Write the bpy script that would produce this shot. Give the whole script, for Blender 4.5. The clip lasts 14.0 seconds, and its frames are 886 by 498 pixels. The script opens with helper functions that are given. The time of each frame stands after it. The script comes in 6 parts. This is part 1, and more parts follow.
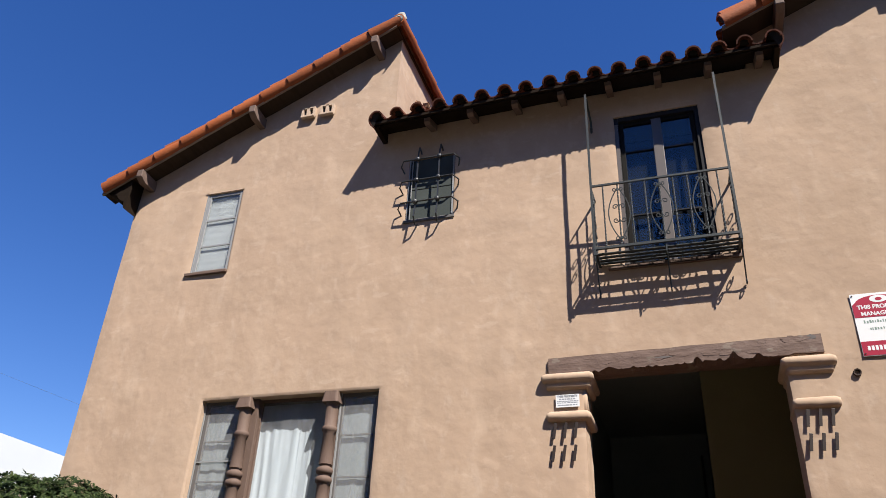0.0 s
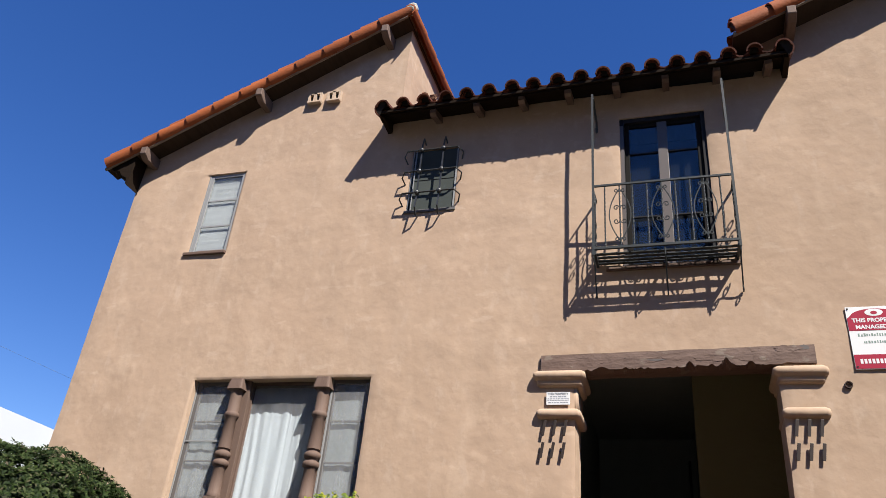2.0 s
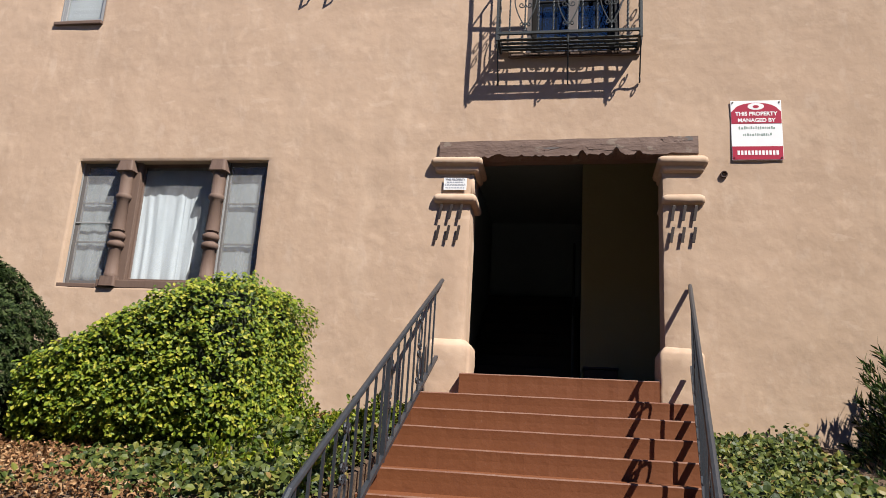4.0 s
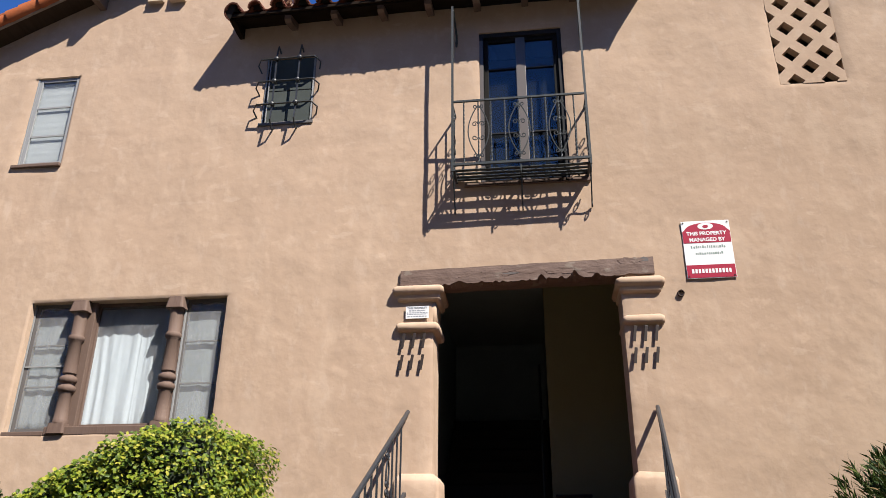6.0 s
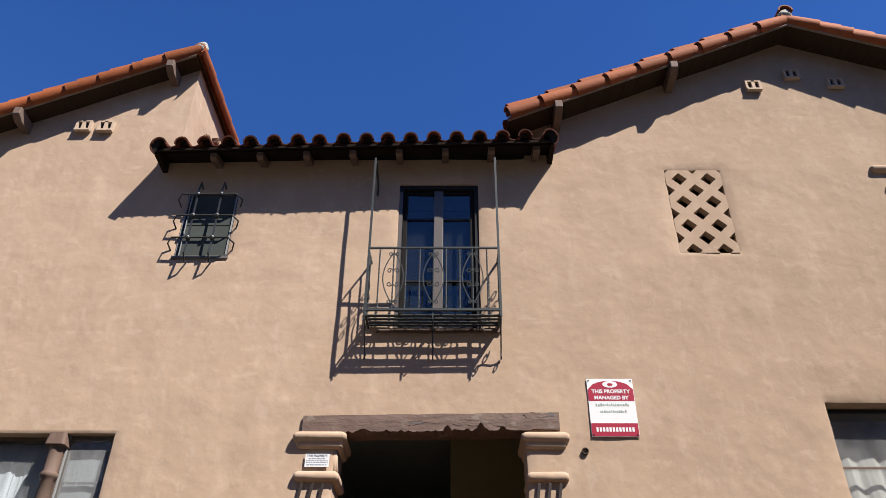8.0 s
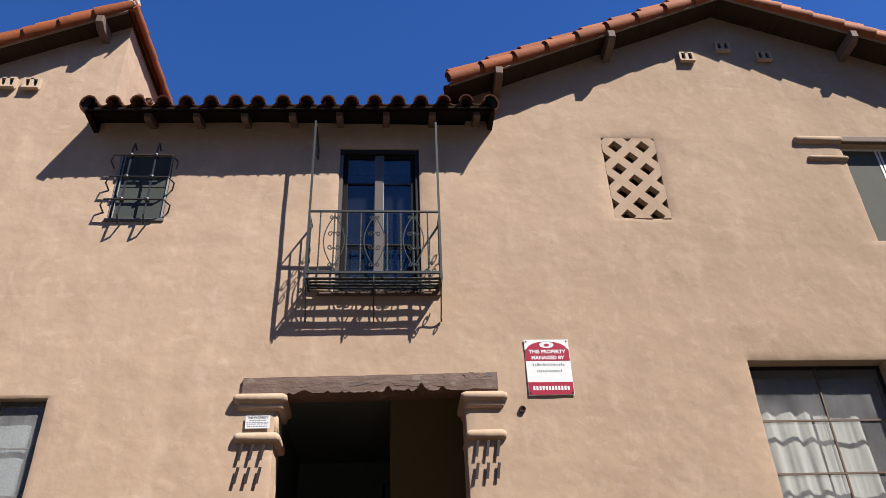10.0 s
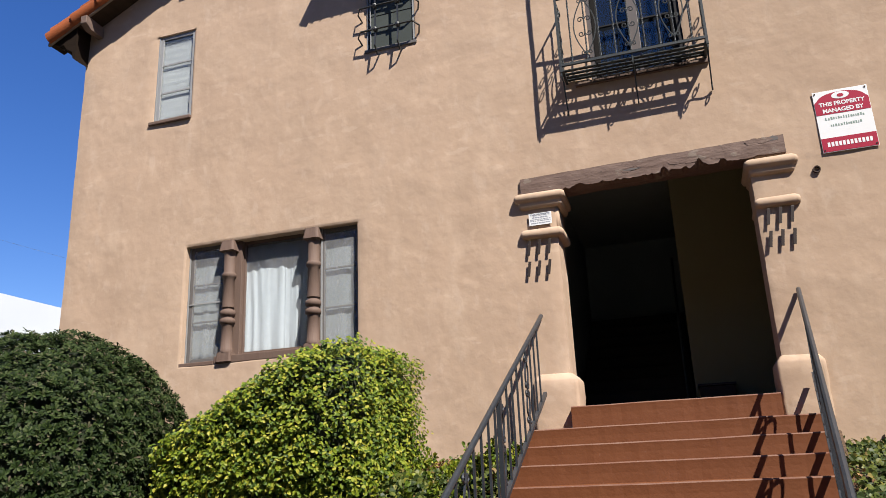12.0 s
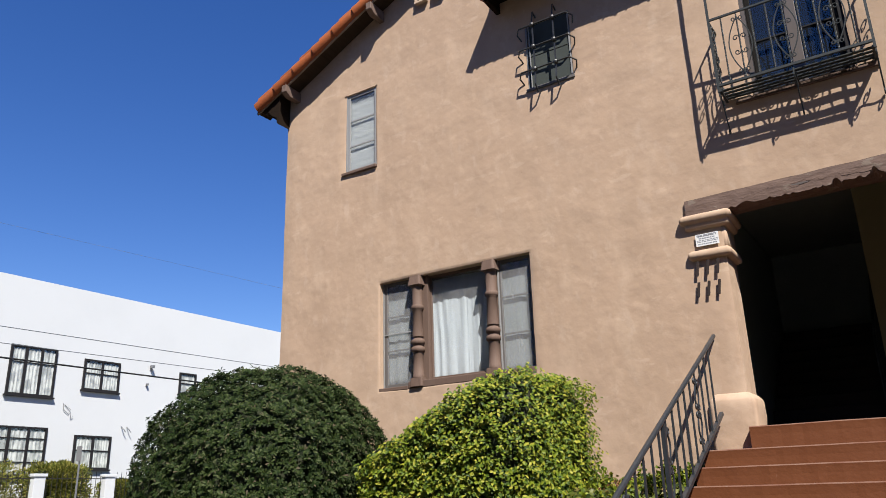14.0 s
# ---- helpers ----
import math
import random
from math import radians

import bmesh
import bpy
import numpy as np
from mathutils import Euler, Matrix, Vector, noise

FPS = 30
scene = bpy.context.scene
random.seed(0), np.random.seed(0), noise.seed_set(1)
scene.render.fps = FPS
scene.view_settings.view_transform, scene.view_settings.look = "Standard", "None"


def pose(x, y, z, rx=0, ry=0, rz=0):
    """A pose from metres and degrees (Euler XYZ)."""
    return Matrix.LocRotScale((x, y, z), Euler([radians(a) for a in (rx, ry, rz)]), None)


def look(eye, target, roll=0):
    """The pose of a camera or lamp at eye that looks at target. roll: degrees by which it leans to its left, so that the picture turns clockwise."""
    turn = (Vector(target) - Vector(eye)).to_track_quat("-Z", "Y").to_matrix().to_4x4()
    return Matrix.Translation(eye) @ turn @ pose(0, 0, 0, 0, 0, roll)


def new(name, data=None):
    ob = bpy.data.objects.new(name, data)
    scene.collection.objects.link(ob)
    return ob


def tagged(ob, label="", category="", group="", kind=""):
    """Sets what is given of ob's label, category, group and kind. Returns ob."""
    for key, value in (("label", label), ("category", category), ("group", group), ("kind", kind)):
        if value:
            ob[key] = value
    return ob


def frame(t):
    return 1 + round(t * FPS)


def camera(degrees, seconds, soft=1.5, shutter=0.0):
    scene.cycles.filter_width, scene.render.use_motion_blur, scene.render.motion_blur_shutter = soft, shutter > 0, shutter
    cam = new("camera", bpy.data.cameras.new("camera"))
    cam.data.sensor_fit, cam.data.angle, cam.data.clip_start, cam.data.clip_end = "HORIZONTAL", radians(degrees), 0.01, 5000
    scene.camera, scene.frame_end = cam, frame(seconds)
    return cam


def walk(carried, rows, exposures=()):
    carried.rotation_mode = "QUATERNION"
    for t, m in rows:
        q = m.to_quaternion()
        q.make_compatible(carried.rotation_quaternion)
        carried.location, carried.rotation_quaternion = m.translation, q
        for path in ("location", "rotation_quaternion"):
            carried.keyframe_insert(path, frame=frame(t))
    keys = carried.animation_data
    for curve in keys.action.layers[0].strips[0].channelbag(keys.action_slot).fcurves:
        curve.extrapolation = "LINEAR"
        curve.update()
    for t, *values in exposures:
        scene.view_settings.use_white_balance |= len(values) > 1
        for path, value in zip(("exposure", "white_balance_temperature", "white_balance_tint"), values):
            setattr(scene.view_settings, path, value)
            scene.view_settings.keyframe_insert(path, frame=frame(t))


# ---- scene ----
cam = camera(60.4, 14.0, soft=0.35)
PATH = [
    (0, (0.094, -7.458, -0.61), (-0.486, -5.824, 0.386), 2.9),
    (0.5, (0.097, -7.446, -0.623), (-0.481, -5.806, 0.365), 4.4),
    (1, (0.129, -7.418, -0.617), (-0.436, -5.767, 0.359), 4.7),
    (1.5, (0.123, -7.427, -0.633), (-0.463, -5.785, 0.348), 5.0),
    (2, (0.111, -7.437, -0.641), (-0.472, -5.797, 0.344), 5.9),
    (2.5, (0.093, -7.502, -0.614), (-0.434, -5.831, 0.351), 6.1),
    (2.7, (0.100, -7.455, -0.700), (-0.397, -5.748, 0.223), 6.3),
    (3, (0.118, -7.432, -0.675), (-0.351, -5.648, 0.1), 5.4),
    (3.5, (0.109, -7.415, -0.69), (-0.302, -5.564, -0.053), 3.4),
    (3.7, (0.105, -7.428, -0.674), (-0.277, -5.551, -0.1), 3.6),
    (4.2, (0.133, -7.43, -0.65), (-0.185, -5.506, -0.207), 3.0),
    (4.7, (0.162, -7.432, -0.625), (-0.064, -5.478, -0.264), 2.2),
    (5.2, (0.19, -7.434, -0.601), (0.073, -5.472, -0.233), 1.3),
    (5.5, (0.207, -7.436, -0.587), (0.119, -5.492, -0.123), 0.7),
    (5.8, (0.150, -7.437, -0.572), (-0.007, -5.549, 0.069), 0.1),
    (5.9, (0.090, -7.445, -0.575), (-0.079, -5.595, 0.168), 0.0),
    (6, (0.110, -7.440, -0.560), (-0.128, -5.620, 0.229), 0.3),
    (6.5, (0.13, -7.437, -0.546), (-0.265, -5.767, 0.483), 1.8),
    (7, (0.105, -7.432, -0.576), (-0.322, -5.783, 0.472), 3.0),
    (7.5, (0.14, -7.415, -0.591), (-0.239, -5.781, 0.499), 4.1),
    (8, (0.234, -7.444, -0.566), (0.206, -5.792, 0.561), 0.5),
    (8.2, (0.25, -7.478, -0.563), (0.38, -5.838, 0.574), -1.0),
    (8.5, (0.24, -7.474, -0.581), (0.531, -5.857, 0.56), -2.0),
    (8.9, (0.226, -7.468, -0.605), (0.62, -5.863, 0.522), -2.6),
    (9.4, (0.209, -7.461, -0.635), (0.551, -5.826, 0.466), -2.7),
    (9.9, (0.193, -7.454, -0.665), (0.363, -5.772, 0.404), -2.3),
    (10.3, (0.179, -7.448, -0.689), (0.235, -5.722, 0.321), -2.0),
    (10.5, (0.131, -7.475, -0.666), (0.145, -5.705, 0.267), -1.2),
    (11, (0.119, -7.412, -0.709), (0.052, -5.558, 0.038), -0.8),
    (11.5, (0.062, -7.403, -0.729), (-0.034, -5.505, -0.107), -1.1),
    (11.7, (0.097, -7.485, -0.640), (-0.143, -5.584, -0.066), -1.9),
    (12, (0.179, -7.537, -0.591), (-0.401, -5.711, -0.018), -2.5),
    (12.2, (0.260, -7.560, -0.605), (-0.502, -5.805, -0.028), -1.3),
    (12.5, (0.400, -7.640, -0.602), (-0.523, -5.944, -0.079), -2.4),
    (13, (0.539, -7.775, -0.610), (-0.491, -6.112, -0.192), -3.0),
    (13.5, (0.648, -7.907, -0.548), (-0.412, -6.252, -0.180), -2.2),
    (14, (0.670, -7.965, -0.550), (-0.361, -6.366, 0.067), -1.7),
]
walk(cam, [(t, look(eye, target, roll)) for t, eye, target, roll in PATH],
     exposures=[(0.0, 1.22), (2.5, 1.22), (3.0, 1.15), (3.5, 1.2), (3.7, 1.22), (5.8, 1.34), (6.5, 1.26), (7.5, 1.22), (11.8, 1.22), (12.6, 1.12), (14.0, 1.08)])

# ---- world, sun, exposure ----
SUN_DIR = Vector((1.1, -1.0, 1.83)).normalized()      # towards the sun
sky_world = bpy.data.worlds.new("sky_world")
scene.world = sky_world
sky_world.use_nodes = True
_nt = sky_world.node_tree
_sky = _nt.nodes.new("ShaderNodeTexSky")
_sky.sky_type = "NISHITA"
_sky.sun_disc = False
_sky.sun_elevation = math.asin(SUN_DIR.z)
_sky.sun_rotation = math.atan2(SUN_DIR.x, SUN_DIR.y)
_sky.altitude = 300
_sky.air_density = 1.0
_sky.dust_density = 0.0
_sky.ozone_density = 2.5
_nt.nodes["Background"].inputs["Strength"].default_value = 0.0413
_deep = _nt.nodes.new("ShaderNodeHueSaturation")
_deep.inputs["Saturation"].default_value = 1.31
_deep.inputs["Hue"].default_value = 0.517
_deep.inputs["Value"].default_value = 1.66
_nt.links.new(_sky.outputs[0], _deep.inputs["Color"])
_nt.links.new(_deep.outputs[0], _nt.nodes["Background"].inputs["Color"])
sun_data = bpy.data.lights.new("sun", "SUN")
sun_data.energy = 5.0
sun_data.angle = radians(0.53)
sun_data.color = (1.0, 0.95, 0.87)
sun = new("sun", sun_data)
sun.matrix_world = look(SUN_DIR * 50, (0, 0, 0))

# ---- materials ----


def material(name, base, rough=0.8, metal=0.0, spec=0.3, layers=(), bump=(), jitter=0.0, islands=0.0):
    """base colour; layers: (scale, detail, low, high, colour, strength); bump: (scale, detail, height); jitter: per object, islands: per leaf."""
    m = bpy.data.materials.new(name)
    m.use_nodes = True
    nt = m.node_tree
    n, k = nt.nodes, nt.links
    bsdf = n["Principled BSDF"]
    bsdf.inputs["Roughness"].default_value = rough
    bsdf.inputs["Metallic"].default_value = metal
    bsdf.inputs["Specular IOR Level"].default_value = spec
    geo = n.new("ShaderNodeNewGeometry")
    src = n.new("ShaderNodeRGB")
    src.outputs[0].default_value = (*base, 1)
    col = src.outputs[0]
    for scale, detail, low, high, tint, amount in layers:
        if not isinstance(scale, tuple):
            scale = (scale,) * 3
        mp = n.new("ShaderNodeMapping")
        mp.inputs["Scale"].default_value = scale
        k.new(geo.outputs["Position"], mp.inputs["Vector"])
        tx = n.new("ShaderNodeTexNoise")
        tx.inputs["Scale"].default_value = 1.0
        tx.inputs["Detail"].default_value = detail
        tx.inputs["Roughness"].default_value = 0.6
        k.new(mp.outputs[0], tx.inputs["Vector"])
        mr = n.new("ShaderNodeMapRange")
        mr.inputs["From Min"].default_value = low
        mr.inputs["From Max"].default_value = high
        mr.inputs["To Max"].default_value = amount
        k.new(tx.outputs[0], mr.inputs["Value"])
        mix = n.new("ShaderNodeMix")
        mix.data_type = "RGBA"
        k.new(mr.outputs[0], mix.inputs[0])
        k.new(col, mix.inputs[6])
        mix.inputs[7].default_value = (*tint, 1)
        col = mix.outputs[2]
    if jitter or islands:
        hsv = n.new("ShaderNodeHueSaturation")
        mr = n.new("ShaderNodeMapRange")
        amount = jitter or islands
        mr.inputs["To Min"].default_value = 1 - amount
        mr.inputs["To Max"].default_value = 1 + amount
        if jitter:
            info = n.new("ShaderNodeObjectInfo")
            k.new(info.outputs["Random"], mr.inputs["Value"])
        else:
            k.new(geo.outputs["Random Per Island"], mr.inputs["Value"])
        k.new(mr.outputs[0], hsv.inputs["Value"])
        k.new(col, hsv.inputs["Color"])
        col = hsv.outputs[0]
    k.new(col, bsdf.inputs["Base Color"])
    last = None
    for scale, detail, height, *ridge in bump:
        if not isinstance(scale, tuple):
            scale = (scale,) * 3
        mp = n.new("ShaderNodeMapping")
        mp.inputs["Scale"].default_value = scale
        k.new(geo.outputs["Position"], mp.inputs["Vector"])
        tx = n.new("ShaderNodeTexNoise")
        tx.inputs["Scale"].default_value = 1.0
        tx.inputs["Detail"].default_value = detail
        if ridge:
            tx.noise_type = "RIDGED_MULTIFRACTAL"
            tx.inputs["Gain"].default_value = ridge[0]
        k.new(mp.outputs[0], tx.inputs["Vector"])
        bp = n.new("ShaderNodeBump")
        bp.inputs["Distance"].default_value = height
        bp.inputs["Strength"].default_value = 1.0
        k.new(tx.outputs[0], bp.inputs["Height"])
        if last:
            k.new(last, bp.inputs["Normal"])
        last = bp.outputs[0]
    if last:
        k.new(last, bsdf.inputs["Normal"])
    return m


def leaf_material(name, tones, rough, spec, through_light=0.25):
    """Leaves: one of several tones for each leaf, some light passing through."""
    m = bpy.data.materials.new(name)
    m.use_nodes = True
    nt = m.node_tree
    n, k = nt.nodes, nt.links
    bsdf = n["Principled BSDF"]
    geo = n.new("ShaderNodeNewGeometry")
    ramp = n.new("ShaderNodeValToRGB")
    els = ramp.color_ramp.elements
    while len(els) < len(tones):
        els.new(0.5)
    for i, (at, c) in enumerate(tones):
        els[i].position = at
        els[i].color = (*c, 1)
    k.new(geo.outputs["Random Per Island"], ramp.inputs[0])
    k.new(ramp.outputs[0], bsdf.inputs["Base Color"])
    bsdf.inputs["Roughness"].default_value = rough
    bsdf.inputs["Specular IOR Level"].default_value = spec
    tr = n.new("ShaderNodeBsdfTranslucent")
    k.new(ramp.outputs[0], tr.inputs["Color"])
    mx = n.new("ShaderNodeMixShader")
    mx.inputs[0].default_value = through_light
    k.new(bsdf.outputs[0], mx.inputs[1])
    k.new(tr.outputs[0], mx.inputs[2])
    k.new(mx.outputs[0], n["Material Output"].inputs["Surface"])
    return m


STUCCO_BASE = (0.353, 0.251, 0.179)
STUCCO = material("tan_stucco", STUCCO_BASE, 0.92, spec=0.15,
                  layers=[(0.5, 4, 0.42, 0.72, (0.386, 0.280, 0.201), 0.8),
                          (1.3, 5, 0.48, 0.70, (0.312, 0.220, 0.154), 0.40),
                          ((2.6, 2.6, 1.4), 6, 0.52, 0.66, (0.418, 0.312, 0.230), 0.45),
                          ((1.4, 1.4, 0.3), 6, 0.56, 0.70, (0.274, 0.192, 0.134), 0.25),
                          ((3.5, 3.5, 5.0), 7, 0.54, 0.68, (0.300, 0.214, 0.152), 0.32),
                          ((6.0, 6.0, 3.0), 5, 0.57, 0.66, (0.418, 0.319, 0.246), 0.4),
                          (12.0, 4, 0.58, 0.74, (0.300, 0.210, 0.150), 0.30),
                          (26.0, 3, 0.70, 0.78, (0.219, 0.152, 0.108), 0.4),
                          ((2.2, 2.2, 6.0), 6, 0.62, 0.66, (0.438, 0.332, 0.252), 0.4),
                          (5.5, 6, 0.555, 0.62, (0.425, 0.312, 0.228), 0.35),
                          ((6.5, 6.5, 8.0), 6, 0.575, 0.68, (0.285, 0.200, 0.141), 0.25)],
                  bump=[(1.2, 3, 0.011), (1.5, 4, 0.013, 1.3), (3.6, 3, 0.009), (5.5, 5, 0.0035, 1.6), (9.0, 3, 0.0026), (50.0, 3, 0.0006)])


def darken_east(m):
    """The east half of the front is darkened: a browner wash, with a ragged border."""
    nt = m.node_tree
    n, k = nt.nodes, nt.links
    bsdf = n["Principled BSDF"]
    col = bsdf.inputs["Base Color"].links[0].from_socket
    geo = n.new("ShaderNodeNewGeometry")
    xyz = n.new("ShaderNodeSeparateXYZ")
    k.new(geo.outputs["Position"], xyz.inputs[0])
    tx = n.new("ShaderNodeTexNoise")
    tx.inputs["Scale"].default_value = 0.7
    tx.inputs["Detail"].default_value = 5
    k.new(geo.outputs["Position"], tx.inputs["Vector"])
    add = n.new("ShaderNodeMath")
    add.operation = "MULTIPLY_ADD"
    add.inputs[1].default_value = 7.0
    k.new(tx.outputs[0], add.inputs[0])
    k.new(xyz.outputs["X"], add.inputs[2])
    mr = n.new("ShaderNodeMapRange")
    mr.inputs["From Min"].default_value = 2.0
    mr.inputs["From Max"].default_value = 10.5
    k.new(add.outputs[0], mr.inputs["Value"])
    mix = n.new("ShaderNodeMix")
    mix.data_type = "RGBA"
    mix.blend_type = "MULTIPLY"
    k.new(mr.outputs[0], mix.inputs[0])
    k.new(col, mix.inputs[6])
    mix.inputs[7].default_value = (0.79, 0.79, 0.765, 1)
    k.new(mix.outputs[2], bsdf.inputs["Base Color"])


darken_east(STUCCO)
# Tan plaster in a lowered tone that carries part of the hall's shade.
SHADED_PLASTER = material("shaded_hall_plaster", (0.165, 0.150, 0.080), 0.9, layers=[(1.2, 4, 0.45, 0.8, (0.135, 0.122, 0.066), 0.5)], bump=[(6, 4, 0.01)])
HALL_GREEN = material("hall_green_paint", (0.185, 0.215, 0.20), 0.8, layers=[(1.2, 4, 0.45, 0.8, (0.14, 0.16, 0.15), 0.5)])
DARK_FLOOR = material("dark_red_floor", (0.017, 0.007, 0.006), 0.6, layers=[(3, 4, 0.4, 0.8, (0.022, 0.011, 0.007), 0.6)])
ROOM_DARK = material("room_plaster", (0.225, 0.21, 0.188), 0.9, layers=[(1.2, 3, 0.45, 0.8, (0.18, 0.165, 0.15), 0.5)])
TILE = material("terracotta_tile", (0.225, 0.060, 0.018), 0.75, spec=0.2, jitter=0.2,
                layers=[(3.0, 4, 0.45, 0.75, (0.255, 0.078, 0.026), 0.7), (9.0, 4, 0.52, 0.75, (0.13, 0.038, 0.016), 0.6),
                        (22.0, 4, 0.66, 0.8, (0.22, 0.11, 0.07), 0.3)], bump=[(30, 4, 0.003)])
TILE_FIELD = material("terracotta_field", (0.176, 0.053, 0.023), 0.75, spec=0.25, islands=0.22,
                      layers=[(3.0, 4, 0.45, 0.75, (0.203, 0.075, 0.039), 0.7), (9.0, 4, 0.58, 0.8, (0.105, 0.038, 0.022), 0.7)])
# Near-black discs in the tile ends stand in for the shade inside them.
HOLLOW_SHADE = material("tile_hollow_shade", (0.013, 0.01, 0.008), 0.95, layers=[(20, 4, 0.45, 0.7, (0.007, 0.006, 0.005), 0.7)])
TILE_DARK = material("dark_terracotta", (0.080, 0.025, 0.014), 0.8, spec=0.2, jitter=0.3,
                     layers=[(3.0, 4, 0.45, 0.75, (0.13, 0.040, 0.020), 0.7), (12.0, 4, 0.55, 0.8, (0.035, 0.017, 0.012), 0.8)], bump=[(30, 4, 0.004)])
MORTAR = material("grey_mortar", (0.315, 0.3, 0.27), 0.95, layers=[(14, 4, 0.45, 0.7, (0.188, 0.18, 0.165), 0.7)], bump=[(25, 4, 0.02)])
# Brown wood darkened further: under-eave shade is put into these two colours.
SOFFIT_SHADE_WOOD = material("shade_darkened_soffit_boards", (0.038, 0.026, 0.019), 0.9, spec=0.05, layers=[((14, 2, 14), 4, 0.5, 0.8, (0.021, 0.014, 0.011), 0.7)], bump=[((30, 3, 30), 3, 0.004)])
EAVE_SHADE_WOOD = material("shade_darkened_eave_wood", (0.015, 0.010, 0.007), 0.9, spec=0.05, layers=[((2, 14, 14), 4, 0.5, 0.8, (0.010, 0.007, 0.005), 0.7)], bump=[((3, 30, 30), 3, 0.004)])
BEAM_WOOD = material("peeling_brown_paint", (0.118, 0.076, 0.060), 0.75, layers=[((1.5, 9, 12), 5, 0.45, 0.75, (0.090, 0.058, 0.047), 0.7), ((5, 5, 9), 6, 0.60, 0.63, (0.17, 0.135, 0.108), 0.65), ((8, 8, 14), 5, 0.66, 0.69, (0.025, 0.016, 0.012), 0.9)], bump=[((2, 14, 18), 5, 0.006), ((5, 5, 9), 6, 0.012), ((14, 14, 24), 4, 0.004)])
BARGE = material("pale_grey_brown_trim", (0.18, 0.143, 0.116), 0.85, layers=[((2, 12, 12), 4, 0.45, 0.75, (0.112, 0.083, 0.064), 0.7)], bump=[((3, 20, 20), 3, 0.004)])
OUTLOOK_WOOD = material("brown_beam_end", (0.128, 0.086, 0.068), 0.8, layers=[((12, 2, 12), 4, 0.45, 0.8, (0.06, 0.041, 0.032), 0.7)], bump=[((30, 4, 30), 3, 0.004)])
TURNED_WOOD = material("faded_brown_wood", (0.109, 0.071, 0.054), 0.75, layers=[((9, 9, 2), 4, 0.45, 0.8, (0.086, 0.051, 0.038), 0.7), (18, 4, 0.62, 0.8, (0.173, 0.116, 0.094), 0.4)], bump=[((30, 30, 5), 4, 0.004)])
GREY_FRAME = material("grey_window_paint", (0.098, 0.09, 0.086), 0.6, layers=[(12, 4, 0.5, 0.8, (0.098, 0.09, 0.083), 0.6)])
BLACK_FRAME = material("black_window_paint", (0.017, 0.016, 0.017), 0.5, spec=0.12, layers=[(12, 4, 0.5, 0.8, (0.026, 0.024, 0.022), 0.6)])
PALE_WOOD = material("weathered_door_stile", (0.074, 0.060, 0.052), 0.42, spec=0.6, layers=[((20, 20, 3), 4, 0.45, 0.8, (0.09, 0.068, 0.056), 0.7)])
PALE_STRIP = material("dull_aluminium_strip", (0.22, 0.22, 0.22), 0.5)
DARK_LEAF = material("dark_door_paint", (0.012, 0.011, 0.01), 0.6, spec=0.05, layers=[((20, 20, 3), 4, 0.45, 0.8, (0.013, 0.011, 0.01), 0.7)])
WHITE_METAL = material("white_aluminium", (0.54, 0.54, 0.54), 0.4, layers=[(10, 3, 0.5, 0.8, (0.45, 0.45, 0.45), 0.5)])
IRON = material("dark_slate_wrought_iron", (0.020, 0.024, 0.026), 0.55, metal=0.0, spec=0.3, layers=[(25, 4, 0.5, 0.75, (0.036, 0.041, 0.044), 0.7), (60, 3, 0.70, 0.8, (0.07, 0.04, 0.025), 0.3)], bump=[(90, 3, 0.0012)])
RAIL_IRON = material("slate_blue_painted_iron", (0.018, 0.021, 0.026), 0.4, spec=0.5, layers=[(18, 4, 0.5, 0.75, (0.03, 0.034, 0.039), 0.7)], bump=[(80, 3, 0.001)])
GRILLE_IRON = material("grey_grille_iron", (0.021, 0.022, 0.024), 0.4, spec=0.5, layers=[(25, 4, 0.5, 0.75, (0.041, 0.042, 0.045), 0.6)])
STEP_RED = material("red_painted_concrete", (0.116, 0.039, 0.0145), 0.62, spec=0.25,
                    layers=[((1.2, 3, 6), 5, 0.45, 0.75, (0.129, 0.045, 0.0165), 0.7), (9, 5, 0.58, 0.8, (0.098, 0.034, 0.017), 0.5), (40, 3, 0.7, 0.78, (0.21, 0.12, 0.085), 0.4)],
                    bump=[(30, 4, 0.002), (4, 3, 0.006)])
STEP_WORN = material("worn_step_edge", (0.135, 0.070, 0.047), 0.7, layers=[((3, 12, 12), 5, 0.45, 0.65, (0.105, 0.037, 0.020), 0.85), (20, 4, 0.6, 0.8, (0.19, 0.135, 0.105), 0.6)], bump=[(30, 4, 0.004)])
CURTAIN = material("white_sheer_curtain", (0.40, 0.435, 0.475), 0.9, layers=[((5, 5, 1), 4, 0.45, 0.8, (0.36, 0.395, 0.435), 0.5)])
FAR_CURTAIN = material("white_lace_curtain", (0.47, 0.475, 0.48), 0.9, layers=[((4, 4, 2), 5, 0.46, 0.58, (0.20, 0.205, 0.21), 0.8)])
CURTAIN_GREY = material("grey_sheer_curtain", (0.265, 0.28, 0.295), 0.9, layers=[((5, 5, 1), 4, 0.45, 0.8, (0.225, 0.238, 0.252), 0.5)])
DIM_ROOM_GREY = material("dim_room_grey", (0.041, 0.045, 0.043), 0.9, layers=[(6, 4, 0.45, 0.8, (0.03, 0.034, 0.032), 0.5)])
SCREEN_CLOTH = material("insect_screen_cloth", (0.034, 0.041, 0.038), 0.8, layers=[(3, 4, 0.45, 0.7, (0.046, 0.054, 0.05), 0.7)])
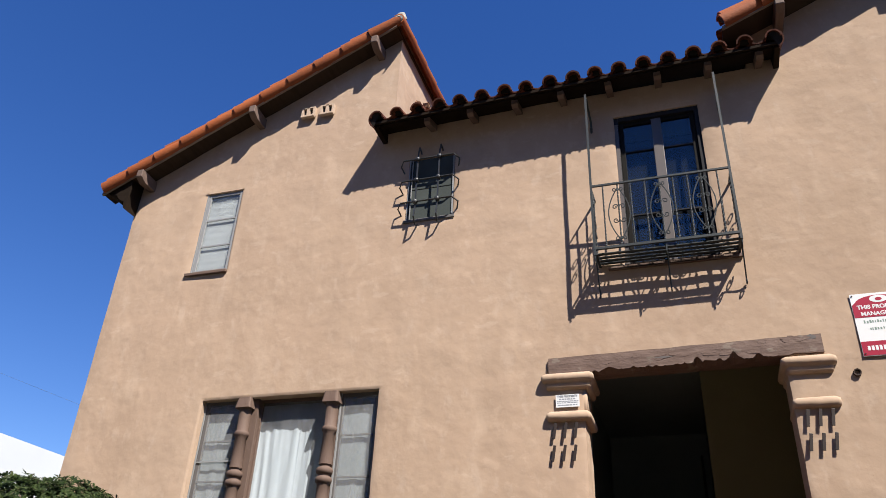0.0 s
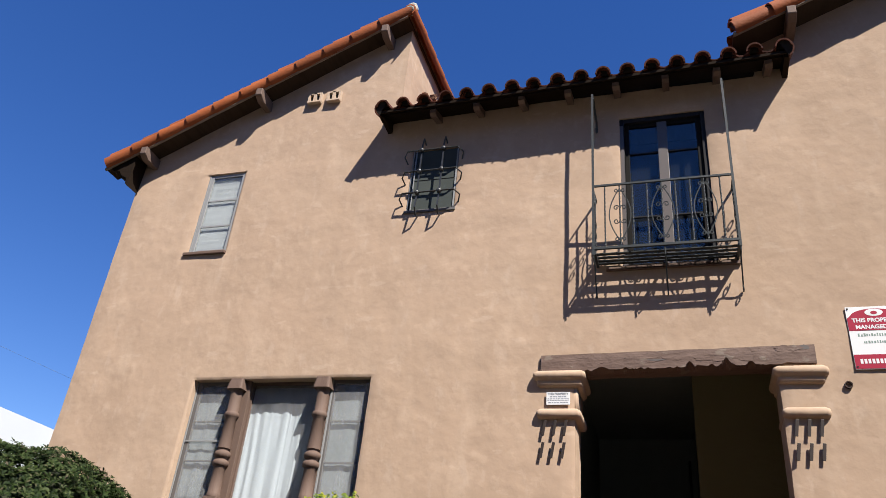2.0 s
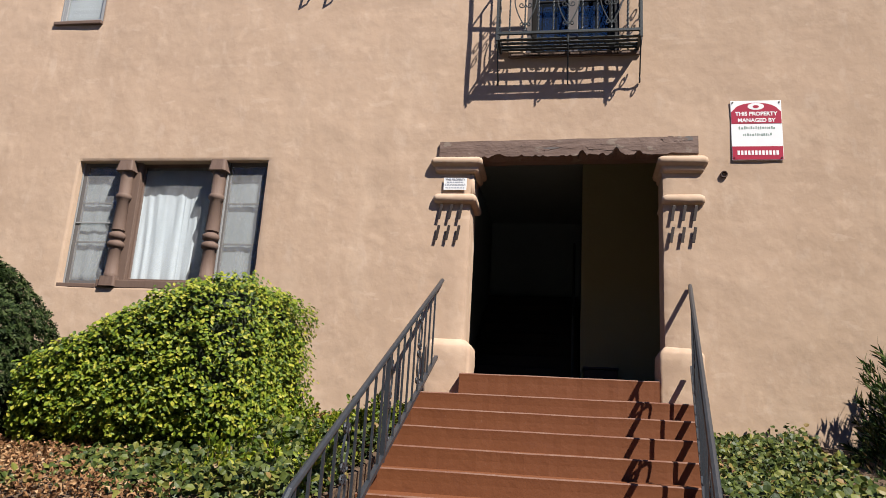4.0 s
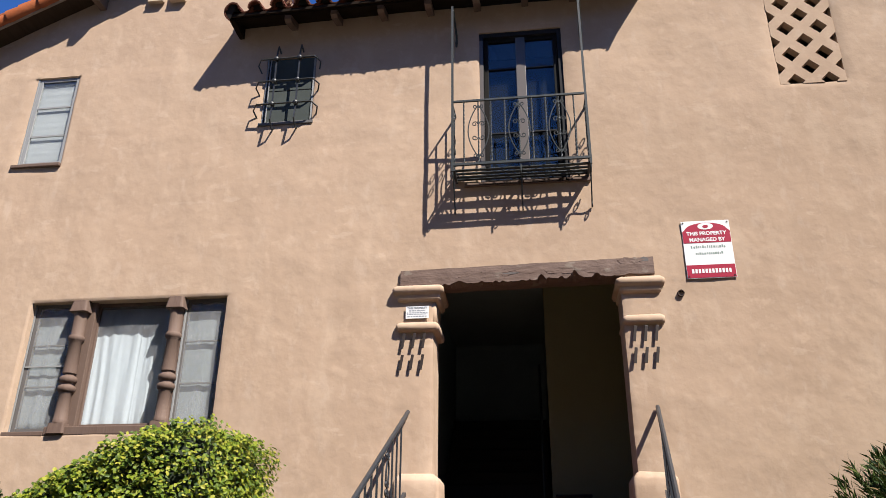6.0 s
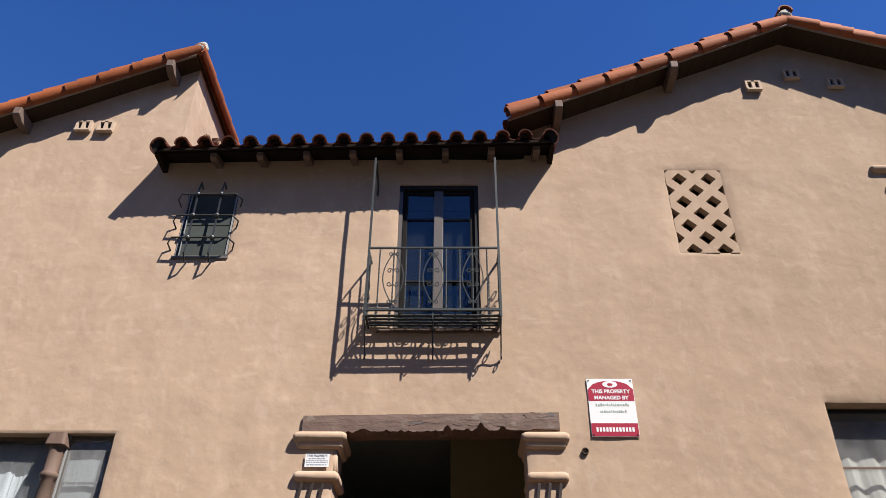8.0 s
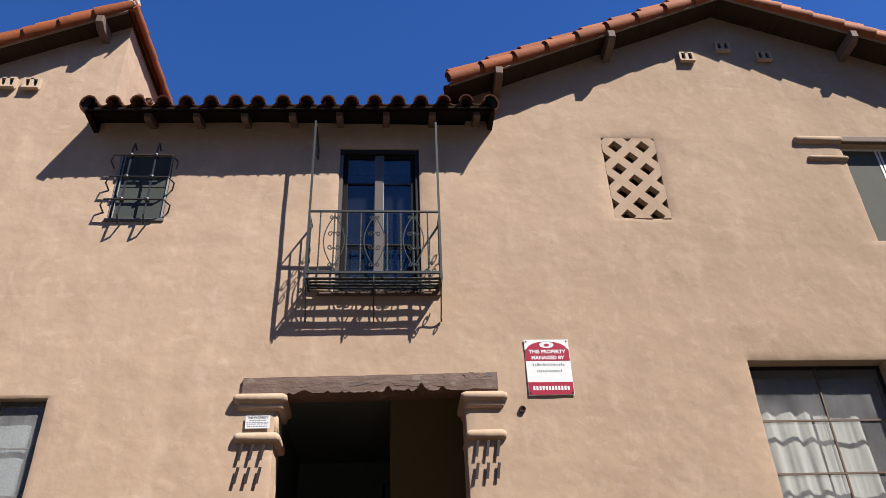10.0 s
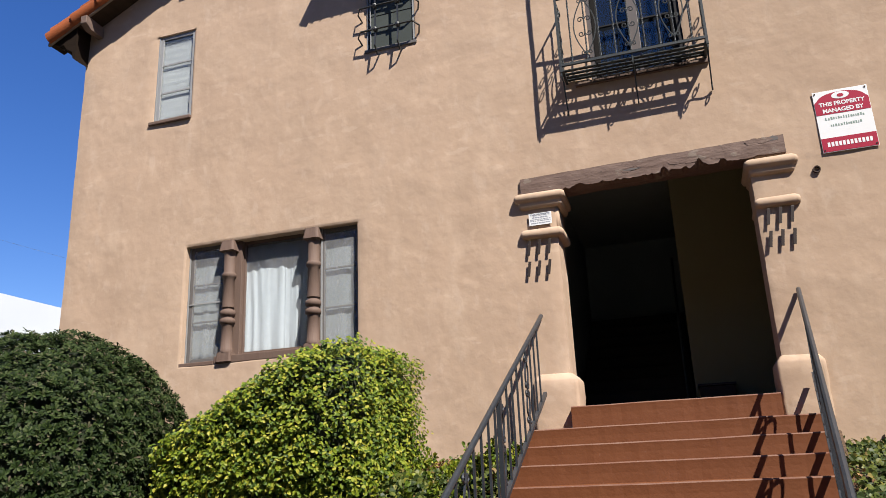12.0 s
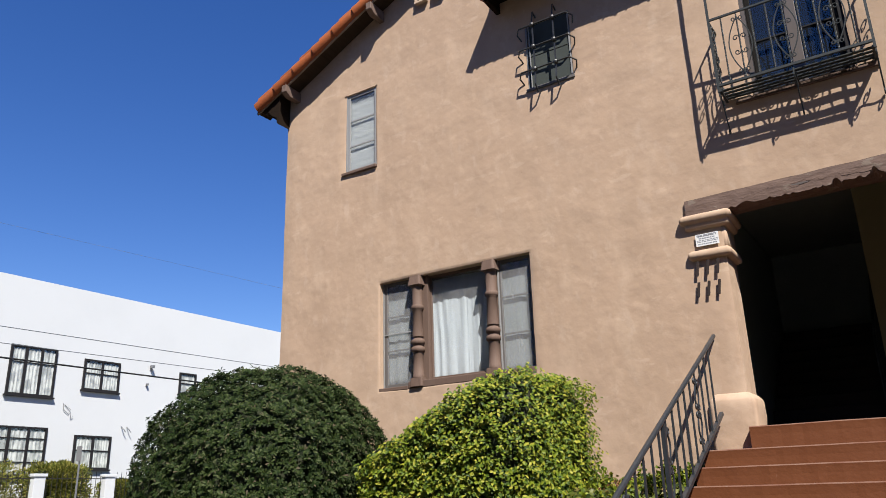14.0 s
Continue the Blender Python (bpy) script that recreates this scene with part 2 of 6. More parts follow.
DIM_CURTAIN = material("dim_white_curtain", (0.31, 0.305, 0.295), 0.9, layers=[((5, 5, 1), 4, 0.45, 0.8, (0.24, 0.235, 0.225), 0.6)])
DOOR_SHADE = material("dark_grey_shade", (0.011, 0.013, 0.017), 0.9, spec=0.0, layers=[(2.5, 4, 0.45, 0.7, (0.008, 0.009, 0.012), 0.7)])
VALANCE = material("dark_valance", (0.006, 0.006, 0.007), 0.9, spec=0.05, layers=[(6, 4, 0.45, 0.8, (0.010, 0.010, 0.010), 0.5)])
OLIVE_SHADE = material("grey_green_shade", (0.072, 0.074, 0.063), 0.9, layers=[(6, 4, 0.45, 0.8, (0.055, 0.057, 0.048), 0.5)])
BLIND = material("white_blind_slat", (0.58, 0.595, 0.61), 0.6, jitter=0.05)
SIGN_WHITE = material("sign_white", (0.585, 0.585, 0.585), 0.35, layers=[(9, 3, 0.5, 0.8, (0.525, 0.525, 0.525), 0.5)])
SIGN_RED = material("sign_crimson", (0.27, 0.017, 0.038), 0.35, layers=[(9, 3, 0.5, 0.8, (0.232, 0.015, 0.034), 0.5)])
SIGN_BLUE = material("faded_blue_print", (0.22, 0.23, 0.26), 0.5)
SIGN_GREEN = material("sign_grey_green_print", (0.16, 0.21, 0.18), 0.5)
MARK_IRON = material("brown_black_iron", (0.026, 0.018, 0.015), 0.5, layers=[(30, 3, 0.5, 0.8, (0.045, 0.03, 0.022), 0.6)])
CLAY_VENT = material("pale_clay_vent", (0.39, 0.292, 0.217), 0.9, layers=[(10, 4, 0.45, 0.8, (0.33, 0.24, 0.173), 0.6)], bump=[(30, 3, 0.004)])
CRUMBLE = material("crumbled_tan_mortar", (0.24, 0.135, 0.08), 0.95, layers=[(20, 4, 0.45, 0.7, (0.15, 0.075, 0.04), 0.7)], bump=[(40, 3, 0.006)])
SOIL = material("brown_soil_litter", (0.070, 0.044, 0.027), 0.95, layers=[(3, 5, 0.45, 0.7, (0.11, 0.068, 0.04), 0.7), (22, 5, 0.5, 0.7, (0.035, 0.022, 0.014), 0.7)], bump=[(14, 5, 0.05)])
GROUND_MAT = material("dry_ground", (0.083, 0.068, 0.046), 0.95, layers=[(0.4, 5, 0.45, 0.7, (0.083, 0.075, 0.045), 0.7), (4, 5, 0.5, 0.75, (0.112, 0.09, 0.064), 0.6)], bump=[(9, 5, 0.03)])
PARKWAY = material("tan_dirt", (0.158, 0.114, 0.079), 0.95, layers=[(0.6, 5, 0.45, 0.7, (0.143, 0.112, 0.075), 0.7), (5, 5, 0.5, 0.75, (0.217, 0.165, 0.116), 0.6)], bump=[(9, 5, 0.03)])
ASPHALT = material("grey_asphalt", (0.041, 0.042, 0.044), 0.9, layers=[(0.5, 5, 0.4, 0.75, (0.052, 0.053, 0.055), 0.8), (40, 3, 0.5, 0.8, (0.030, 0.030, 0.031), 0.6)], bump=[(60, 3, 0.004)])
CONCRETE = material("pale_concrete", (0.175, 0.162, 0.145), 0.9, layers=[(1.2, 5, 0.45, 0.75, (0.14, 0.128, 0.112), 0.7), (25, 3, 0.55, 0.8, (0.15, 0.14, 0.126), 0.4)], bump=[(40, 3, 0.003)])
KERB_RED = material("faded_red_kerb", (0.098, 0.021, 0.022), 0.8, layers=[(4, 5, 0.5, 0.75, (0.128, 0.068, 0.06), 0.6)])
FAR_STUCCO = material("brown_stucco", (0.165, 0.128, 0.098), 0.95, layers=[(0.5, 4, 0.45, 0.7, (0.128, 0.098, 0.075), 0.7), (5, 4, 0.5, 0.75, (0.188, 0.15, 0.12), 0.5)], bump=[(20, 4, 0.004)])
MULCH = material("dark_mulch", (0.018, 0.013, 0.010), 0.95, layers=[(9, 5, 0.5, 0.75, (0.034, 0.024, 0.018), 0.7)], bump=[(25, 5, 0.04)])
WHITE_WALL = material("white_painted_stucco", (0.485, 0.50, 0.51), 0.9, layers=[(0.5, 4, 0.45, 0.75, (0.46, 0.475, 0.485), 0.7), (6, 4, 0.6, 0.8, (0.44, 0.452, 0.46), 0.4)], bump=[(30, 4, 0.003)])
BARK = material("brown_twigs", (0.075, 0.053, 0.038), 0.9, layers=[(20, 4, 0.5, 0.8, (0.045, 0.03, 0.022), 0.6)])
POLE_GREY = material("galvanised_pole", (0.225, 0.225, 0.225), 0.45, metal=0.6, layers=[(12, 3, 0.5, 0.8, (0.165, 0.165, 0.165), 0.6)])
CABLE_GREY = material("grey_cable", (0.10, 0.11, 0.12), 0.7)
CABLE = material("black_cable", (0.015, 0.015, 0.015), 0.7)
HOLE_DARK = material("rusty_pipe", (0.026, 0.013, 0.009), 0.8, layers=[(40, 3, 0.5, 0.8, (0.075, 0.03, 0.015), 0.6)])

LEAF_DARK = leaf_material("dark_glossy_leaf", [(0.0, (0.006, 0.012, 0.003)), (0.4, (0.013, 0.024, 0.006)), (0.75, (0.027, 0.040, 0.010)), (0.93, (0.050, 0.064, 0.026)), (1.0, (0.066, 0.052, 0.034))], 0.55, 0.07, 0.08)
LEAF_LIME = leaf_material("yellow_green_leaf", [(0.0, (0.026, 0.052, 0.007)), (0.3, (0.080, 0.124, 0.010)), (0.72, (0.172, 0.208, 0.014)), (0.96, (0.30, 0.285, 0.036))], 0.5, 0.22, 0.32)
LEAF_OLEANDER = leaf_material("narrow_green_leaf", [(0.0, (0.008, 0.018, 0.004)), (0.5, (0.024, 0.045, 0.010)), (0.85, (0.068, 0.098, 0.022)), (0.97, (0.13, 0.085, 0.035))], 0.55, 0.12, 0.15)
LEAF_IVY = leaf_material("ivy_leaf", [(0.0, (0.014, 0.026, 0.006)), (0.4, (0.034, 0.050, 0.010)), (0.72, (0.078, 0.096, 0.018)), (0.92, (0.150, 0.145, 0.032)), (1.0, (0.17, 0.10, 0.04))], 0.5, 0.22, 0.2)
LEAF_DEAD = leaf_material("dead_leaf", [(0.0, (0.060, 0.027, 0.012)), (0.4, (0.165, 0.078, 0.032)), (0.75, (0.255, 0.138, 0.062)), (1.0, (0.33, 0.23, 0.135))], 0.7, 0.2, 0.15)
LEAF_FAR = leaf_material("hedge_leaf", [(0.0, (0.055, 0.075, 0.012)), (0.5, (0.14, 0.15, 0.022)), (0.95, (0.27, 0.235, 0.05))], 0.5, 0.3, 0.3)


def glass(name, tint, rough=0.02, veil=0.0, veil_tone=0.5):
    """A thin pane: mostly clear, with a mirror coat at glancing angles and a pale diffuse veil, part grime, part
    imitated reflection.
    """
    m = bpy.data.materials.new(name)
    m.use_nodes = True
    nt = m.node_tree
    n, k = nt.nodes, nt.links
    clear = n.new("ShaderNodeBsdfTransparent")
    clear.inputs[0].default_value = (*tint, 1)
    gloss = n.new("ShaderNodeBsdfGlossy")
    gloss.inputs["Roughness"].default_value = rough
    fr = n.new("ShaderNodeFresnel")
    fr.inputs["IOR"].default_value = 1.8      # both faces of the sheet
    mx = n.new("ShaderNodeMixShader")
    k.new(fr.outputs[0], mx.inputs[0])
    k.new(clear.outputs[0], mx.inputs[1])
    k.new(gloss.outputs[0], mx.inputs[2])
    film = n.new("ShaderNodeBsdfDiffuse")
    film.inputs[0].default_value = (veil_tone, veil_tone, veil_tone * 1.03, 1)
    tex = n.new("ShaderNodeTexNoise")
    tex.inputs["Scale"].default_value = 7.0
    tex.inputs["Detail"].default_value = 5.0
    amount = n.new("ShaderNodeMath")
    amount.operation = "MULTIPLY"
    amount.inputs[1].default_value = 2 * veil
    k.new(tex.outputs[0], amount.inputs[0])
    veiled = n.new("ShaderNodeMixShader")
    k.new(amount.outputs[0], veiled.inputs[0])
    k.new(mx.outputs[0], veiled.inputs[1])
    k.new(film.outputs[0], veiled.inputs[2])
    k.new(veiled.outputs[0], n["Material Output"].inputs["Surface"])
    return m


GLASS = glass("window_glass", (0.82, 0.86, 0.86), veil=0.03)
GLASS_CLEAN = glass("clean_door_glass", (0.80, 0.84, 0.86))
# The strong pale veil here imitates sky reflected in the panes.
GLASS_VEILED = glass("veiled_window_glass", (0.84, 0.87, 0.87), veil=0.15, veil_tone=0.55)
SCREEN = glass("insect_screen", (0.80, 0.82, 0.82), 0.6, veil=0.30, veil_tone=0.29)
GLASS_DARK = glass("dim_window_glass", (0.42, 0.42, 0.41))

# ---- mesh helpers ----


def part(name, bm, mat, parent=None, label="", smooth=False):
    me = bpy.data.meshes.new(name)
    bmesh.ops.recalc_face_normals(bm, faces=bm.faces)
    if smooth:
        for f in bm.faces:
            f.smooth = True
    bm.to_mesh(me)
    bm.free()
    for one in (mat if isinstance(mat, (list, tuple)) else (mat,)):
        me.materials.append(one)
    ob = new(name, me)
    if parent:
        ob.parent = parent
    if label:
        tagged(ob, label)
    return ob


def empty(name, label="", category="", group="", kind="", at=(0, 0, 0)):
    ob = new(name)
    ob.empty_display_size = 0.1
    ob.location = at
    return tagged(ob, label, category, group, kind)


def shared(name, mesh, m, parent):
    """A piece of its own on shared mesh data."""
    ob = new(name, mesh)
    ob.parent = parent
    ob.matrix_basis = m
    return ob


def box(bm, x0, x1, y0, y1, z0, z1, bevel=0.0, m=None):
    made = bmesh.ops.create_cube(bm, size=1.0, matrix=Matrix.LocRotScale(((x0 + x1) / 2, (y0 + y1) / 2, (z0 + z1) / 2), None, (abs(x1 - x0), abs(y1 - y0), abs(z1 - z0))))
    verts = made["verts"]
    if bevel:
        edges = list({e for v in verts for e in v.link_edges})
        res = bmesh.ops.bevel(bm, geom=edges, offset=bevel, segments=2, affect="EDGES", profile=0.6)
        verts = list({v for f in res["faces"] for v in f.verts} | {v for v in verts if v.is_valid})
    if m is not None:
        bmesh.ops.transform(bm, matrix=m, verts=verts)
    return verts


def solid(name, x0, x1, y0, y1, z0, z1, mat, parent=None, bevel=0.0, label=""):
    bm = bmesh.new()
    box(bm, x0, x1, y0, y1, z0, z1, bevel)
    return part(name, bm, mat, parent, label)


def tube(bm, pts, radius, sides=6, square=False):
    """A bar along a line of points."""
    pts = [Vector(p) for p in pts]
    rings = []
    count = 4 if square else sides
    ref = None
    for i, p in enumerate(pts):
        d = (pts[min(i + 1, len(pts) - 1)] - pts[max(i - 1, 0)]).normalized()
        if ref is None:
            ref = Vector((0, 1, 0)) if abs(d.y) < 0.9 else Vector((1, 0, 0))
        a = (ref - d * ref.dot(d)).normalized()
        b = d.cross(a)
        ref = a
        r = radius[i] if isinstance(radius, (list, tuple)) else radius
        off = math.pi / 4 if square else 0
        k = 1.414 if square else 1
        rings.append([bm.verts.new(p + (a * math.cos(off + 2 * math.pi * s / count) + b * math.sin(off + 2 * math.pi * s / count)) * r * k) for s in range(count)])
    for r0, r1 in zip(rings, rings[1:]):
        for s in range(count):
            bm.faces.new((r0[s], r0[(s + 1) % count], r1[(s + 1) % count], r1[s]))
    bm.faces.new(rings[0][::-1])
    bm.faces.new(rings[-1])


def lathe(bm, profile, centre, sides=16):
    """Rings of (height, radius) about an upright axis."""
    rings = []
    for h, r in profile:
        rings.append([bm.verts.new((centre[0] + r * math.cos(2 * math.pi * s / sides), centre[1] + r * math.sin(2 * math.pi * s / sides), centre[2] + h)) for s in range(sides)])
    for r0, r1 in zip(rings, rings[1:]):
        for s in range(sides):
            bm.faces.new((r0[s], r0[(s + 1) % sides], r1[(s + 1) % sides], r1[s]))
    bm.faces.new(rings[0][::-1])
    bm.faces.new(rings[-1])


def molded(bm, x0, x1, y0, y1, levels, wobble=0.0, seed=0.0):
    """A block whose sides follow levels of (z, out), with rounded corners."""
    rings = []
    for z, out in levels:
        a0, a1, b0, b1 = x0 - out, x1 + out, y0 - out, y1 + out
        r = min(0.035, 0.02 + abs(out) * 0.4)
        ring = []
        for cx, cy, start in ((a1 - r, b1 - r, 0), (a0 + r, b1 - r, 90), (a0 + r, b0 + r, 180), (a1 - r, b0 + r, 270)):
            for s in range(4):
                a = radians(start + 30 * s)
                v = Vector((cx + r * math.cos(a), cy + r * math.sin(a), z))
                v += noise.noise_vector(v * 6 + Vector((seed, seed, 0))) * wobble
                ring.append(bm.verts.new(v))
        rings.append(ring)
    n = len(rings[0])
    for r0, r1 in zip(rings, rings[1:]):
        for s in range(n):
            bm.faces.new((r0[s], r0[(s + 1) % n], r1[(s + 1) % n], r1[s]))
    bm.faces.new(rings[0][::-1])
    bm.faces.new(rings[-1])


def extrude_outline(bm, pts, a, b, axis="x"):
    """A flat outline of (u, z) pushed along an axis from a to b."""
    def at(u, z, w):
        return (w, u, z) if axis == "x" else (u, w, z)
    lo = [bm.verts.new(at(u, z, a)) for u, z in pts]
    hi = [bm.verts.new(at(u, z, b)) for u, z in pts]
    n = len(pts)
    bm.faces.new(lo)
    bm.faces.new(hi[::-1])
    for i in range(n):
        bm.faces.new((lo[i], lo[(i + 1) % n], hi[(i + 1) % n], hi[i]))

# ---- plan of the house ----
XL, XR = -7.37, 8.70          # front corners
X_STEP = -3.35                # where the higher west block ends
X_EAST = 1.15                 # where the east gable begins
APEX = 4.90
WALL_T = 0.26


def wall_top(x):
    if x <= X_STEP:
        return 6.505 + 0.4886 * (x + 5.565)
    if x < X_EAST:
        return 5.90
    return 8.06 - (0.4555 if x < APEX else 0.394) * abs(x - APEX)


# openings of the front wall: x0, x1, z0, z1
UPPER_W = (-6.15, -5.575, 4.02, 5.318)
BARRED = (-3.08, -2.45, 4.39, 5.36)
FRENCH = (-0.44, 0.54, 3.42, 5.50)
LATTICE = (2.90, 3.60, 4.46, 5.72)
UPPER_E = (6.11, 7.45, 4.15, 5.66)
TRIPLE = (-5.52, -3.23, 0.78, 2.24)
EAST_W = (4.07, 5.66, 0.72, 2.59)
PORTAL = (-0.96, 0.965, -0.17, 2.30)
OPENINGS = [UPPER_W, BARRED, FRENCH, LATTICE, UPPER_E, TRIPLE, EAST_W, PORTAL]
BASE_Z = -2.4


def cuts(lo, hi, step, marks):
    vals = set(round(v, 4) for m in marks for v in (m - 0.035, m, m + 0.035))
    vals |= {round(lo, 4), round(hi, 4)}
    n = int((hi - lo) / step)
    for i in range(1, n):
        v = lo + (hi - lo) * i / n
        if min(abs(v - u) for u in vals) > step * 0.45:
            vals.add(round(v, 4))
    return sorted(v for v in vals if lo - 1e-6 <= v <= hi + 1e-6)


def build_front_wall():
    xs = cuts(XL, XR, 0.13, [o[i] for o in OPENINGS for i in (0, 1)] + [X_STEP, X_EAST, APEX])
    zs = cuts(BASE_Z, 8.2, 0.13, [o[i] for o in OPENINGS for i in (2, 3)])
    bm = bmesh.new()
    cache = {}

    def inside(x, z):
        return any(o[0] < x < o[1] and o[2] < z < o[3] for o in OPENINGS)

    def rim(x, z):
        return any(o[0] - 1e-4 <= x <= o[1] + 1e-4 and o[2] - 1e-4 <= z <= o[3] + 1e-4 for o in OPENINGS)

    def vert(i, j, side, top):
        z = min(zs[j], top)
        key = (i, round(z, 4), side)
        if key not in cache:
            x = xs[i]
            if side:
                y = WALL_T
            else:
                p = Vector((x, 0, z))
                y = 0.010 * noise.noise(p * 1.3) + 0.006 * noise.noise(p * 4.1)
                if rim(x, z):
                    y += 0.010
                if x < XL + 0.01 or x > XR - 0.01:
                    y += 0.012
            wx = x
            wz = z
            if rim(x, z) and not side:
                wx += 0.006 * noise.noise(Vector((x, 7, z)) * 5)
                wz += 0.006 * noise.noise(Vector((x, 17, z)) * 5)
            cache[key] = bm.verts.new((wx, y, wz))
        return cache[key]

    solid_cells = set()
    for i in range(len(xs) - 1):
        mid = (xs[i] + xs[i + 1]) / 2
        eps = 1e-4
        ta, tb = wall_top(xs[i] + eps), wall_top(xs[i + 1] - eps)
        for j in range(len(zs) - 1):
            if inside(mid, (zs[j] + zs[j + 1]) / 2) or zs[j] >= max(ta, tb):
                continue
            solid_cells.add((i, j))
            for side in (0, 1):
                ring = []
                for a, b, top in ((i, j, ta), (i + 1, j, tb), (i + 1, j + 1, tb), (i, j + 1, ta)):
                    v = vert(a, b, side, top)
                    if v not in ring:
                        ring.append(v)
                if len(ring) > 2:
                    try:
                        bm.faces.new(ring if not side else ring[::-1])
                    except ValueError:
                        pass
    # reveals, top and ends: join the skins along open edges
    rim_edges = [e for e in bm.edges if len(e.link_faces) == 1 and e.verts[0].co.y < WALL_T - 0.1]
    back = {}
    for (i, z, side), v in cache.items():
        if side:
            back[(i, z)] = v
    front = {v: (i, z) for (i, z, side), v in cache.items() if not side}
    for e in rim_edges:
        a, b = e.verts
        ka, kb = front.get(a), front.get(b)
        if ka in back and kb in back:
            bm.faces.new((a, b, back[kb], back[ka]))
    wall = part("wall_front", bm, STUCCO, smooth=True)
    for p in wall.data.polygons:
        p.use_smooth = True
    wall.data.set_sharp_from_angle(angle=radians(50))
    tagged(wall, "tan hand-trowelled stucco front wall of a two-storey house", "wall", kind="structure")
    return wall


wall_front = build_front_wall()


def plain_wall(name, x0, x1, y0, y1, z0, z1, mat, label, cat="wall"):
    return tagged(solid(name, x0, x1, y0, y1, z0, z1, mat, bevel=0.01), label, cat, kind="structure")


# west side wall, return wall of the west block, east side, back
plain_wall("wall_west", XL, XL + 0.26, WALL_T + 0.003, 9.0, BASE_Z, 5.38, STUCCO, "tan stucco side wall of the house")
plain_wall("wall_return", X_STEP - 0.26, X_STEP, WALL_T + 0.003, 9.0, 5.3, 7.585, STUCCO, "tan stucco return wall above the middle roof")
plain_wall("wall_east", XR - 0.26, XR, WALL_T + 0.003, 9.0, BASE_Z, 6.3, STUCCO, "tan stucco side wall of the house")
plain_wall("wall_back", XL, XR, 9.0, 9.26, BASE_Z, 6.0, STUCCO, "tan stucco back wall of the house")
plain_wall("wall_gable_west_side", X_EAST, X_EAST + 0.26, WALL_T + 0.003, 9.0, 5.3, 6.3, STUCCO, "tan stucco wall above the middle roof")

# ---- rooms behind the openings ----


def room(name, x0, x1, y1, z0, z1, mat, floor_mat):
    y0 = WALL_T + 0.004
    w = 0.06
    plain_wall("wall_" + name + "_back", x0, x1, y1, y1 + w, z0, z1, mat, "plain plaster wall of a dim room")
    plain_wall("wall_" + name + "_west", x0 - w, x0, y0, y1 + w, z0, z1, mat, "plain plaster wall of a dim room")
    plain_wall("wall_" + name + "_east", x1, x1 + w, y0, y1 + w, z0, z1, mat, "plain plaster wall of a dim room")
    plain_wall("ceiling_" + name, x0 - w, x1 + w, y0, y1 + w, z1 + 0.003, z1 + 0.06, mat, "plain ceiling of a dim room", "ceiling")
    plain_wall("floor_" + name, x0 - w, x1 + w, y0, y1 + w, z0 - 0.06, z0 - 0.003, floor_mat, "dark floor of a dim room", "floor")


room("bedroom", -6.9, -4.9, 2.6, 3.2, 5.36, ROOM_DARK, DARK_FLOOR)
room("bathroom", -3.26, -2.0, 2.2, 3.2, 5.55, ROOM_DARK, DARK_FLOOR)
room("landing", -1.3, 1.05, 3.4, 3.3, 5.9, ROOM_DARK, DARK_FLOOR)
room("closet", 2.5, 4.0, 1.8, 4.0, 6.0, ROOM_DARK, DARK_FLOOR)
room("east_bedroom", 5.7, 7.9, 2.6, 3.3, 6.0, ROOM_DARK, DARK_FLOOR)
room("west_parlour", -6.2, -2.6, 3.0, 0.1, 2.7, ROOM_DARK, DARK_FLOOR)
room("east_parlour", 3.4, 6.6, 3.0, 0.1, 2.75, ROOM_DARK, DARK_FLOOR)

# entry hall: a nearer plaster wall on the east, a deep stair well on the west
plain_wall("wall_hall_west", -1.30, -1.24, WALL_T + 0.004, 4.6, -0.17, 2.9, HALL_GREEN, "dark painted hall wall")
plain_wall("wall_hall_east", 1.32, 1.38, WALL_T + 0.004, 1.75, -0.17, 2.9, SHADED_PLASTER, "tan plaster hall wall with shade put into its colour")
plain_wall("wall_hall_panel", 0.19, 1.38, 1.75, 1.87, -0.17, 2.9, SHADED_PLASTER, "tan plaster hall wall with shade put into its colour")
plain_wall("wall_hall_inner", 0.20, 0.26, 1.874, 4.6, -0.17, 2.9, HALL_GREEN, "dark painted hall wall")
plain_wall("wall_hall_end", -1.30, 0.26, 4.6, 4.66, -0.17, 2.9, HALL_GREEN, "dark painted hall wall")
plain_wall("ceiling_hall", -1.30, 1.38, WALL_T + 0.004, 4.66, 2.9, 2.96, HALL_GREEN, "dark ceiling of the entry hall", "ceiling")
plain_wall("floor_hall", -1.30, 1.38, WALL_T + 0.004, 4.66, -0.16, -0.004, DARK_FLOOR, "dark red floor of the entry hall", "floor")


plain_wall("wall_portal_west", -1.235, -0.962, WALL_T + 0.002, 0.45, -0.16, 2.29, STUCCO, "tan stucco reveal of the entry")
plain_wall("wall_portal_east", 0.967, 1.315, WALL_T + 0.002, 0.45, -0.16, 2.29, STUCCO, "tan stucco reveal of the entry")


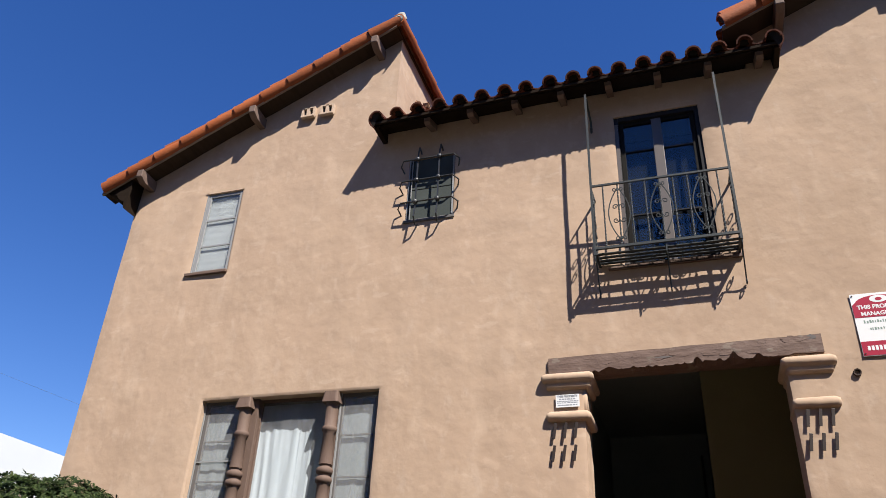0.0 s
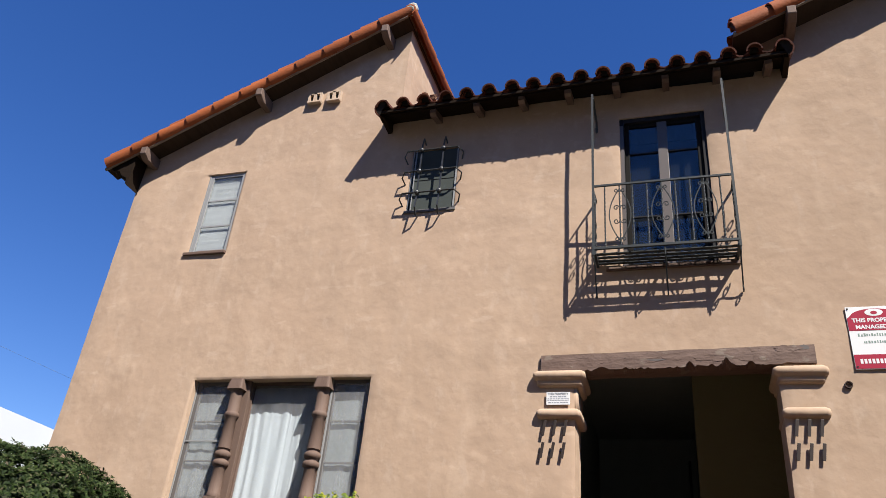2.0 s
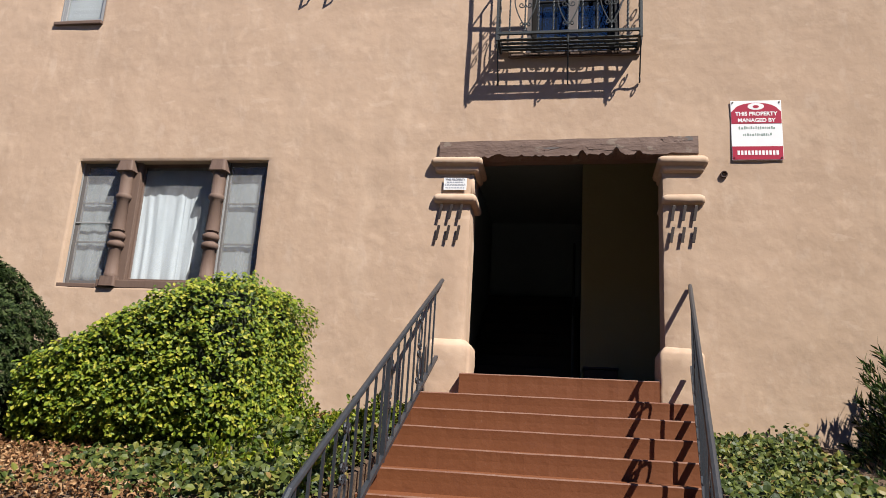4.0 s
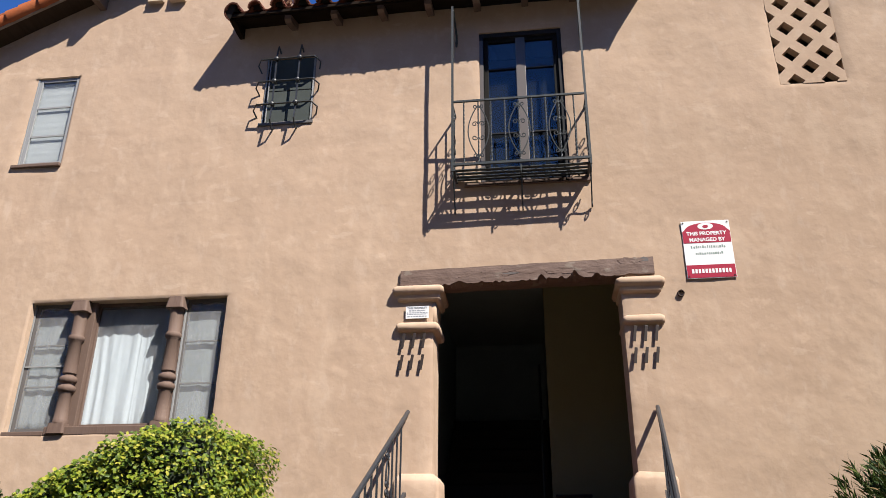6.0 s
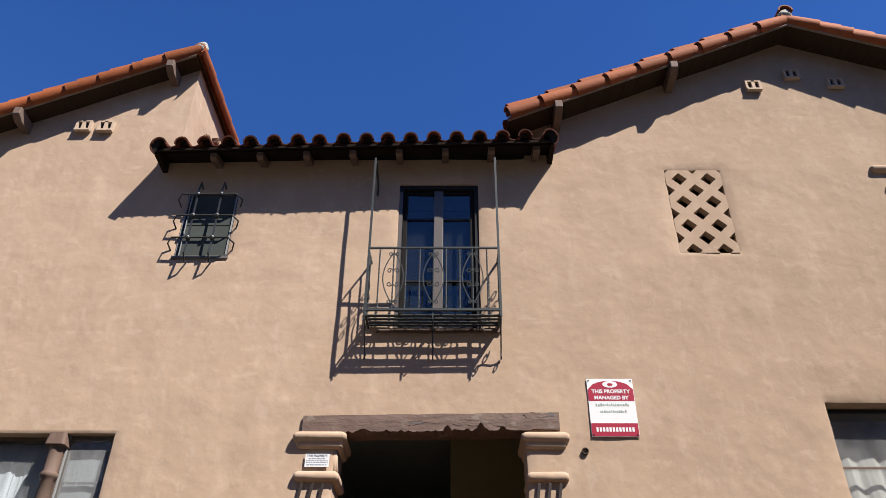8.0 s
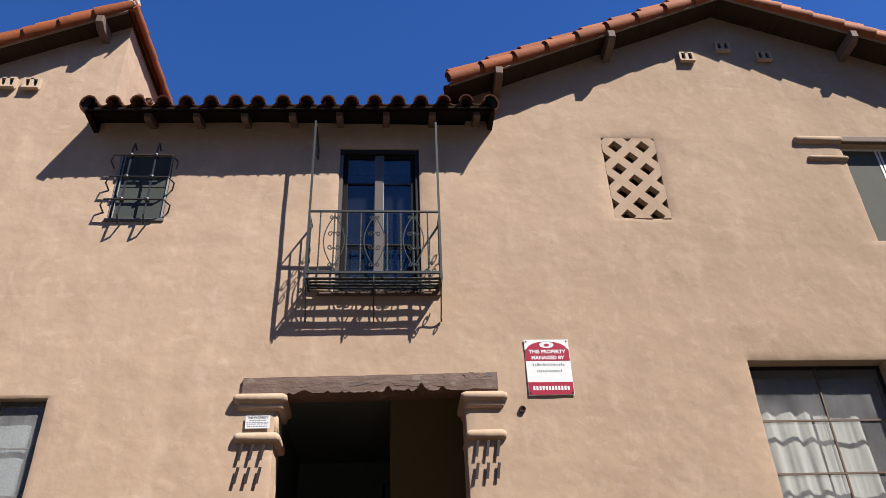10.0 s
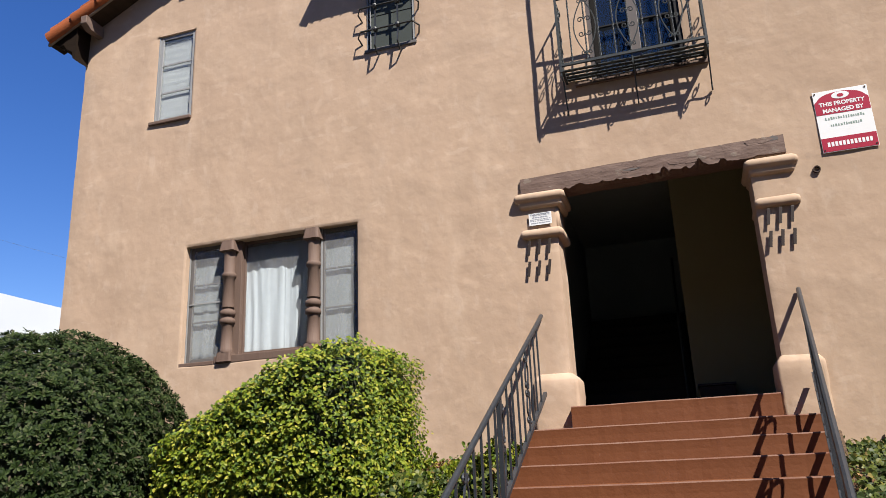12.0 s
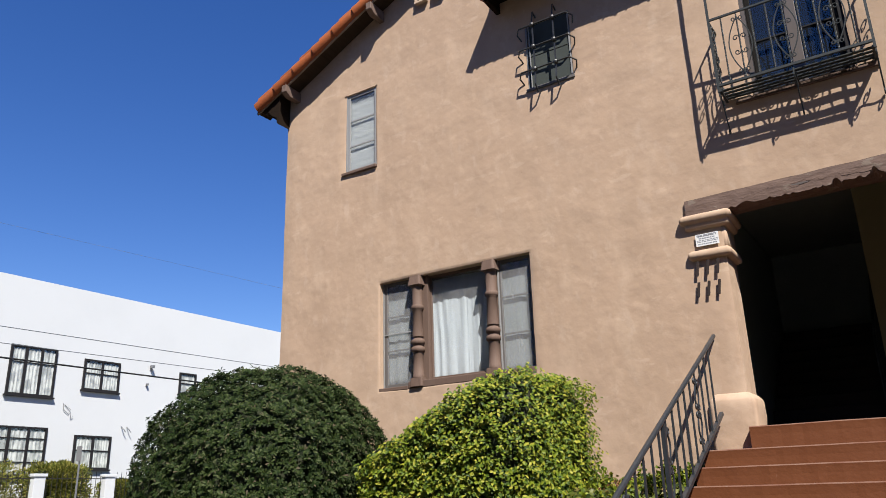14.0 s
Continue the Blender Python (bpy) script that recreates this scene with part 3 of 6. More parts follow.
def inner_stair():
    st = empty("inner_staircase", "dark wooden stairs rising inside the entry hall", "staircase", at=(-0.4, 2.4, 0))
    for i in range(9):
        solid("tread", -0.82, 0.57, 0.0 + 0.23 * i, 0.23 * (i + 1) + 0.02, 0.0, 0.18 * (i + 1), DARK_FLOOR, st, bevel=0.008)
    bm = bmesh.new()
    tube(bm, [(0.50, -0.35, 0.0), (0.50, -0.35, 0.95), (0.50, -0.25, 1.08), (0.50, 1.8, 2.45)], 0.02, 6)
    part("handrail", bm, IRON, st, "black iron handrail")
    for i in range(6):
        bm = bmesh.new()
        y = 0.1 + 0.23 * i
        tube(bm, [(0.50, y, 0.18 * (i + 1)), (0.50, y, 1.08 + (y + 0.25) * 0.668)], 0.009, 5)
        part("baluster", bm, IRON, st)
    return st


inner_stair()


def hall_box():
    """Low dark chest against the hall wall."""
    b = empty("low_box", "low dark box against the hall wall", "box", at=(0.42, 1.60, -0.004))
    bm = bmesh.new()
    box(bm, -0.19, 0.19, -0.13, 0.13, 0.0, 0.25, 0.01)
    part("body", bm, DARK_FLOOR, b)
    bm = bmesh.new()
    box(bm, -0.20, 0.20, -0.14, 0.14, 0.253, 0.28, 0.006)
    part("lid", bm, DARK_FLOOR, b)


hall_box()

# ---- roofs ----


def barrel_mesh(name, length, r0, r1, thick=0.016, arc=178, segs=8, plug=0.0):
    """A half-round clay tile along +x, hollow below, wider at its low end (x = 0)."""
    bm = bmesh.new()
    rows = []
    for x, r in ((0.0, r0), (length, r1)):
        outer, inner = [], []
        for s in range(segs + 1):
            a = radians(90 - arc / 2 + arc * s / segs)
            outer.append(bm.verts.new((x, r * math.cos(a), r * math.sin(a))))
            inner.append(bm.verts.new((x, (r - thick) * math.cos(a), (r - thick) * math.sin(a))))
        rows.append((outer, inner))
    (o0, i0), (o1, i1) = rows
    for s in range(segs):
        bm.faces.new((o0[s], o0[s + 1], o1[s + 1], o1[s]))
        bm.faces.new((i0[s + 1], i0[s], i1[s], i1[s + 1]))
        bm.faces.new((o0[s + 1], o0[s], i0[s], i0[s + 1]))
        bm.faces.new((o1[s], o1[s + 1], i1[s + 1], i1[s]))
    for s in (0, segs):
        bm.faces.new((o0[s], o1[s], i1[s], i0[s]) if s == 0 else (o0[s], i0[s], i1[s], o1[s]))
    bmesh.ops.recalc_face_normals(bm, faces=bm.faces)
    for f in bm.faces:
        f.smooth = True
    if plug:
        ring = []
        for s in range(segs + 1):
            a = radians(90 - arc / 2 + arc * s / segs)
            ring.append(bm.verts.new((plug, (r0 - thick - 0.001) * math.cos(a), (r0 - thick - 0.001) * math.sin(a))))
        bm.faces.new(ring).material_index = 1
    me = bpy.data.meshes.new(name)
    bm.to_mesh(me)
    bm.free()
    me.set_sharp_from_angle(angle=radians(40))
    me.materials.append(TILE)
    return me


RAKE_TILE = barrel_mesh("rake_tile", 0.52, 0.116, 0.103, thick=0.018, segs=10)
EAVE_TILE = barrel_mesh("eave_tile", 0.42, 0.092, 0.082, thick=0.018, plug=0.09)
PAN_TILE = barrel_mesh("pan_tile", 0.42, 0.100, 0.108, arc=150)
VERGE_TILE = barrel_mesh("verge_tile", 0.50, 0.118, 0.104, thick=0.018, plug=0.016)
RAKE_END = barrel_mesh("rake_end_tile", 0.52, 0.116, 0.103, thick=0.018, segs=10, plug=0.022)
for _me in (EAVE_TILE, PAN_TILE, VERGE_TILE, RAKE_END):
    if _me != RAKE_END:
        _me.materials[0] = TILE_DARK
    _me.materials.append(HOLLOW_SHADE)


def field(name, parent, origin, along, up, n_cols, n_rows, step=0.25, run=0.36):
    """The tile field: rows of half-round caps climbing the slope, joined into one sheet of loose tiles."""
    along, up = Vector(along).normalized(), Vector(up).normalized()
    nor = along.cross(up).normalized()
    if nor.z < 0:
        nor = -nor
    verts, faces = [], []
    rnd = random.Random(3)
    for c in range(n_cols):
        for r in range(n_rows):
            p0 = Vector(origin) + along * (step * (c + 0.5)) + up * (run * r) + nor * rnd.uniform(0.0, 0.012)
            base = len(verts)
            for q, rad in ((0.0, 0.10), (run + 0.05, 0.088)):
                for s in range(6):
                    a = math.pi * s / 5
                    verts.append(p0 + up * q + along * (rad * math.cos(a)) + nor * (rad * math.sin(a) + (0.02 if q == 0 else 0)))
            for s in range(5):
                faces.append((base + s, base + s + 1, base + 7 + s, base + 6 + s))
            base = len(verts)
            p1 = p0 + along * (step * 0.5)
            for q in (0.0, run + 0.05):
                for s in range(4):
                    a = math.pi * s / 3
                    verts.append(p1 + up * q - along * (0.085 * math.cos(a)) - nor * (0.05 * math.sin(a) - 0.04))
            for s in range(3):
                faces.append((base + s, base + s + 1, base + 5 + s, base + 4 + s))
    me = bpy.data.meshes.new(name)
    me.from_pydata([tuple(v) for v in verts], [], faces)
    me.materials.append(TILE_FIELD)
    ob = new(name, me)
    ob.parent = parent
    return tagged(ob, "weathered terracotta barrel tiles", kind="stuff")


def deck(name, corners, thick, mat, parent=None):
    """A sloping board deck under the tiles, from four corners."""
    bm = bmesh.new()
    lo = [bm.verts.new(c) for c in corners]
    hi = [bm.verts.new(Vector(c) + Vector((0, 0, thick))) for c in corners]
    bm.faces.new(lo)
    bm.faces.new(hi[::-1])
    for i in range(4):
        bm.faces.new((lo[i], lo[(i + 1) % 4], hi[(i + 1) % 4], hi[i]))
    return part(name, bm, mat, parent)


def slope_pose(p, d, roll=0.0):
    """A pose at p whose x axis runs along d, z as far up as it goes."""
    d = Vector(d).normalized()
    side = Vector((0, 0, 1)).cross(d).normalized()
    up = d.cross(side)
    m = Matrix((d, side, up)).transposed().to_4x4()
    return Matrix.Translation(p) @ m @ Matrix.Rotation(radians(roll), 4, "X")


OVER = 0.355                    # overhang of the gable rakes
OVER_W = 0.260                 # a little less on the west slope


def rake(parent, start, stop, y, trim=True):
    """Barrel tiles laid end over end along a sloping gable edge, with a board below."""
    rnd = random.Random(int(abs(start[0]) * 100))
    d = Vector((stop[0] - start[0], 0, stop[1] - start[1]))
    length = d.length
    d.normalize()
    n = max(1, round(length / 0.46))
    for i in range(n):
        p = Vector((start[0], y, start[1])) + d * (length * i / n)
        m = slope_pose(p + Vector((0, 0.010, 0.098 + rnd.uniform(-0.006, 0.006))), d, (68 if d.x > 0 else -68) + rnd.uniform(-3, 3)) @ Matrix.Rotation(radians(2.6), 4, "Y")
        shared("rake_tile", RAKE_TILE if i else RAKE_END, m, parent)
        if i == n - 1:
            continue
        q = p + d * (0.12 if i else 0.02) + Vector((0, 0.072, 0.196 + rnd.uniform(-0.008, 0.008)))
        shared("cover_tile", RAKE_TILE, slope_pose(q, d, (14 if d.x > 0 else -14) + rnd.uniform(-4, 4)) @ Matrix.Rotation(radians(2.2), 4, "Y"), parent)
    bm = bmesh.new()
    a, b = Vector((start[0], 0, start[1])), Vector((stop[0], 0, stop[1]))
    up = Vector((0, 0, 1))
    quad = [a - up * 0.020, b - up * 0.020, b + up * 0.024, a + up * 0.024]
    f = [bm.verts.new((v.x, y - 0.030, v.z)) for v in quad]
    g = [bm.verts.new((v.x, y + 0.004, v.z)) for v in quad]
    bm.faces.new(f)
    bm.faces.new(g[::-1])
    for i in range(4):
        bm.faces.new((f[i], g[i], g[(i + 1) % 4], f[(i + 1) % 4]))
    part("barge_board", bm, BARGE, parent, "thin pale barge strip")


def outlooker(parent, x, z, y_out, w=0.10, h=0.17):
    """A beam end that carries the gable overhang."""
    bm = bmesh.new()
    extrude_outline(bm, [(0.02, z - h), (y_out + 0.03, z - h), (y_out - 0.075, z - h * 0.65), (y_out - 0.075, z + 0.012), (y_out, z + 0.012), (y_out, z - 0.002), (0.02, z - 0.002)], x - w / 2, x + w / 2, "x")
    bmesh.ops.bevel(bm, geom=list(bm.edges), offset=0.008, segments=1, affect="EDGES")
    part("outlooker", bm, OUTLOOK_WOOD, parent, "weathered brown beam end")


# west shed roof: highest along the return wall
roof_west = empty("roof_west", "sloping roof of orange terracotta barrel tiles", "roof", kind="structure")
W_LOW, W_HIGH = (-7.78, 5.423), (X_STEP + 0.02, 7.597)
deck("roof_deck", [(W_LOW[0], -OVER_W, W_LOW[1]), (W_HIGH[0], -OVER_W, W_HIGH[1]), (W_HIGH[0], 0.0, W_HIGH[1]), (W_LOW[0], 0.0, W_LOW[1])], 0.035, SOFFIT_SHADE_WOOD, roof_west)
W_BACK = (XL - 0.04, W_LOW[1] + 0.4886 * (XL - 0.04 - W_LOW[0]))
deck("roof_deck", [(W_BACK[0], 0.002, W_BACK[1]), (W_HIGH[0], 0.002, W_HIGH[1]), (W_HIGH[0], 9.3, W_HIGH[1]), (W_BACK[0], 9.3, W_BACK[1])], 0.035, SOFFIT_SHADE_WOOD, roof_west)
rake(roof_west, W_LOW, W_HIGH, -OVER_W)
field("tile_field", roof_west, (W_BACK[0] - 0.02, -OVER_W + 0.30, W_BACK[1] + 0.10), (0, 1, 0), (W_HIGH[0] - W_LOW[0], 0, W_HIGH[1] - W_LOW[1]), 36, 12)
for ox in (-7.16, -5.46, -3.64):
    outlooker(roof_west, ox, wall_top(ox) - 0.02, -OVER_W)
_top_dir = Vector((0, 1, 0))
for i in range(18):
    shared("ridge_tile", RAKE_TILE, slope_pose((X_STEP + 0.045, -OVER_W - 0.01 + 0.46 * (i + 1), 7.665), -_top_dir, -55), roof_west)
bm = bmesh.new()
box(bm, X_STEP - 0.06, X_STEP + 0.006, -OVER_W + 0.01, 9.0, 7.60, 7.74, 0.004)
part("ridge_bedding", bm, STUCCO, roof_west, "tan mortar bedding under the ridge tiles")
# mortar lump at the peak
bm = bmesh.new()
bmesh.ops.create_icosphere(bm, subdivisions=3, radius=0.088)
for v in bm.verts:
    v.co += noise.noise_vector(v.co * 14) * 0.03
    v.co = Vector((v.co.x * 1.0, v.co.y * 0.9, v.co.z * 1.0)) + Vector((X_STEP + 0.06, -OVER_W - 0.0, 7.735))
part("mortar_cap", bm, MORTAR, roof_west, "lump of pale grey mortar", smooth=True)
# shaped corner corbel below the low end
bm = bmesh.new()
extrude_outline(bm, [(-7.73, 5.455), (-7.34, 5.645), (-7.34, 5.12), (-7.385, 5.16), (-7.40, 5.27), (-7.47, 5.30), (-7.52, 5.34), (-7.56, 5.40), (-7.66, 5.41)], -0.235, 0.25, "y")
part("eave_corbel", bm, EAVE_SHADE_WOOD, roof_west, "dark shaped corner bracket")

# east gable roof
roof_east = empty("roof_east", "gabled roof of orange terracotta barrel tiles", "roof", kind="structure")
E_LOW, E_TOP = (0.926, 6.25), (APEX, 8.06)
E_LOW2 = (9.02, 6.437)
for lo in (E_LOW, E_LOW2):
    deck("roof_deck", [(lo[0], -OVER, lo[1]), (E_TOP[0], -OVER, E_TOP[1]), (E_TOP[0], 9.3, E_TOP[1]), (lo[0], 9.3, lo[1])], 0.035, SOFFIT_SHADE_WOOD, roof_east)
    rake(roof_east, lo, E_TOP, -OVER)
    field("tile_field", roof_east, (lo[0], -OVER + 0.12, lo[1] + 0.09), (0, 1, 0), (E_TOP[0] - lo[0], 0, E_TOP[1] - lo[1]), 37, 12)
for ox in (1.58, 3.17, 6.63):
    outlooker(roof_east, ox, wall_top(ox) - 0.02, -OVER)
for i in range(19):
    shared("ridge_tile", RAKE_TILE, slope_pose((APEX, -OVER - 0.04 + 0.46 * (i + 1), 8.265), (0, -1, 0), 0), roof_east)
bm = bmesh.new()
bmesh.ops.create_icosphere(bm, subdivisions=3, radius=0.095)
for v in bm.verts:
    v.co += noise.noise_vector(v.co * 14) * 0.03
    v.co += Vector((APEX, -OVER - 0.0, 8.235))
part("mortar_cap", bm, MORTAR, roof_east, "lump of pale grey mortar", smooth=True)

# middle roof: eave tiles over rafter tails
roof_middle = empty("roof_middle", "low middle roof with a row of terracotta eave tiles", "roof", kind="structure")
M0, M1, M_OUT = -3.47, 1.48, -0.40
EAVE_TOP = 5.815
SLOPE_M = 0.33
deck("roof_deck", [(M0, M_OUT + 0.10, EAVE_TOP - 0.05 + 0.033), (M1, M_OUT + 0.10, EAVE_TOP - 0.05 + 0.033), (M1, -0.003, EAVE_TOP - 0.05 - M_OUT * SLOPE_M), (M0, -0.003, EAVE_TOP - 0.05 - M_OUT * SLOPE_M)], 0.03, EAVE_SHADE_WOOD, roof_middle)
deck("roof_deck", [(X_STEP + 0.003, 0.0, EAVE_TOP - 0.05 - M_OUT * SLOPE_M), (X_EAST - 0.003, 0.0, EAVE_TOP - 0.05 - M_OUT * SLOPE_M), (X_EAST - 0.003, 5.0, EAVE_TOP - 0.05 + 5.42 * SLOPE_M), (X_STEP + 0.003, 5.0, EAVE_TOP - 0.05 + 5.42 * SLOPE_M)], 0.03, EAVE_SHADE_WOOD, roof_middle)
N_EAVE = 18
_up = Vector((0, 1, SLOPE_M)).normalized()
rnd = random.Random(11)
for i in range(N_EAVE):
    x = M0 + 0.06 + (M1 - M0 - 0.12) * i / (N_EAVE - 1)
    for r in range(2):
        p = Vector((x + rnd.uniform(-0.012, 0.012), M_OUT - 0.045, EAVE_TOP + 0.022 + rnd.uniform(-0.008, 0.008))) + _up * (0.36 * r)
        shared("cap_tile", EAVE_TILE, slope_pose(p + Vector((0, 0, 0.012 * r)), _up, rnd.uniform(-4, 4)), roof_middle)
        if i < N_EAVE - 1:
            q = p + Vector(((M1 - M0 - 0.12) / (N_EAVE - 1) / 2, 0.020, 0.070))
            shared("pan_tile", PAN_TILE, slope_pose(q, _up, 180), roof_middle)
field("tile_field", roof_middle, (X_STEP + 0.02, M_OUT + 0.62, EAVE_TOP + 0.02 + 0.62 * SLOPE_M), (1, 0, 0), _up, 18, 12)
# Board added below the pan tiles to even out the scalloped eave shadow.
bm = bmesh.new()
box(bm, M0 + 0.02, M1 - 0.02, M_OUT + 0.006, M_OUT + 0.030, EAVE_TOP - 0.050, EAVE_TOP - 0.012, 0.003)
part("shadow_edge_board", bm, EAVE_SHADE_WOOD, roof_middle, "added dark brown board that evens the cast eave shadow")
for i in range(8):
    x = -2.76 + 0.578 * i if i < 7 else 1.27
    bm = bmesh.new()
    z = EAVE_TOP - 0.055
    extrude_outline(bm, [(0.0, z - M_OUT * SLOPE_M - 0.10), (M_OUT + 0.15, z - 0.055), (M_OUT + 0.10, z - 0.03), (M_OUT + 0.10, z + 0.03), (0.0, z - M_OUT * SLOPE_M)], x - 0.04, x + 0.04, "x")
    part("rafter_tail", bm, OUTLOOK_WOOD, roof_middle, "weathered brown rafter tail")
for x in (M0 + 0.02, M1 - 0.02):
    bm = bmesh.new()
    z = EAVE_TOP - 0.05
    extrude_outline(bm, [(0.0, z - M_OUT * SLOPE_M - 0.16), (M_OUT * 0.5, z - M_OUT * SLOPE_M * 0.5 - 0.09), (M_OUT + 0.05, z - 0.02), (M_OUT + 0.05, z + 0.04), (0.0, z - M_OUT * SLOPE_M + 0.03)], x - 0.03, x + 0.03, "x")
    part("end_bracket", bm, EAVE_SHADE_WOOD, roof_middle, "dark end bracket of the eave")
# verge tiles that close the two ends
for x, roll in ((M0 + 0.060, -62), (M1 - 0.055, 62)):
    for r in range(2):
        p = Vector((x, M_OUT - 0.03, EAVE_TOP + 0.0)) + _up * (0.40 * r) + Vector((0, 0, 0.012 * r))
        shared("verge_tile", VERGE_TILE, slope_pose(p, _up, roll), roof_middle)
# the old eave sags towards the west
roof_middle.matrix_basis = Matrix.Translation((-1.6, 0, 5.8)) @ Matrix.Rotation(-math.atan(0.026), 4, "Y") @ Matrix.Translation((1.6, 0, -5.8))
# loose bits of broken tile and mortar on the roof corner
for bx, bz, br, bl in ((-2.93, 6.10, 0.055, 1.5), (-2.80, 6.07, 0.045, 1.1)):
    bm = bmesh.new()
    bmesh.ops.create_icosphere(bm, subdivisions=2, radius=br)
    for v in bm.verts:
        v.co += noise.noise_vector(v.co * 24 + Vector((bx * 9, 0, 0))) * 0.035
        v.co = Vector((v.co.x, v.co.y, v.co.z * bl)) + Vector((bx, -0.2, bz))
    part("mortar_lump", bm, CRUMBLE, roof_middle, "crumbling tan mortar lump")

# ---- stucco details of the front ----


def vent(x, z):
    v = empty("wall_vent", "small pale clay vent with two slots on stucco", "vent", "gable vents", at=(x, -0.01, z))
    w, h = 0.105, 0.075
    bm = bmesh.new()
    box(bm, -w, w, -0.06, 0.0, -h - 0.03, -h, 0.006)
    part("sill", bm, CLAY_VENT, v)
    bm = bmesh.new()
    box(bm, -w, -w + 0.03, -0.045, 0.01, -h, h)
    box(bm, w - 0.03, w, -0.045, 0.01, -h, h)
    box(bm, -0.022, 0.022, -0.045, 0.01, -h, h)
    box(bm, -w + 0.03, w - 0.03, -0.045, 0.01, h - 0.02, h)
    part("body", bm, CLAY_VENT, v)
    # Flat black strips fill the slots where a hollow would be in shade.
    bm = bmesh.new()
    box(bm, -w + 0.03, -0.022, -0.008, 0.004, -h, h - 0.02)
    box(bm, 0.022, w - 0.03, -0.008, 0.004, -h, h - 0.02)
    part("slot", bm, CABLE, v, "black strip in place of the slot's shade")
    return v


for vx, vz in ((-4.70, 6.49), (-4.40, 6.48), (4.34, 7.20), (4.91, 7.42), (5.47, 7.25)):
    vent(vx, vz)


def lattice_screen():
    x0, x1, z0, z1 = LATTICE
    pitch = 0.361
    thing = empty("lattice_screen", "diagonal stucco lattice set in the wall", "lattice", at=(0, 0, 0))
    half = 0.059
    gap = pitch * math.cos(radians(45))
    turn = Matrix.Translation((3.252 - pitch * 0.5, 0.040, 5.037)) @ Matrix.Rotation(radians(45), 4, "Y")
    spans = []
    for k in range(-9, 10):
        spans.append((gap * k - half, gap * k + half, -3.0, 3.0))
        for j in range(-9, 9):
            spans.append((gap * k + half, gap * (k + 1) - half, gap * j - half, gap * j + half))
    for u0, u1, w0, w1 in spans:
        bm = bmesh.new()
        box(bm, u0, u1, -0.036, 0.06, w0, w1, 0.0, turn)
        for co, no in (((x0, 0, 0), (-1, 0, 0)), ((x1, 0, 0), (1, 0, 0)), ((0, 0, z0), (0, 0, -1)), ((0, 0, z1), (0, 0, 1))):
            res = bmesh.ops.bisect_plane(bm, geom=bm.verts[:] + bm.edges[:] + bm.faces[:], plane_co=co, plane_no=no, clear_outer=True)
            cut_edges = [e for e in res["geom_cut"] if isinstance(e, bmesh.types.BMEdge)]
            if cut_edges:
                bmesh.ops.contextual_create(bm, geom=cut_edges)
        if len(bm.faces) > 2:
            part("lattice_bar", bm, STUCCO, thing)
        else:
            bm.free()


lattice_screen()


def plinth(x0, x1, parent):
    bm = bmesh.new()
    molded(bm, x0, x1, -0.030, 0.38, [(-0.23, 0.028), (-0.1, 0.030), (0.0, 0.026), (0.12, 0.029), (0.2, 0.028), (0.265, 0.027), (0.285, 0.018), (0.325, -0.012), (0.337, -0.03)], 0.011, x0)
    ob = part("pier_base", bm, STUCCO, parent, smooth=True)
    ob.data.set_sharp_from_angle(angle=radians(60))


def corbel(x0, x1, base, name_label):
    """Stepped stucco capital of a portal pier, wrapping into the opening."""
    thing = empty("portal_pier", name_label, "pier", "portal piers")
    bm = bmesh.new()
    molded(bm, x0, x1, -0.005, 0.42, [(2.075, 0.0), (2.085, 0.022), (2.105, 0.034), (2.13, 0.036), (2.145, 0.036), (2.155, 0.062), (2.19, 0.074), (2.22, 0.068), (2.245, 0.04)], 0.007, x0)
    part("upper_molding", bm, STUCCO, thing, smooth=True)
    bm = bmesh.new()
    molded(bm, x0 + 0.01, x1 - 0.01, -0.012, 0.42, [(1.745, 0.005), (1.757, 0.032), (1.79, 0.045), (1.825, 0.038), (1.848, 0.008)], 0.008, x0 + 3)
    part("lower_molding", bm, STUCCO, thing, smooth=True)
    bm = bmesh.new()
    molded(bm, x0 + 0.03, x1 - 0.012, 0.012, 0.42, [(1.78, 0.0), (2.11, 0.0)], 0.003, x0 + 5)
    part("neck", bm, STUCCO, thing, smooth=True)
    plinth(*base, thing)
    return thing


corbel(-1.315, -0.925, (-1.30, -0.915), "tan stucco entry pier with rounded capital and worn base")
corbel(0.985, 1.33, (0.935, 1.29), "tan stucco entry pier with rounded capital and worn base")


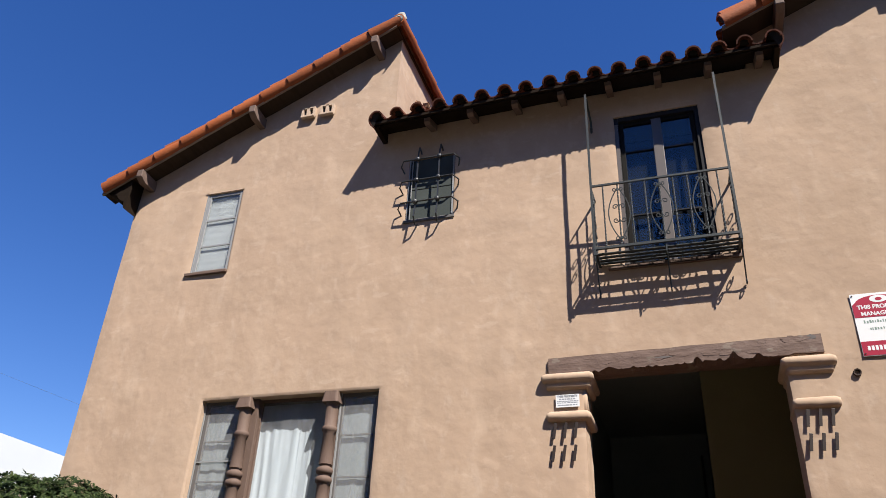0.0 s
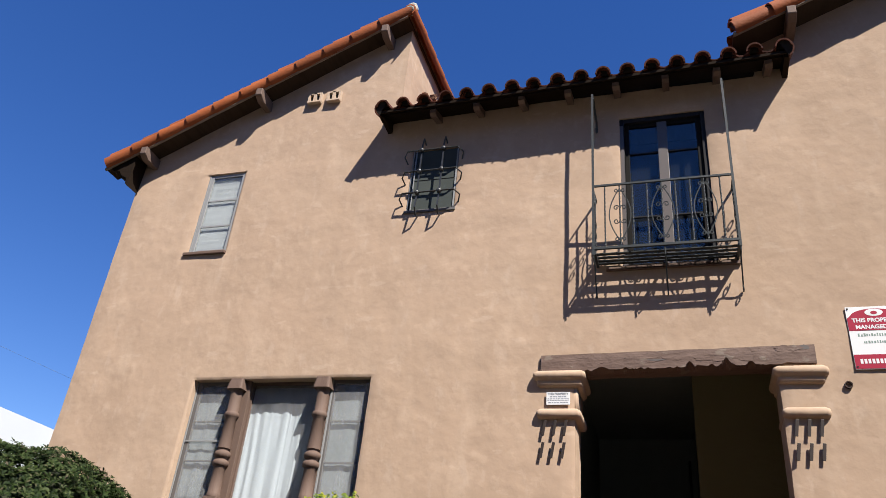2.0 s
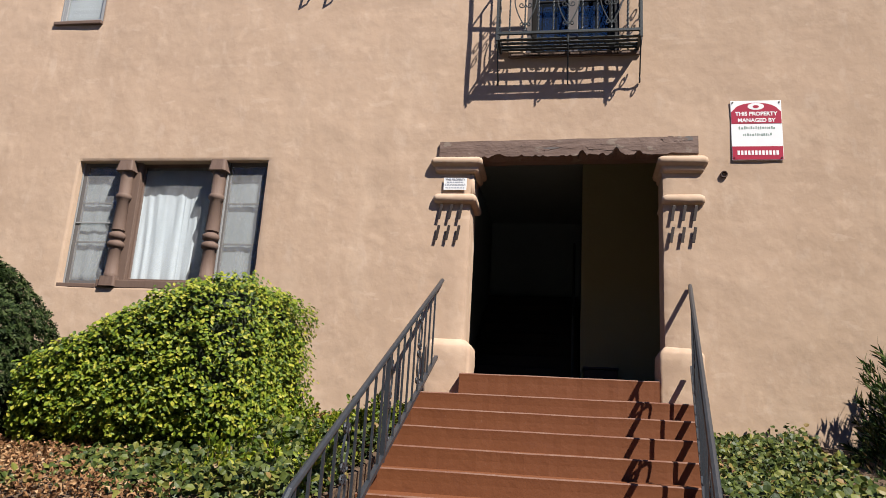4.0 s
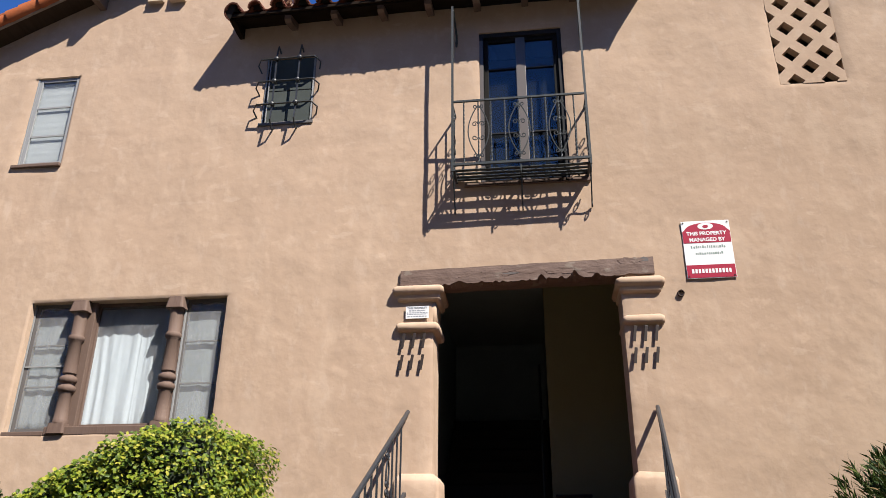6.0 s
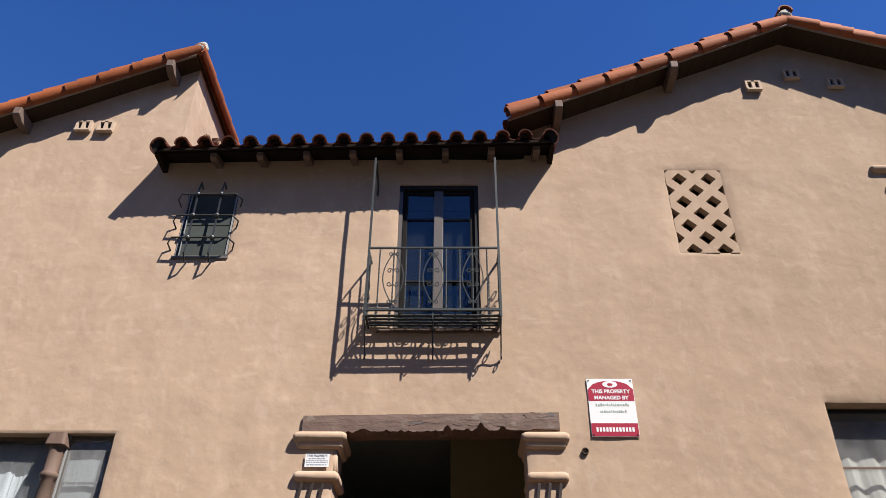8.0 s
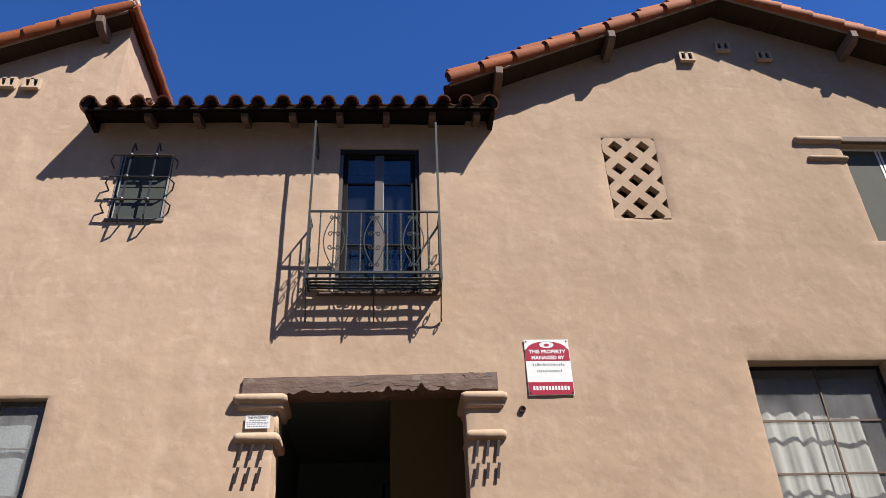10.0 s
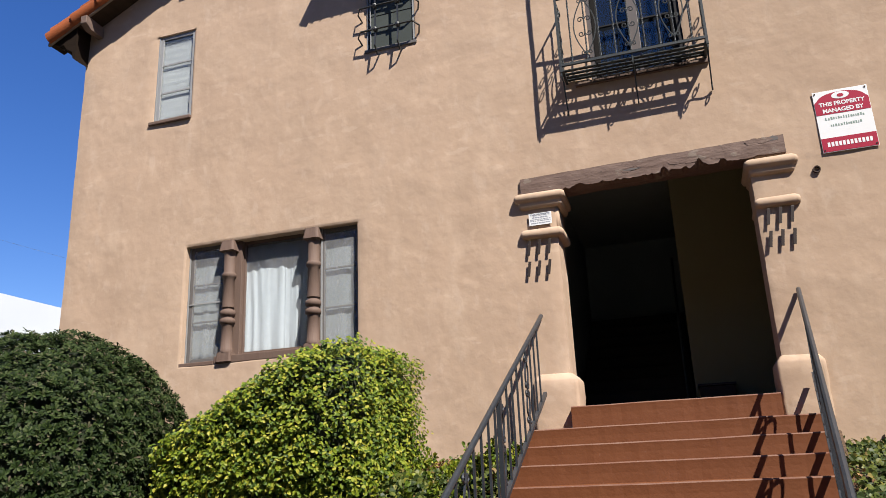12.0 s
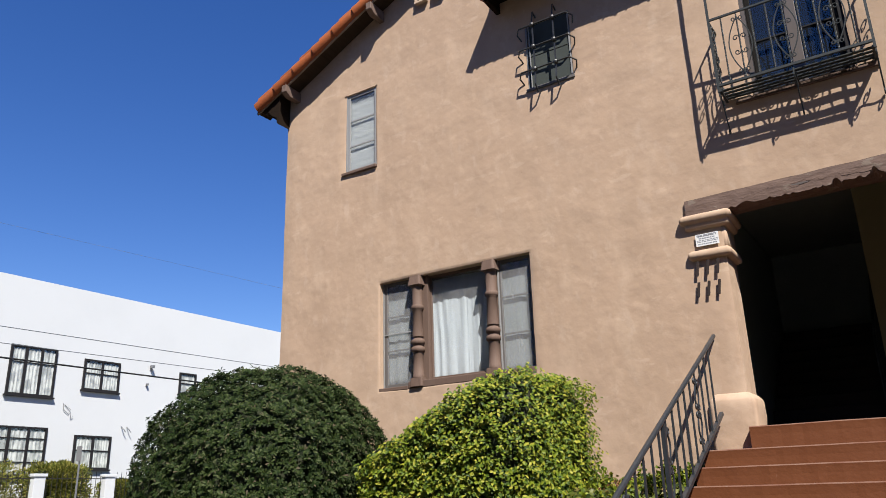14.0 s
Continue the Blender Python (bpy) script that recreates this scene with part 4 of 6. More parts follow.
def lintel():
    """A weathered timber with a chipped lower edge."""
    bm = bmesh.new()
    nx = 170
    rows = []
    for i in range(nx + 1):
        u = i / nx
        x = -1.31 + 2.62 * u
        lift = 0.042 * u
        top = 2.417 + lift + 0.006 * noise.noise(Vector((x * 4, 0, 0)))
        low = 2.232 + lift + 0.01 * noise.noise(Vector((x * 3, 3, 0)))
        chip = max(0.0, noise.noise(Vector((x * 5.0, 9.0, 0))) - 0.05) * 0.11 + max(0.0, noise.noise(Vector((x * 15.0, 4.0, 0)))) * 0.045 + max(0.0, noise.noise(Vector((x * 32.0, 2.0, 0)))) * 0.02
        # the worst rot is towards the east
        chip += max(0.0, noise.noise(Vector((x * 9.0, 17.0, 0))) - 0.12) * 0.16 * max(0.0, min(1.0, (x + 0.1) * 2))
        if abs(x) > 0.95:
            chip *= 0.1
        y = -0.035 + 0.006 * noise.noise(Vector((x * 6, 1, 5)))
        rows.append([bm.verts.new(p) for p in ((x, y, top), (x, y - 0.004, (top + low) / 2 + 0.02), (x, y, low + chip), (x, y + 0.05, low + chip * 0.5), (x, 0.0 + 0.10, low), (x, WALL_T + 0.01, low + 0.02), (x, WALL_T + 0.01, top))])
    for a, b in zip(rows, rows[1:]):
        n = len(a)
        for s in range(n):
            bm.faces.new((a[s], a[(s + 1) % n], b[(s + 1) % n], b[s]))
    bm.faces.new(rows[0][::-1])
    bm.faces.new(rows[-1])
    ob = part("timber_lintel", bm, BEAM_WOOD)
    tagged(ob, "chipped brown timber lintel over the entry", "lintel")
    # curling flakes of old paint
    rng = random.Random(31)
    for k in range(22):
        x = 1.22 - 1.95 * rng.random() ** 1.4
        lift = 0.042 * (x + 1.31) / 2.62
        z = 2.425 + lift - 0.022 - 0.11 * rng.random()
        w, h = rng.uniform(0.035, 0.10), rng.uniform(0.012, 0.034)
        curl = rng.uniform(0.0005, 0.002)
        bm = bmesh.new()
        front, back = [], []
        for i in range(8):
            a = i / 8 * 2 * math.pi
            q = rng.uniform(0.7, 1.25)
            px, pz = math.cos(a) * w * q, math.sin(a) * h * q
            py = -0.0385 - curl * (0.5 - 0.5 * pz / h)
            front.append(bm.verts.new((x + px, py, z + pz)))
            back.append(bm.verts.new((x + px * 0.97, py + 0.008, z + pz * 0.97)))
        bm.faces.new(front)
        bm.faces.new(back[::-1])
        for i in range(8):
            j = (i + 1) % 8
            bm.faces.new((front[i], back[i], back[j], front[j]))
        bmesh.ops.recalc_face_normals(bm, faces=bm.faces)
        part("paint_flake", bm, PALE_WOOD if k % 11 == 0 else BEAM_WOOD, ob)


lintel()

# ---- windows ----


def curtain(name, x0, x1, z0, z1, y, mat, parent, folds, depth, seed, label):
    bm = bmesh.new()
    nx, nz = max(24, int((x1 - x0) * 110)), 14
    rnd_off = seed * 7.3
    grid = []
    for j in range(nz + 1):
        v = j / nz
        row = []
        for i in range(nx + 1):
            u = i / nx
            warp = u + 0.07 * noise.noise(Vector((u * 3, v * 0.9, rnd_off)))
            w = math.sin(warp * folds * 2 * math.pi + noise.noise(Vector((u * folds * 0.9, v * 0.8, rnd_off))) * 3.4)
            amp = depth * (0.55 + 0.45 * (1 - v)) * (0.7 + 0.5 * noise.noise(Vector((u * 6, v, rnd_off + 4))))
            row.append(bm.verts.new((x0 + (x1 - x0) * u, y + w * amp + 0.3 * depth * noise.noise(Vector((u * 20, v * 3, rnd_off))), z0 + (z1 - z0) * v)))
        grid.append(row)
    for a, b in zip(grid, grid[1:]):
        for i in range(nx):
            bm.faces.new((a[i], a[i + 1], b[i + 1], b[i]))
    ob = part(name, bm, mat, parent, label, smooth=True)
    mod = ob.modifiers.new("cloth", "SOLIDIFY")
    mod.thickness = 0.002
    return ob


def pane(x0, x1, y, z0, z1, mat, parent, name="pane"):
    """One sheet of glass facing the street."""
    me = bpy.data.meshes.new(name)
    me.from_pydata([(x0, y, z0), (x1, y, z0), (x1, y, z1), (x0, y, z1)], [], [(0, 1, 2, 3)])
    me.materials.append(mat)
    ob = new(name, me)
    ob.parent = parent
    ob.visible_shadow = False
    return ob


def sash(parent, name, x0, x1, z0, z1, y, mat, bars_z=(), bars_x=(), stile=0.045, depth=0.04, glassy=GLASS, bar=0.018, bar_mat=None):
    """A leaf: frame of four members, glazing bars, glass."""
    holder = part(name, bmesh.new(), mat, parent)
    bm = bmesh.new()
    bm.from_mesh(holder.data)
    box(bm, x0, x0 + stile, y, y + depth, z0, z1, 0.004)
    box(bm, x1 - stile, x1, y, y + depth, z0, z1, 0.004)
    box(bm, x0 + stile, x1 - stile, y + 0.003, y + depth - 0.002, z0, z0 + stile, 0.003)
    box(bm, x0 + stile, x1 - stile, y + 0.003, y + depth - 0.002, z1 - stile, z1, 0.003)
    bm.to_mesh(holder.data)
    bm.free()
    for z in bars_z:
        solid("glazing_bar", x0 + stile, x1 - stile, y + 0.006, y + depth - 0.01, z - bar / 2, z + bar / 2, bar_mat or mat, holder)
    for x in bars_x:
        solid("glazing_bar", x - bar / 2, x + bar / 2, y + 0.008, y + depth - 0.012, z0 + stile, z1 - stile, bar_mat or mat, holder)
    pane(x0 + stile, x1 - stile, y + depth * 0.55, z0 + stile, z1 - stile, glassy, holder)
    return holder


# window_1: narrow upper window with blinds
def upper_west_window():
    x0, x1, z0, z1 = UPPER_W
    w = empty("window_1", "narrow upper window with closed white blinds and brown sill", "window", kind="structure")
    y = 0.022
    sash(w, "window_frame", x0 + 0.02, x1, z0 + 0.02, z1, y, PALE_STRIP, bars_z=[z0 + 0.44, z0 + 0.86], stile=0.046, depth=0.03, bar=0.022)
    solid("jamb_strip", x0 + 0.002, x0 + 0.020, 0.012, 0.05, z0 + 0.02, z1, PALE_STRIP, w, label="pale metal strip")
    bm = bmesh.new()
    box(bm, x0 - 0.05, x1 + 0.015, -0.035, 0.15, z0 - 0.025, z0 + 0.018, 0.008)
    part("window_sill", bm, TURNED_WOOD, w, "brown painted sill")
    blind = part("blind_rail", bmesh.new(), BLIND, w)
    bm = bmesh.new()
    box(bm, x0 + 0.05, x1 - 0.05, y + 0.032, y + 0.055, z1 - 0.09, z1 - 0.05, 0.004)
    bm.to_mesh(blind.data)
    bm.free()
    bm = bmesh.new()
    box(bm, x0 + 0.032 - (x0 + x1) / 2, x1 - 0.032 - (x0 + x1) / 2, -0.018, 0.018, -0.0015, 0.0015)
    slat = part("slat", bm, BLIND, blind)
    me = slat.data
    zs = np.arange(z0 + 0.07, z1 - 0.10, 0.026)
    for i, z in enumerate(zs):
        tilt = -74 + 1.5 * math.sin(i * 1.7)
        m = pose((x0 + x1) / 2 + 0.01, y + 0.046, float(z), tilt, 0, 0)
        if i == 0:
            slat.matrix_basis = m
        else:
            shared("slat", me, m, blind)


upper_west_window()


# window_2: small barred window
def barred_window():
    x0, x1, z0, z1 = BARRED
    w = empty("window_2", "small dark sash window behind an iron grille", "window", kind="structure")
    y = 0.032
    mid = (z0 + z1) / 2
    sash(w, "upper_sash", x0, x1, mid - 0.01, z1, y + 0.03, BLACK_FRAME, stile=0.035, glassy=GLASS_DARK)
    sash(w, "lower_sash", x0 + 0.01, x1 - 0.01, z0 + 0.02, mid + 0.02, y, GREY_FRAME, stile=0.032, glassy=GLASS)
    solid("insect_screen", x0 + 0.03, x1 - 0.03, y - 0.012, y - 0.008, z0 + 0.035, mid - 0.01, SCREEN_CLOTH, w, label="grey-green screen cloth")
    solid("insect_screen", x0 + 0.03, x1 - 0.03, y - 0.006, y - 0.002, mid + 0.01, z1 - 0.02, SCREEN_CLOTH, w, label="grey-green screen cloth")
    solid("window_sill", x0 - 0.02, x1 + 0.02, -0.02, 0.12, z0 - 0.02, z0 + 0.02, GREY_FRAME, w, bevel=0.006)
    solid("jamb_trim", x1 - 0.026, x1 - 0.008, 0.004, 0.03, z0 + 0.02, z1, PALE_STRIP, w, label="pale metal strip")
    solid("jamb_trim", x0 + 0.008, x0 + 0.024, 0.004, 0.03, z0 + 0.02, z1, PALE_STRIP, w, label="pale metal strip")
    solid("jamb_trim", x0 + 0.045, x0 + 0.058, 0.006, 0.02, z0 + 0.02, z1, PALE_STRIP, w, label="pale metal strip")
    g = empty("window_grille", "grey wrought-iron grille of crossed bars over a small window", "grille")
    out = -0.12
    for i, t in enumerate((0.27, 0.73)):
        x = x0 + (x1 - x0) * t
        bm = bmesh.new()
        tube(bm, [(x, 0.005, z1 + 0.06), (x, out * 0.7, z1 + 0.10), (x, out, z1 - 0.03), (x, out, z0 + 0.12), (x, out * 1.2, z0 - 0.02), (x, out * 0.6, z0 - 0.10), (x, 0.005, z0 - 0.06)], 0.0085, square=True)
        part("upright_bar", bm, GRILLE_IRON, g)
    for i, t in enumerate((0.205, 0.54, 0.875)):
        z = z0 + (z1 - z0) * t
        bm = bmesh.new()
        tube(bm, [(x0 - 0.05, 0.005, z - 0.10), (x0 - 0.08, out * 0.5, z - 0.03), (x0 - 0.02, out - 0.017, z), (x1 + 0.02, out - 0.017, z), (x1 + 0.08, out * 0.5, z - 0.03), (x1 + 0.05, 0.005, z - 0.10)], 0.0085, square=True)
        bar = part("cross_bar", bm, GRILLE_IRON, g)
        for t2 in (0.27, 0.73):
            x = x0 + (x1 - x0) * t2
            bm = bmesh.new()
            tube(bm, [(x, out - 0.045, z), (x, out - 0.03, z), (x, out + 0.02, z)], [0.012, 0.030, 0.028], 8)
            part("rosette", bm, GRILLE_IRON, bar)


barred_window()


# door_1: french doors behind the balcony
def french_doors():
    x0, x1, z0, z1 = FRENCH
    d = empty("door_1", "closed dark french doors with glass panes on a balcony", "door", kind="structure")
    y = 0.060
    bm = bmesh.new()
    box(bm, x0, x0 + 0.05, y - 0.03, y + 0.08, z0, z1, 0.004)
    box(bm, x1 - 0.05, x1, y - 0.03, y + 0.08, z0, z1, 0.004)
    box(bm, x0 + 0.05, x1 - 0.05, y - 0.03, y + 0.08, z1 - 0.06, z1, 0.004)
    part("door_frame", bm, BLACK_FRAME, d)
    # Only the west jamb gets this paler face; its sunlit tone is painted on.
    solid("sunlit_jamb_face", x0 + 0.002, x0 + 0.044, y - 0.034, y - 0.0305, z0 + 0.02, z1 - 0.10, PALE_WOOD, d, label="paler brown jamb face with sunlight put into its colour")
    mid = (x0 + x1) / 2
    ht = z1 - 0.06 - z0 - 0.03
    bz = [z0 + 0.03 + ht * k for k in (0.33, 0.775)]
    for a, b in ((x0 + 0.053, mid - 0.003), (mid + 0.003, x1 - 0.053)):
        sash(d, "door_leaf", a, b, z0 + 0.03, z1 - 0.063, y, DARK_LEAF, bars_z=bz, stile=0.052, depth=0.045, glassy=GLASS_CLEAN, bar=0.016, bar_mat=BLACK_FRAME)
    solid("roller_shade", x0 + 0.06, x1 - 0.06, y + 0.085, y + 0.088, z0 + 0.05, z1 - 0.08, DOOR_SHADE, d, label="dark grey roller shade")
    solid("astragal", mid - 0.056, mid + 0.056, y - 0.016, y - 0.001, z0 + 0.04, z1 - 0.08, PALE_WOOD, d, bevel=0.004)
    solid("threshold", x0, x1, -0.03, 0.2, z0 - 0.03, z0 + 0.02, TURNED_WOOD, d, bevel=0.006)
    bm = bmesh.new()
    tube(bm, [(mid - 0.035, y - 0.002, z0 + 1.0), (mid - 0.035, y - 0.04, z0 + 1.0), (mid - 0.09, y - 0.045, z0 + 1.0)], 0.008, 6)
    part("door_handle", bm, IRON, d)
    curtain("valance", x0 + 0.06, x1 - 0.06, z1 - 0.34, z1 - 0.08, y + 0.066, VALANCE, d, 5, 0.008, 2, "dark gathered valance")


french_doors()


# window_3: triple window with turned columns
def triple_window():
    x0, x1, z0, z1 = TRIPLE
    w = empty("window_3", "triple window with turned brown columns and pale curtains", "window", kind="structure")
    c1, c2 = -4.92, -3.80
    y = 0.095
    sash(w, "west_casement", x0 + 0.02, c1 - 0.05, z0 + 0.03, z1, y, GREY_FRAME, bars_z=[z0 + 0.52, z0 + 0.98], stile=0.045, bar=0.016)
    sash(w, "east_casement", c2 + 0.07, x1 - 0.01, z0 + 0.03, z1, y, GREY_FRAME, bars_z=[z0 + 0.52, z0 + 0.98], stile=0.045, bar=0.016)
    sash(w, "fixed_light", c1 + 0.13, c2 - 0.06, z0 + 0.08, z1, y + 0.035, TURNED_WOOD, stile=0.035, glassy=GLASS_VEILED)
    for c in (c1 + 0.07, c2 + 0.0):
        solid("mullion", c - 0.075, c + 0.075, y - 0.02, y + 0.06, z0 + 0.03, z1, TURNED_WOOD, w, bevel=0.006)
    for a, b in ((x0 + 0.065, c1 - 0.095), (c2 + 0.115, x1 - 0.055)):
        tagged(pane(a, b, y - 0.0004, z0 + 0.075, z1 - 0.045, SCREEN, w, "insect_screen"), "grey mesh screen")
    solid("jamb_strip", x0 + 0.004, x0 + 0.020, 0.082, 0.094, z0 + 0.03, z1, PALE_STRIP, w, label="pale metal strip")
    solid("jamb_strip", c2 + 0.078, c2 + 0.092, 0.07, 0.093, z0 + 0.03, z1, PALE_STRIP, w, label="pale metal strip")
    solid("cross_strip", x0 + 0.03, c1 - 0.06, y - 0.012, y - 0.001, z0 + 0.735, z0 + 0.75, PALE_STRIP, w, label="pale metal strip")
    solid("window_sill", c1 - 0.14, x1, 0.0, 0.22, z0 - 0.015, z0 + 0.075, TURNED_WOOD, w, bevel=0.01)
    solid("low_sill", x0 - 0.02, c1 - 0.145, 0.0, 0.22, z0 - 0.02, z0 + 0.028, TURNED_WOOD, w, bevel=0.008)
    for c in (c1, c2):
        col = part("column", bmesh.new(), TURNED_WOOD, w, "turned brown wooden column")
        bm = bmesh.new()
        r = 0.072
        base = z0 + 0.11
        hh = z1 - 0.13 - base
        prof = [(0, r * 1.05), (hh * 0.03, r * 1.05), (hh * 0.035, r * 0.98), (hh * 0.255, r * 0.90), (hh * 0.26, r * 0.96)]
        for f in (0.300, 0.380):
            prof += [(hh * (f - 0.033), r * 0.95), (hh * (f - 0.022), r * 1.22), (hh * f, r * 1.32), (hh * (f + 0.022), r * 1.22), (hh * (f + 0.033), r * 0.95)]
        prof += [(hh * 0.419, r * 0.84), (hh * 0.432, r * 0.84), (hh * 0.436, r * 1.04), (hh * 0.46, r * 1.02), (hh * 0.72, r * 0.88), (hh * 0.735, r * 1.12), (hh * 0.755, r * 1.24), (hh * 0.775, r * 1.12), (hh * 0.79, r * 0.90), (hh * 0.97, r * 0.98), (hh * 1.0, r * 1.02)]
        lathe(bm, prof, (c, 0.045, base), 18)
        bm.to_mesh(col.data)
        bm.free()
        for p in col.data.polygons:
            p.use_smooth = True
        col.data.set_sharp_from_angle(angle=radians(45))
        bm = bmesh.new()
        molded(bm, c - 0.075, c + 0.075, -0.020, 0.13, [(z1 - 0.135, 0.012), (z1 - 0.130, 0.030), (z1 - 0.02, 0.012), (z1 - 0.002, 0.010)], 0.003, c)
        part("capital", bm, TURNED_WOOD, col)
        bm = bmesh.new()
        molded(bm, c - 0.09, c + 0.09, -0.025, 0.13, [(z0 + 0.0, 0.01), (z0 + 0.11, 0.0)], 0.003, c + 2)
        part("base_block", bm, TURNED_WOOD, col)
    curtain("curtain", x0 + 0.02, c1 - 0.02, z0 + 0.05, z1 - 0.05, y + 0.048, CURTAIN_GREY, w, 2.2, 0.006, 1, "grey sheer curtain")
    curtain("curtain", c2 + 0.02, x1 - 0.01, z0 + 0.05, z1 - 0.05, y + 0.048, CURTAIN_GREY, w, 2.2, 0.006, 5, "grey sheer curtain")
    curtain("curtain", c1 + 0.10, (c1 + c2) / 2 + 0.12, z0 + 0.05, z1 - 0.05, y + 0.110, CURTAIN, w, 3.5, 0.013, 2, "white sheer curtain")
    curtain("curtain", (c1 + c2) / 2 + 0.08, c2 - 0.02, z0 + 0.05, z1 - 0.05, y + 0.122, CURTAIN, w, 2.5, 0.012, 3, "white sheer curtain")


triple_window()


# window_4: east window with curtains
def east_window():
    x0, x1, z0, z1 = EAST_W
    w = empty("window_4", "wide steel window with white curtains", "window", kind="structure")
    y = 0.175
    sash(w, "window_frame", x0, x1, z0 + 0.02, z1 - 0.005, y, BLACK_FRAME, bars_z=[1.965, 1.40, 0.95], bars_x=[4.90], stile=0.035, depth=0.035, bar=0.020, glassy=GLASS_VEILED, bar_mat=TURNED_WOOD)
    solid("window_sill", x0 - 0.02, x1 + 0.02, -0.02, 0.2, z0 - 0.03, z0 + 0.02, TURNED_WOOD, w, bevel=0.008)
    curtain("curtain", x0 + 0.01, (x0 + x1) / 2 + 0.04, z0 + 0.04, z1 - 0.10, y + 0.122, DIM_CURTAIN, w, 3.4, 0.021, 7, "white sheer curtain")
    curtain("curtain", (x0 + x1) / 2 - 0.02, x1 - 0.01, z0 + 0.04, z1 - 0.10, y + 0.136, DIM_CURTAIN, w, 3.6, 0.021, 8, "white sheer curtain")


east_window()


# window_5: upper east window with stucco hood
def upper_east_window():
    x0, x1, z0, z1 = UPPER_E
    w = empty("window_5", "upper window with white frame and brown head timber", "window", kind="structure")
    sash(w, "window_frame", x0, x1, z0 + 0.02, z1, 0.09, WHITE_METAL, bars_x=[x0 + 0.53, x0 + 0.58], stile=0.03, bar=0.03, glassy=GLASS)
    solid("head_timber", x0 - 0.01, x1 + 0.01, -0.055, 0.2, z1 + 0.004, z1 + 0.10, TURNED_WOOD, w, bevel=0.015)
    solid("insect_screen", x0 + 0.03, x1 - 0.03, 0.104, 0.107, z0 + 0.05, z1 - 0.03, OLIVE_SHADE, w, label="grey-green screen cloth")
    solid("shade", x0 + 0.03, x1 - 0.03, 0.145, 0.15, z0 + 0.05, z1 - 0.05, OLIVE_SHADE, w, label="grey-green shade cloth")
    for a, b in ((x0 - 0.57, x0 - 0.012), (x1 + 0.012, x1 + 0.57)):
        h = empty("window_hood", "rounded stucco molding beside an upper window", "molding", "window hoods")
        bm = bmesh.new()
        molded(bm, a, b, -0.01, 0.03, [(z1 - 0.005, 0.0), (z1 + 0.01, 0.04), (z1 + 0.05, 0.055), (z1 + 0.09, 0.045), (z1 + 0.105, 0.01)], 0.006, a)
        part("upper_molding", bm, STUCCO, h, smooth=True)
        aa, bb = (a + 0.09, b) if a < x0 else (a, b - 0.09)
        bm = bmesh.new()
        molded(bm, aa, bb, -0.01, 0.03, [(z1 - 0.285, 0.0), (z1 - 0.275, 0.03), (z1 - 0.25, 0.04), (z1 - 0.225, 0.03), (z1 - 0.21, 0.005)], 0.005, a + 2)
        part("lower_molding", bm, STUCCO, h, smooth=True)


upper_east_window()

# ---- balcony ----


def scroll(cx, cz, r, turn, side, y, n=16):
    """Points of a spiral curl in the plane y = const."""
    pts = []
    for i in range(n + 1):
        t = i / n
        a = turn + side * t * 2 * math.pi * 1.15
        rr = r * (1 - 0.72 * t)
        pts.append((cx + rr * math.cos(a), y, cz + rr * math.sin(a)))
    return pts


def twisted(bm, x, y, z0, z1, r):
    """A square bar with a twist."""
    n = max(6, int((z1 - z0) / 0.022))
    rings = []
    for i in range(n + 1):
        z = z0 + (z1 - z0) * i / n
        a0 = z * 30.0
        rings.append([bm.verts.new((x + r * 1.3 * math.cos(a0 + math.pi / 2 * s), y + r * 1.3 * math.sin(a0 + math.pi / 2 * s), z)) for s in range(4)])
    for a, b in zip(rings, rings[1:]):
        for s in range(4):
            bm.faces.new((a[s], a[(s + 1) % 4], b[(s + 1) % 4], b[s]))


def motif(bm, cx, zlo, zhi, y, w, r=0.0068):
    """A leaf-shaped pair of bows with small curls along a bar."""
    h = zhi - zlo
    for sgn in (-1, 1):
        pts = []
        for i in range(13):
            t = i / 12
            pts.append((cx + sgn * w * math.sin(math.pi * t) ** 0.9, y, zlo + h * (0.04 + 0.92 * t)))
        tube(bm, pts, r, 5)
        for zc, k in ((0.05, 1), (0.40, -1), (0.60, 1), (0.95, -1)):
            s = 0.034 if 0.2 < zc < 0.8 else 0.028
            tube(bm, scroll(cx + sgn * (s + 0.006), zlo + h * zc + k * s * 0.4, s, math.pi if sgn > 0 else 0, -sgn * k, y, 12), r * 0.9, 5)


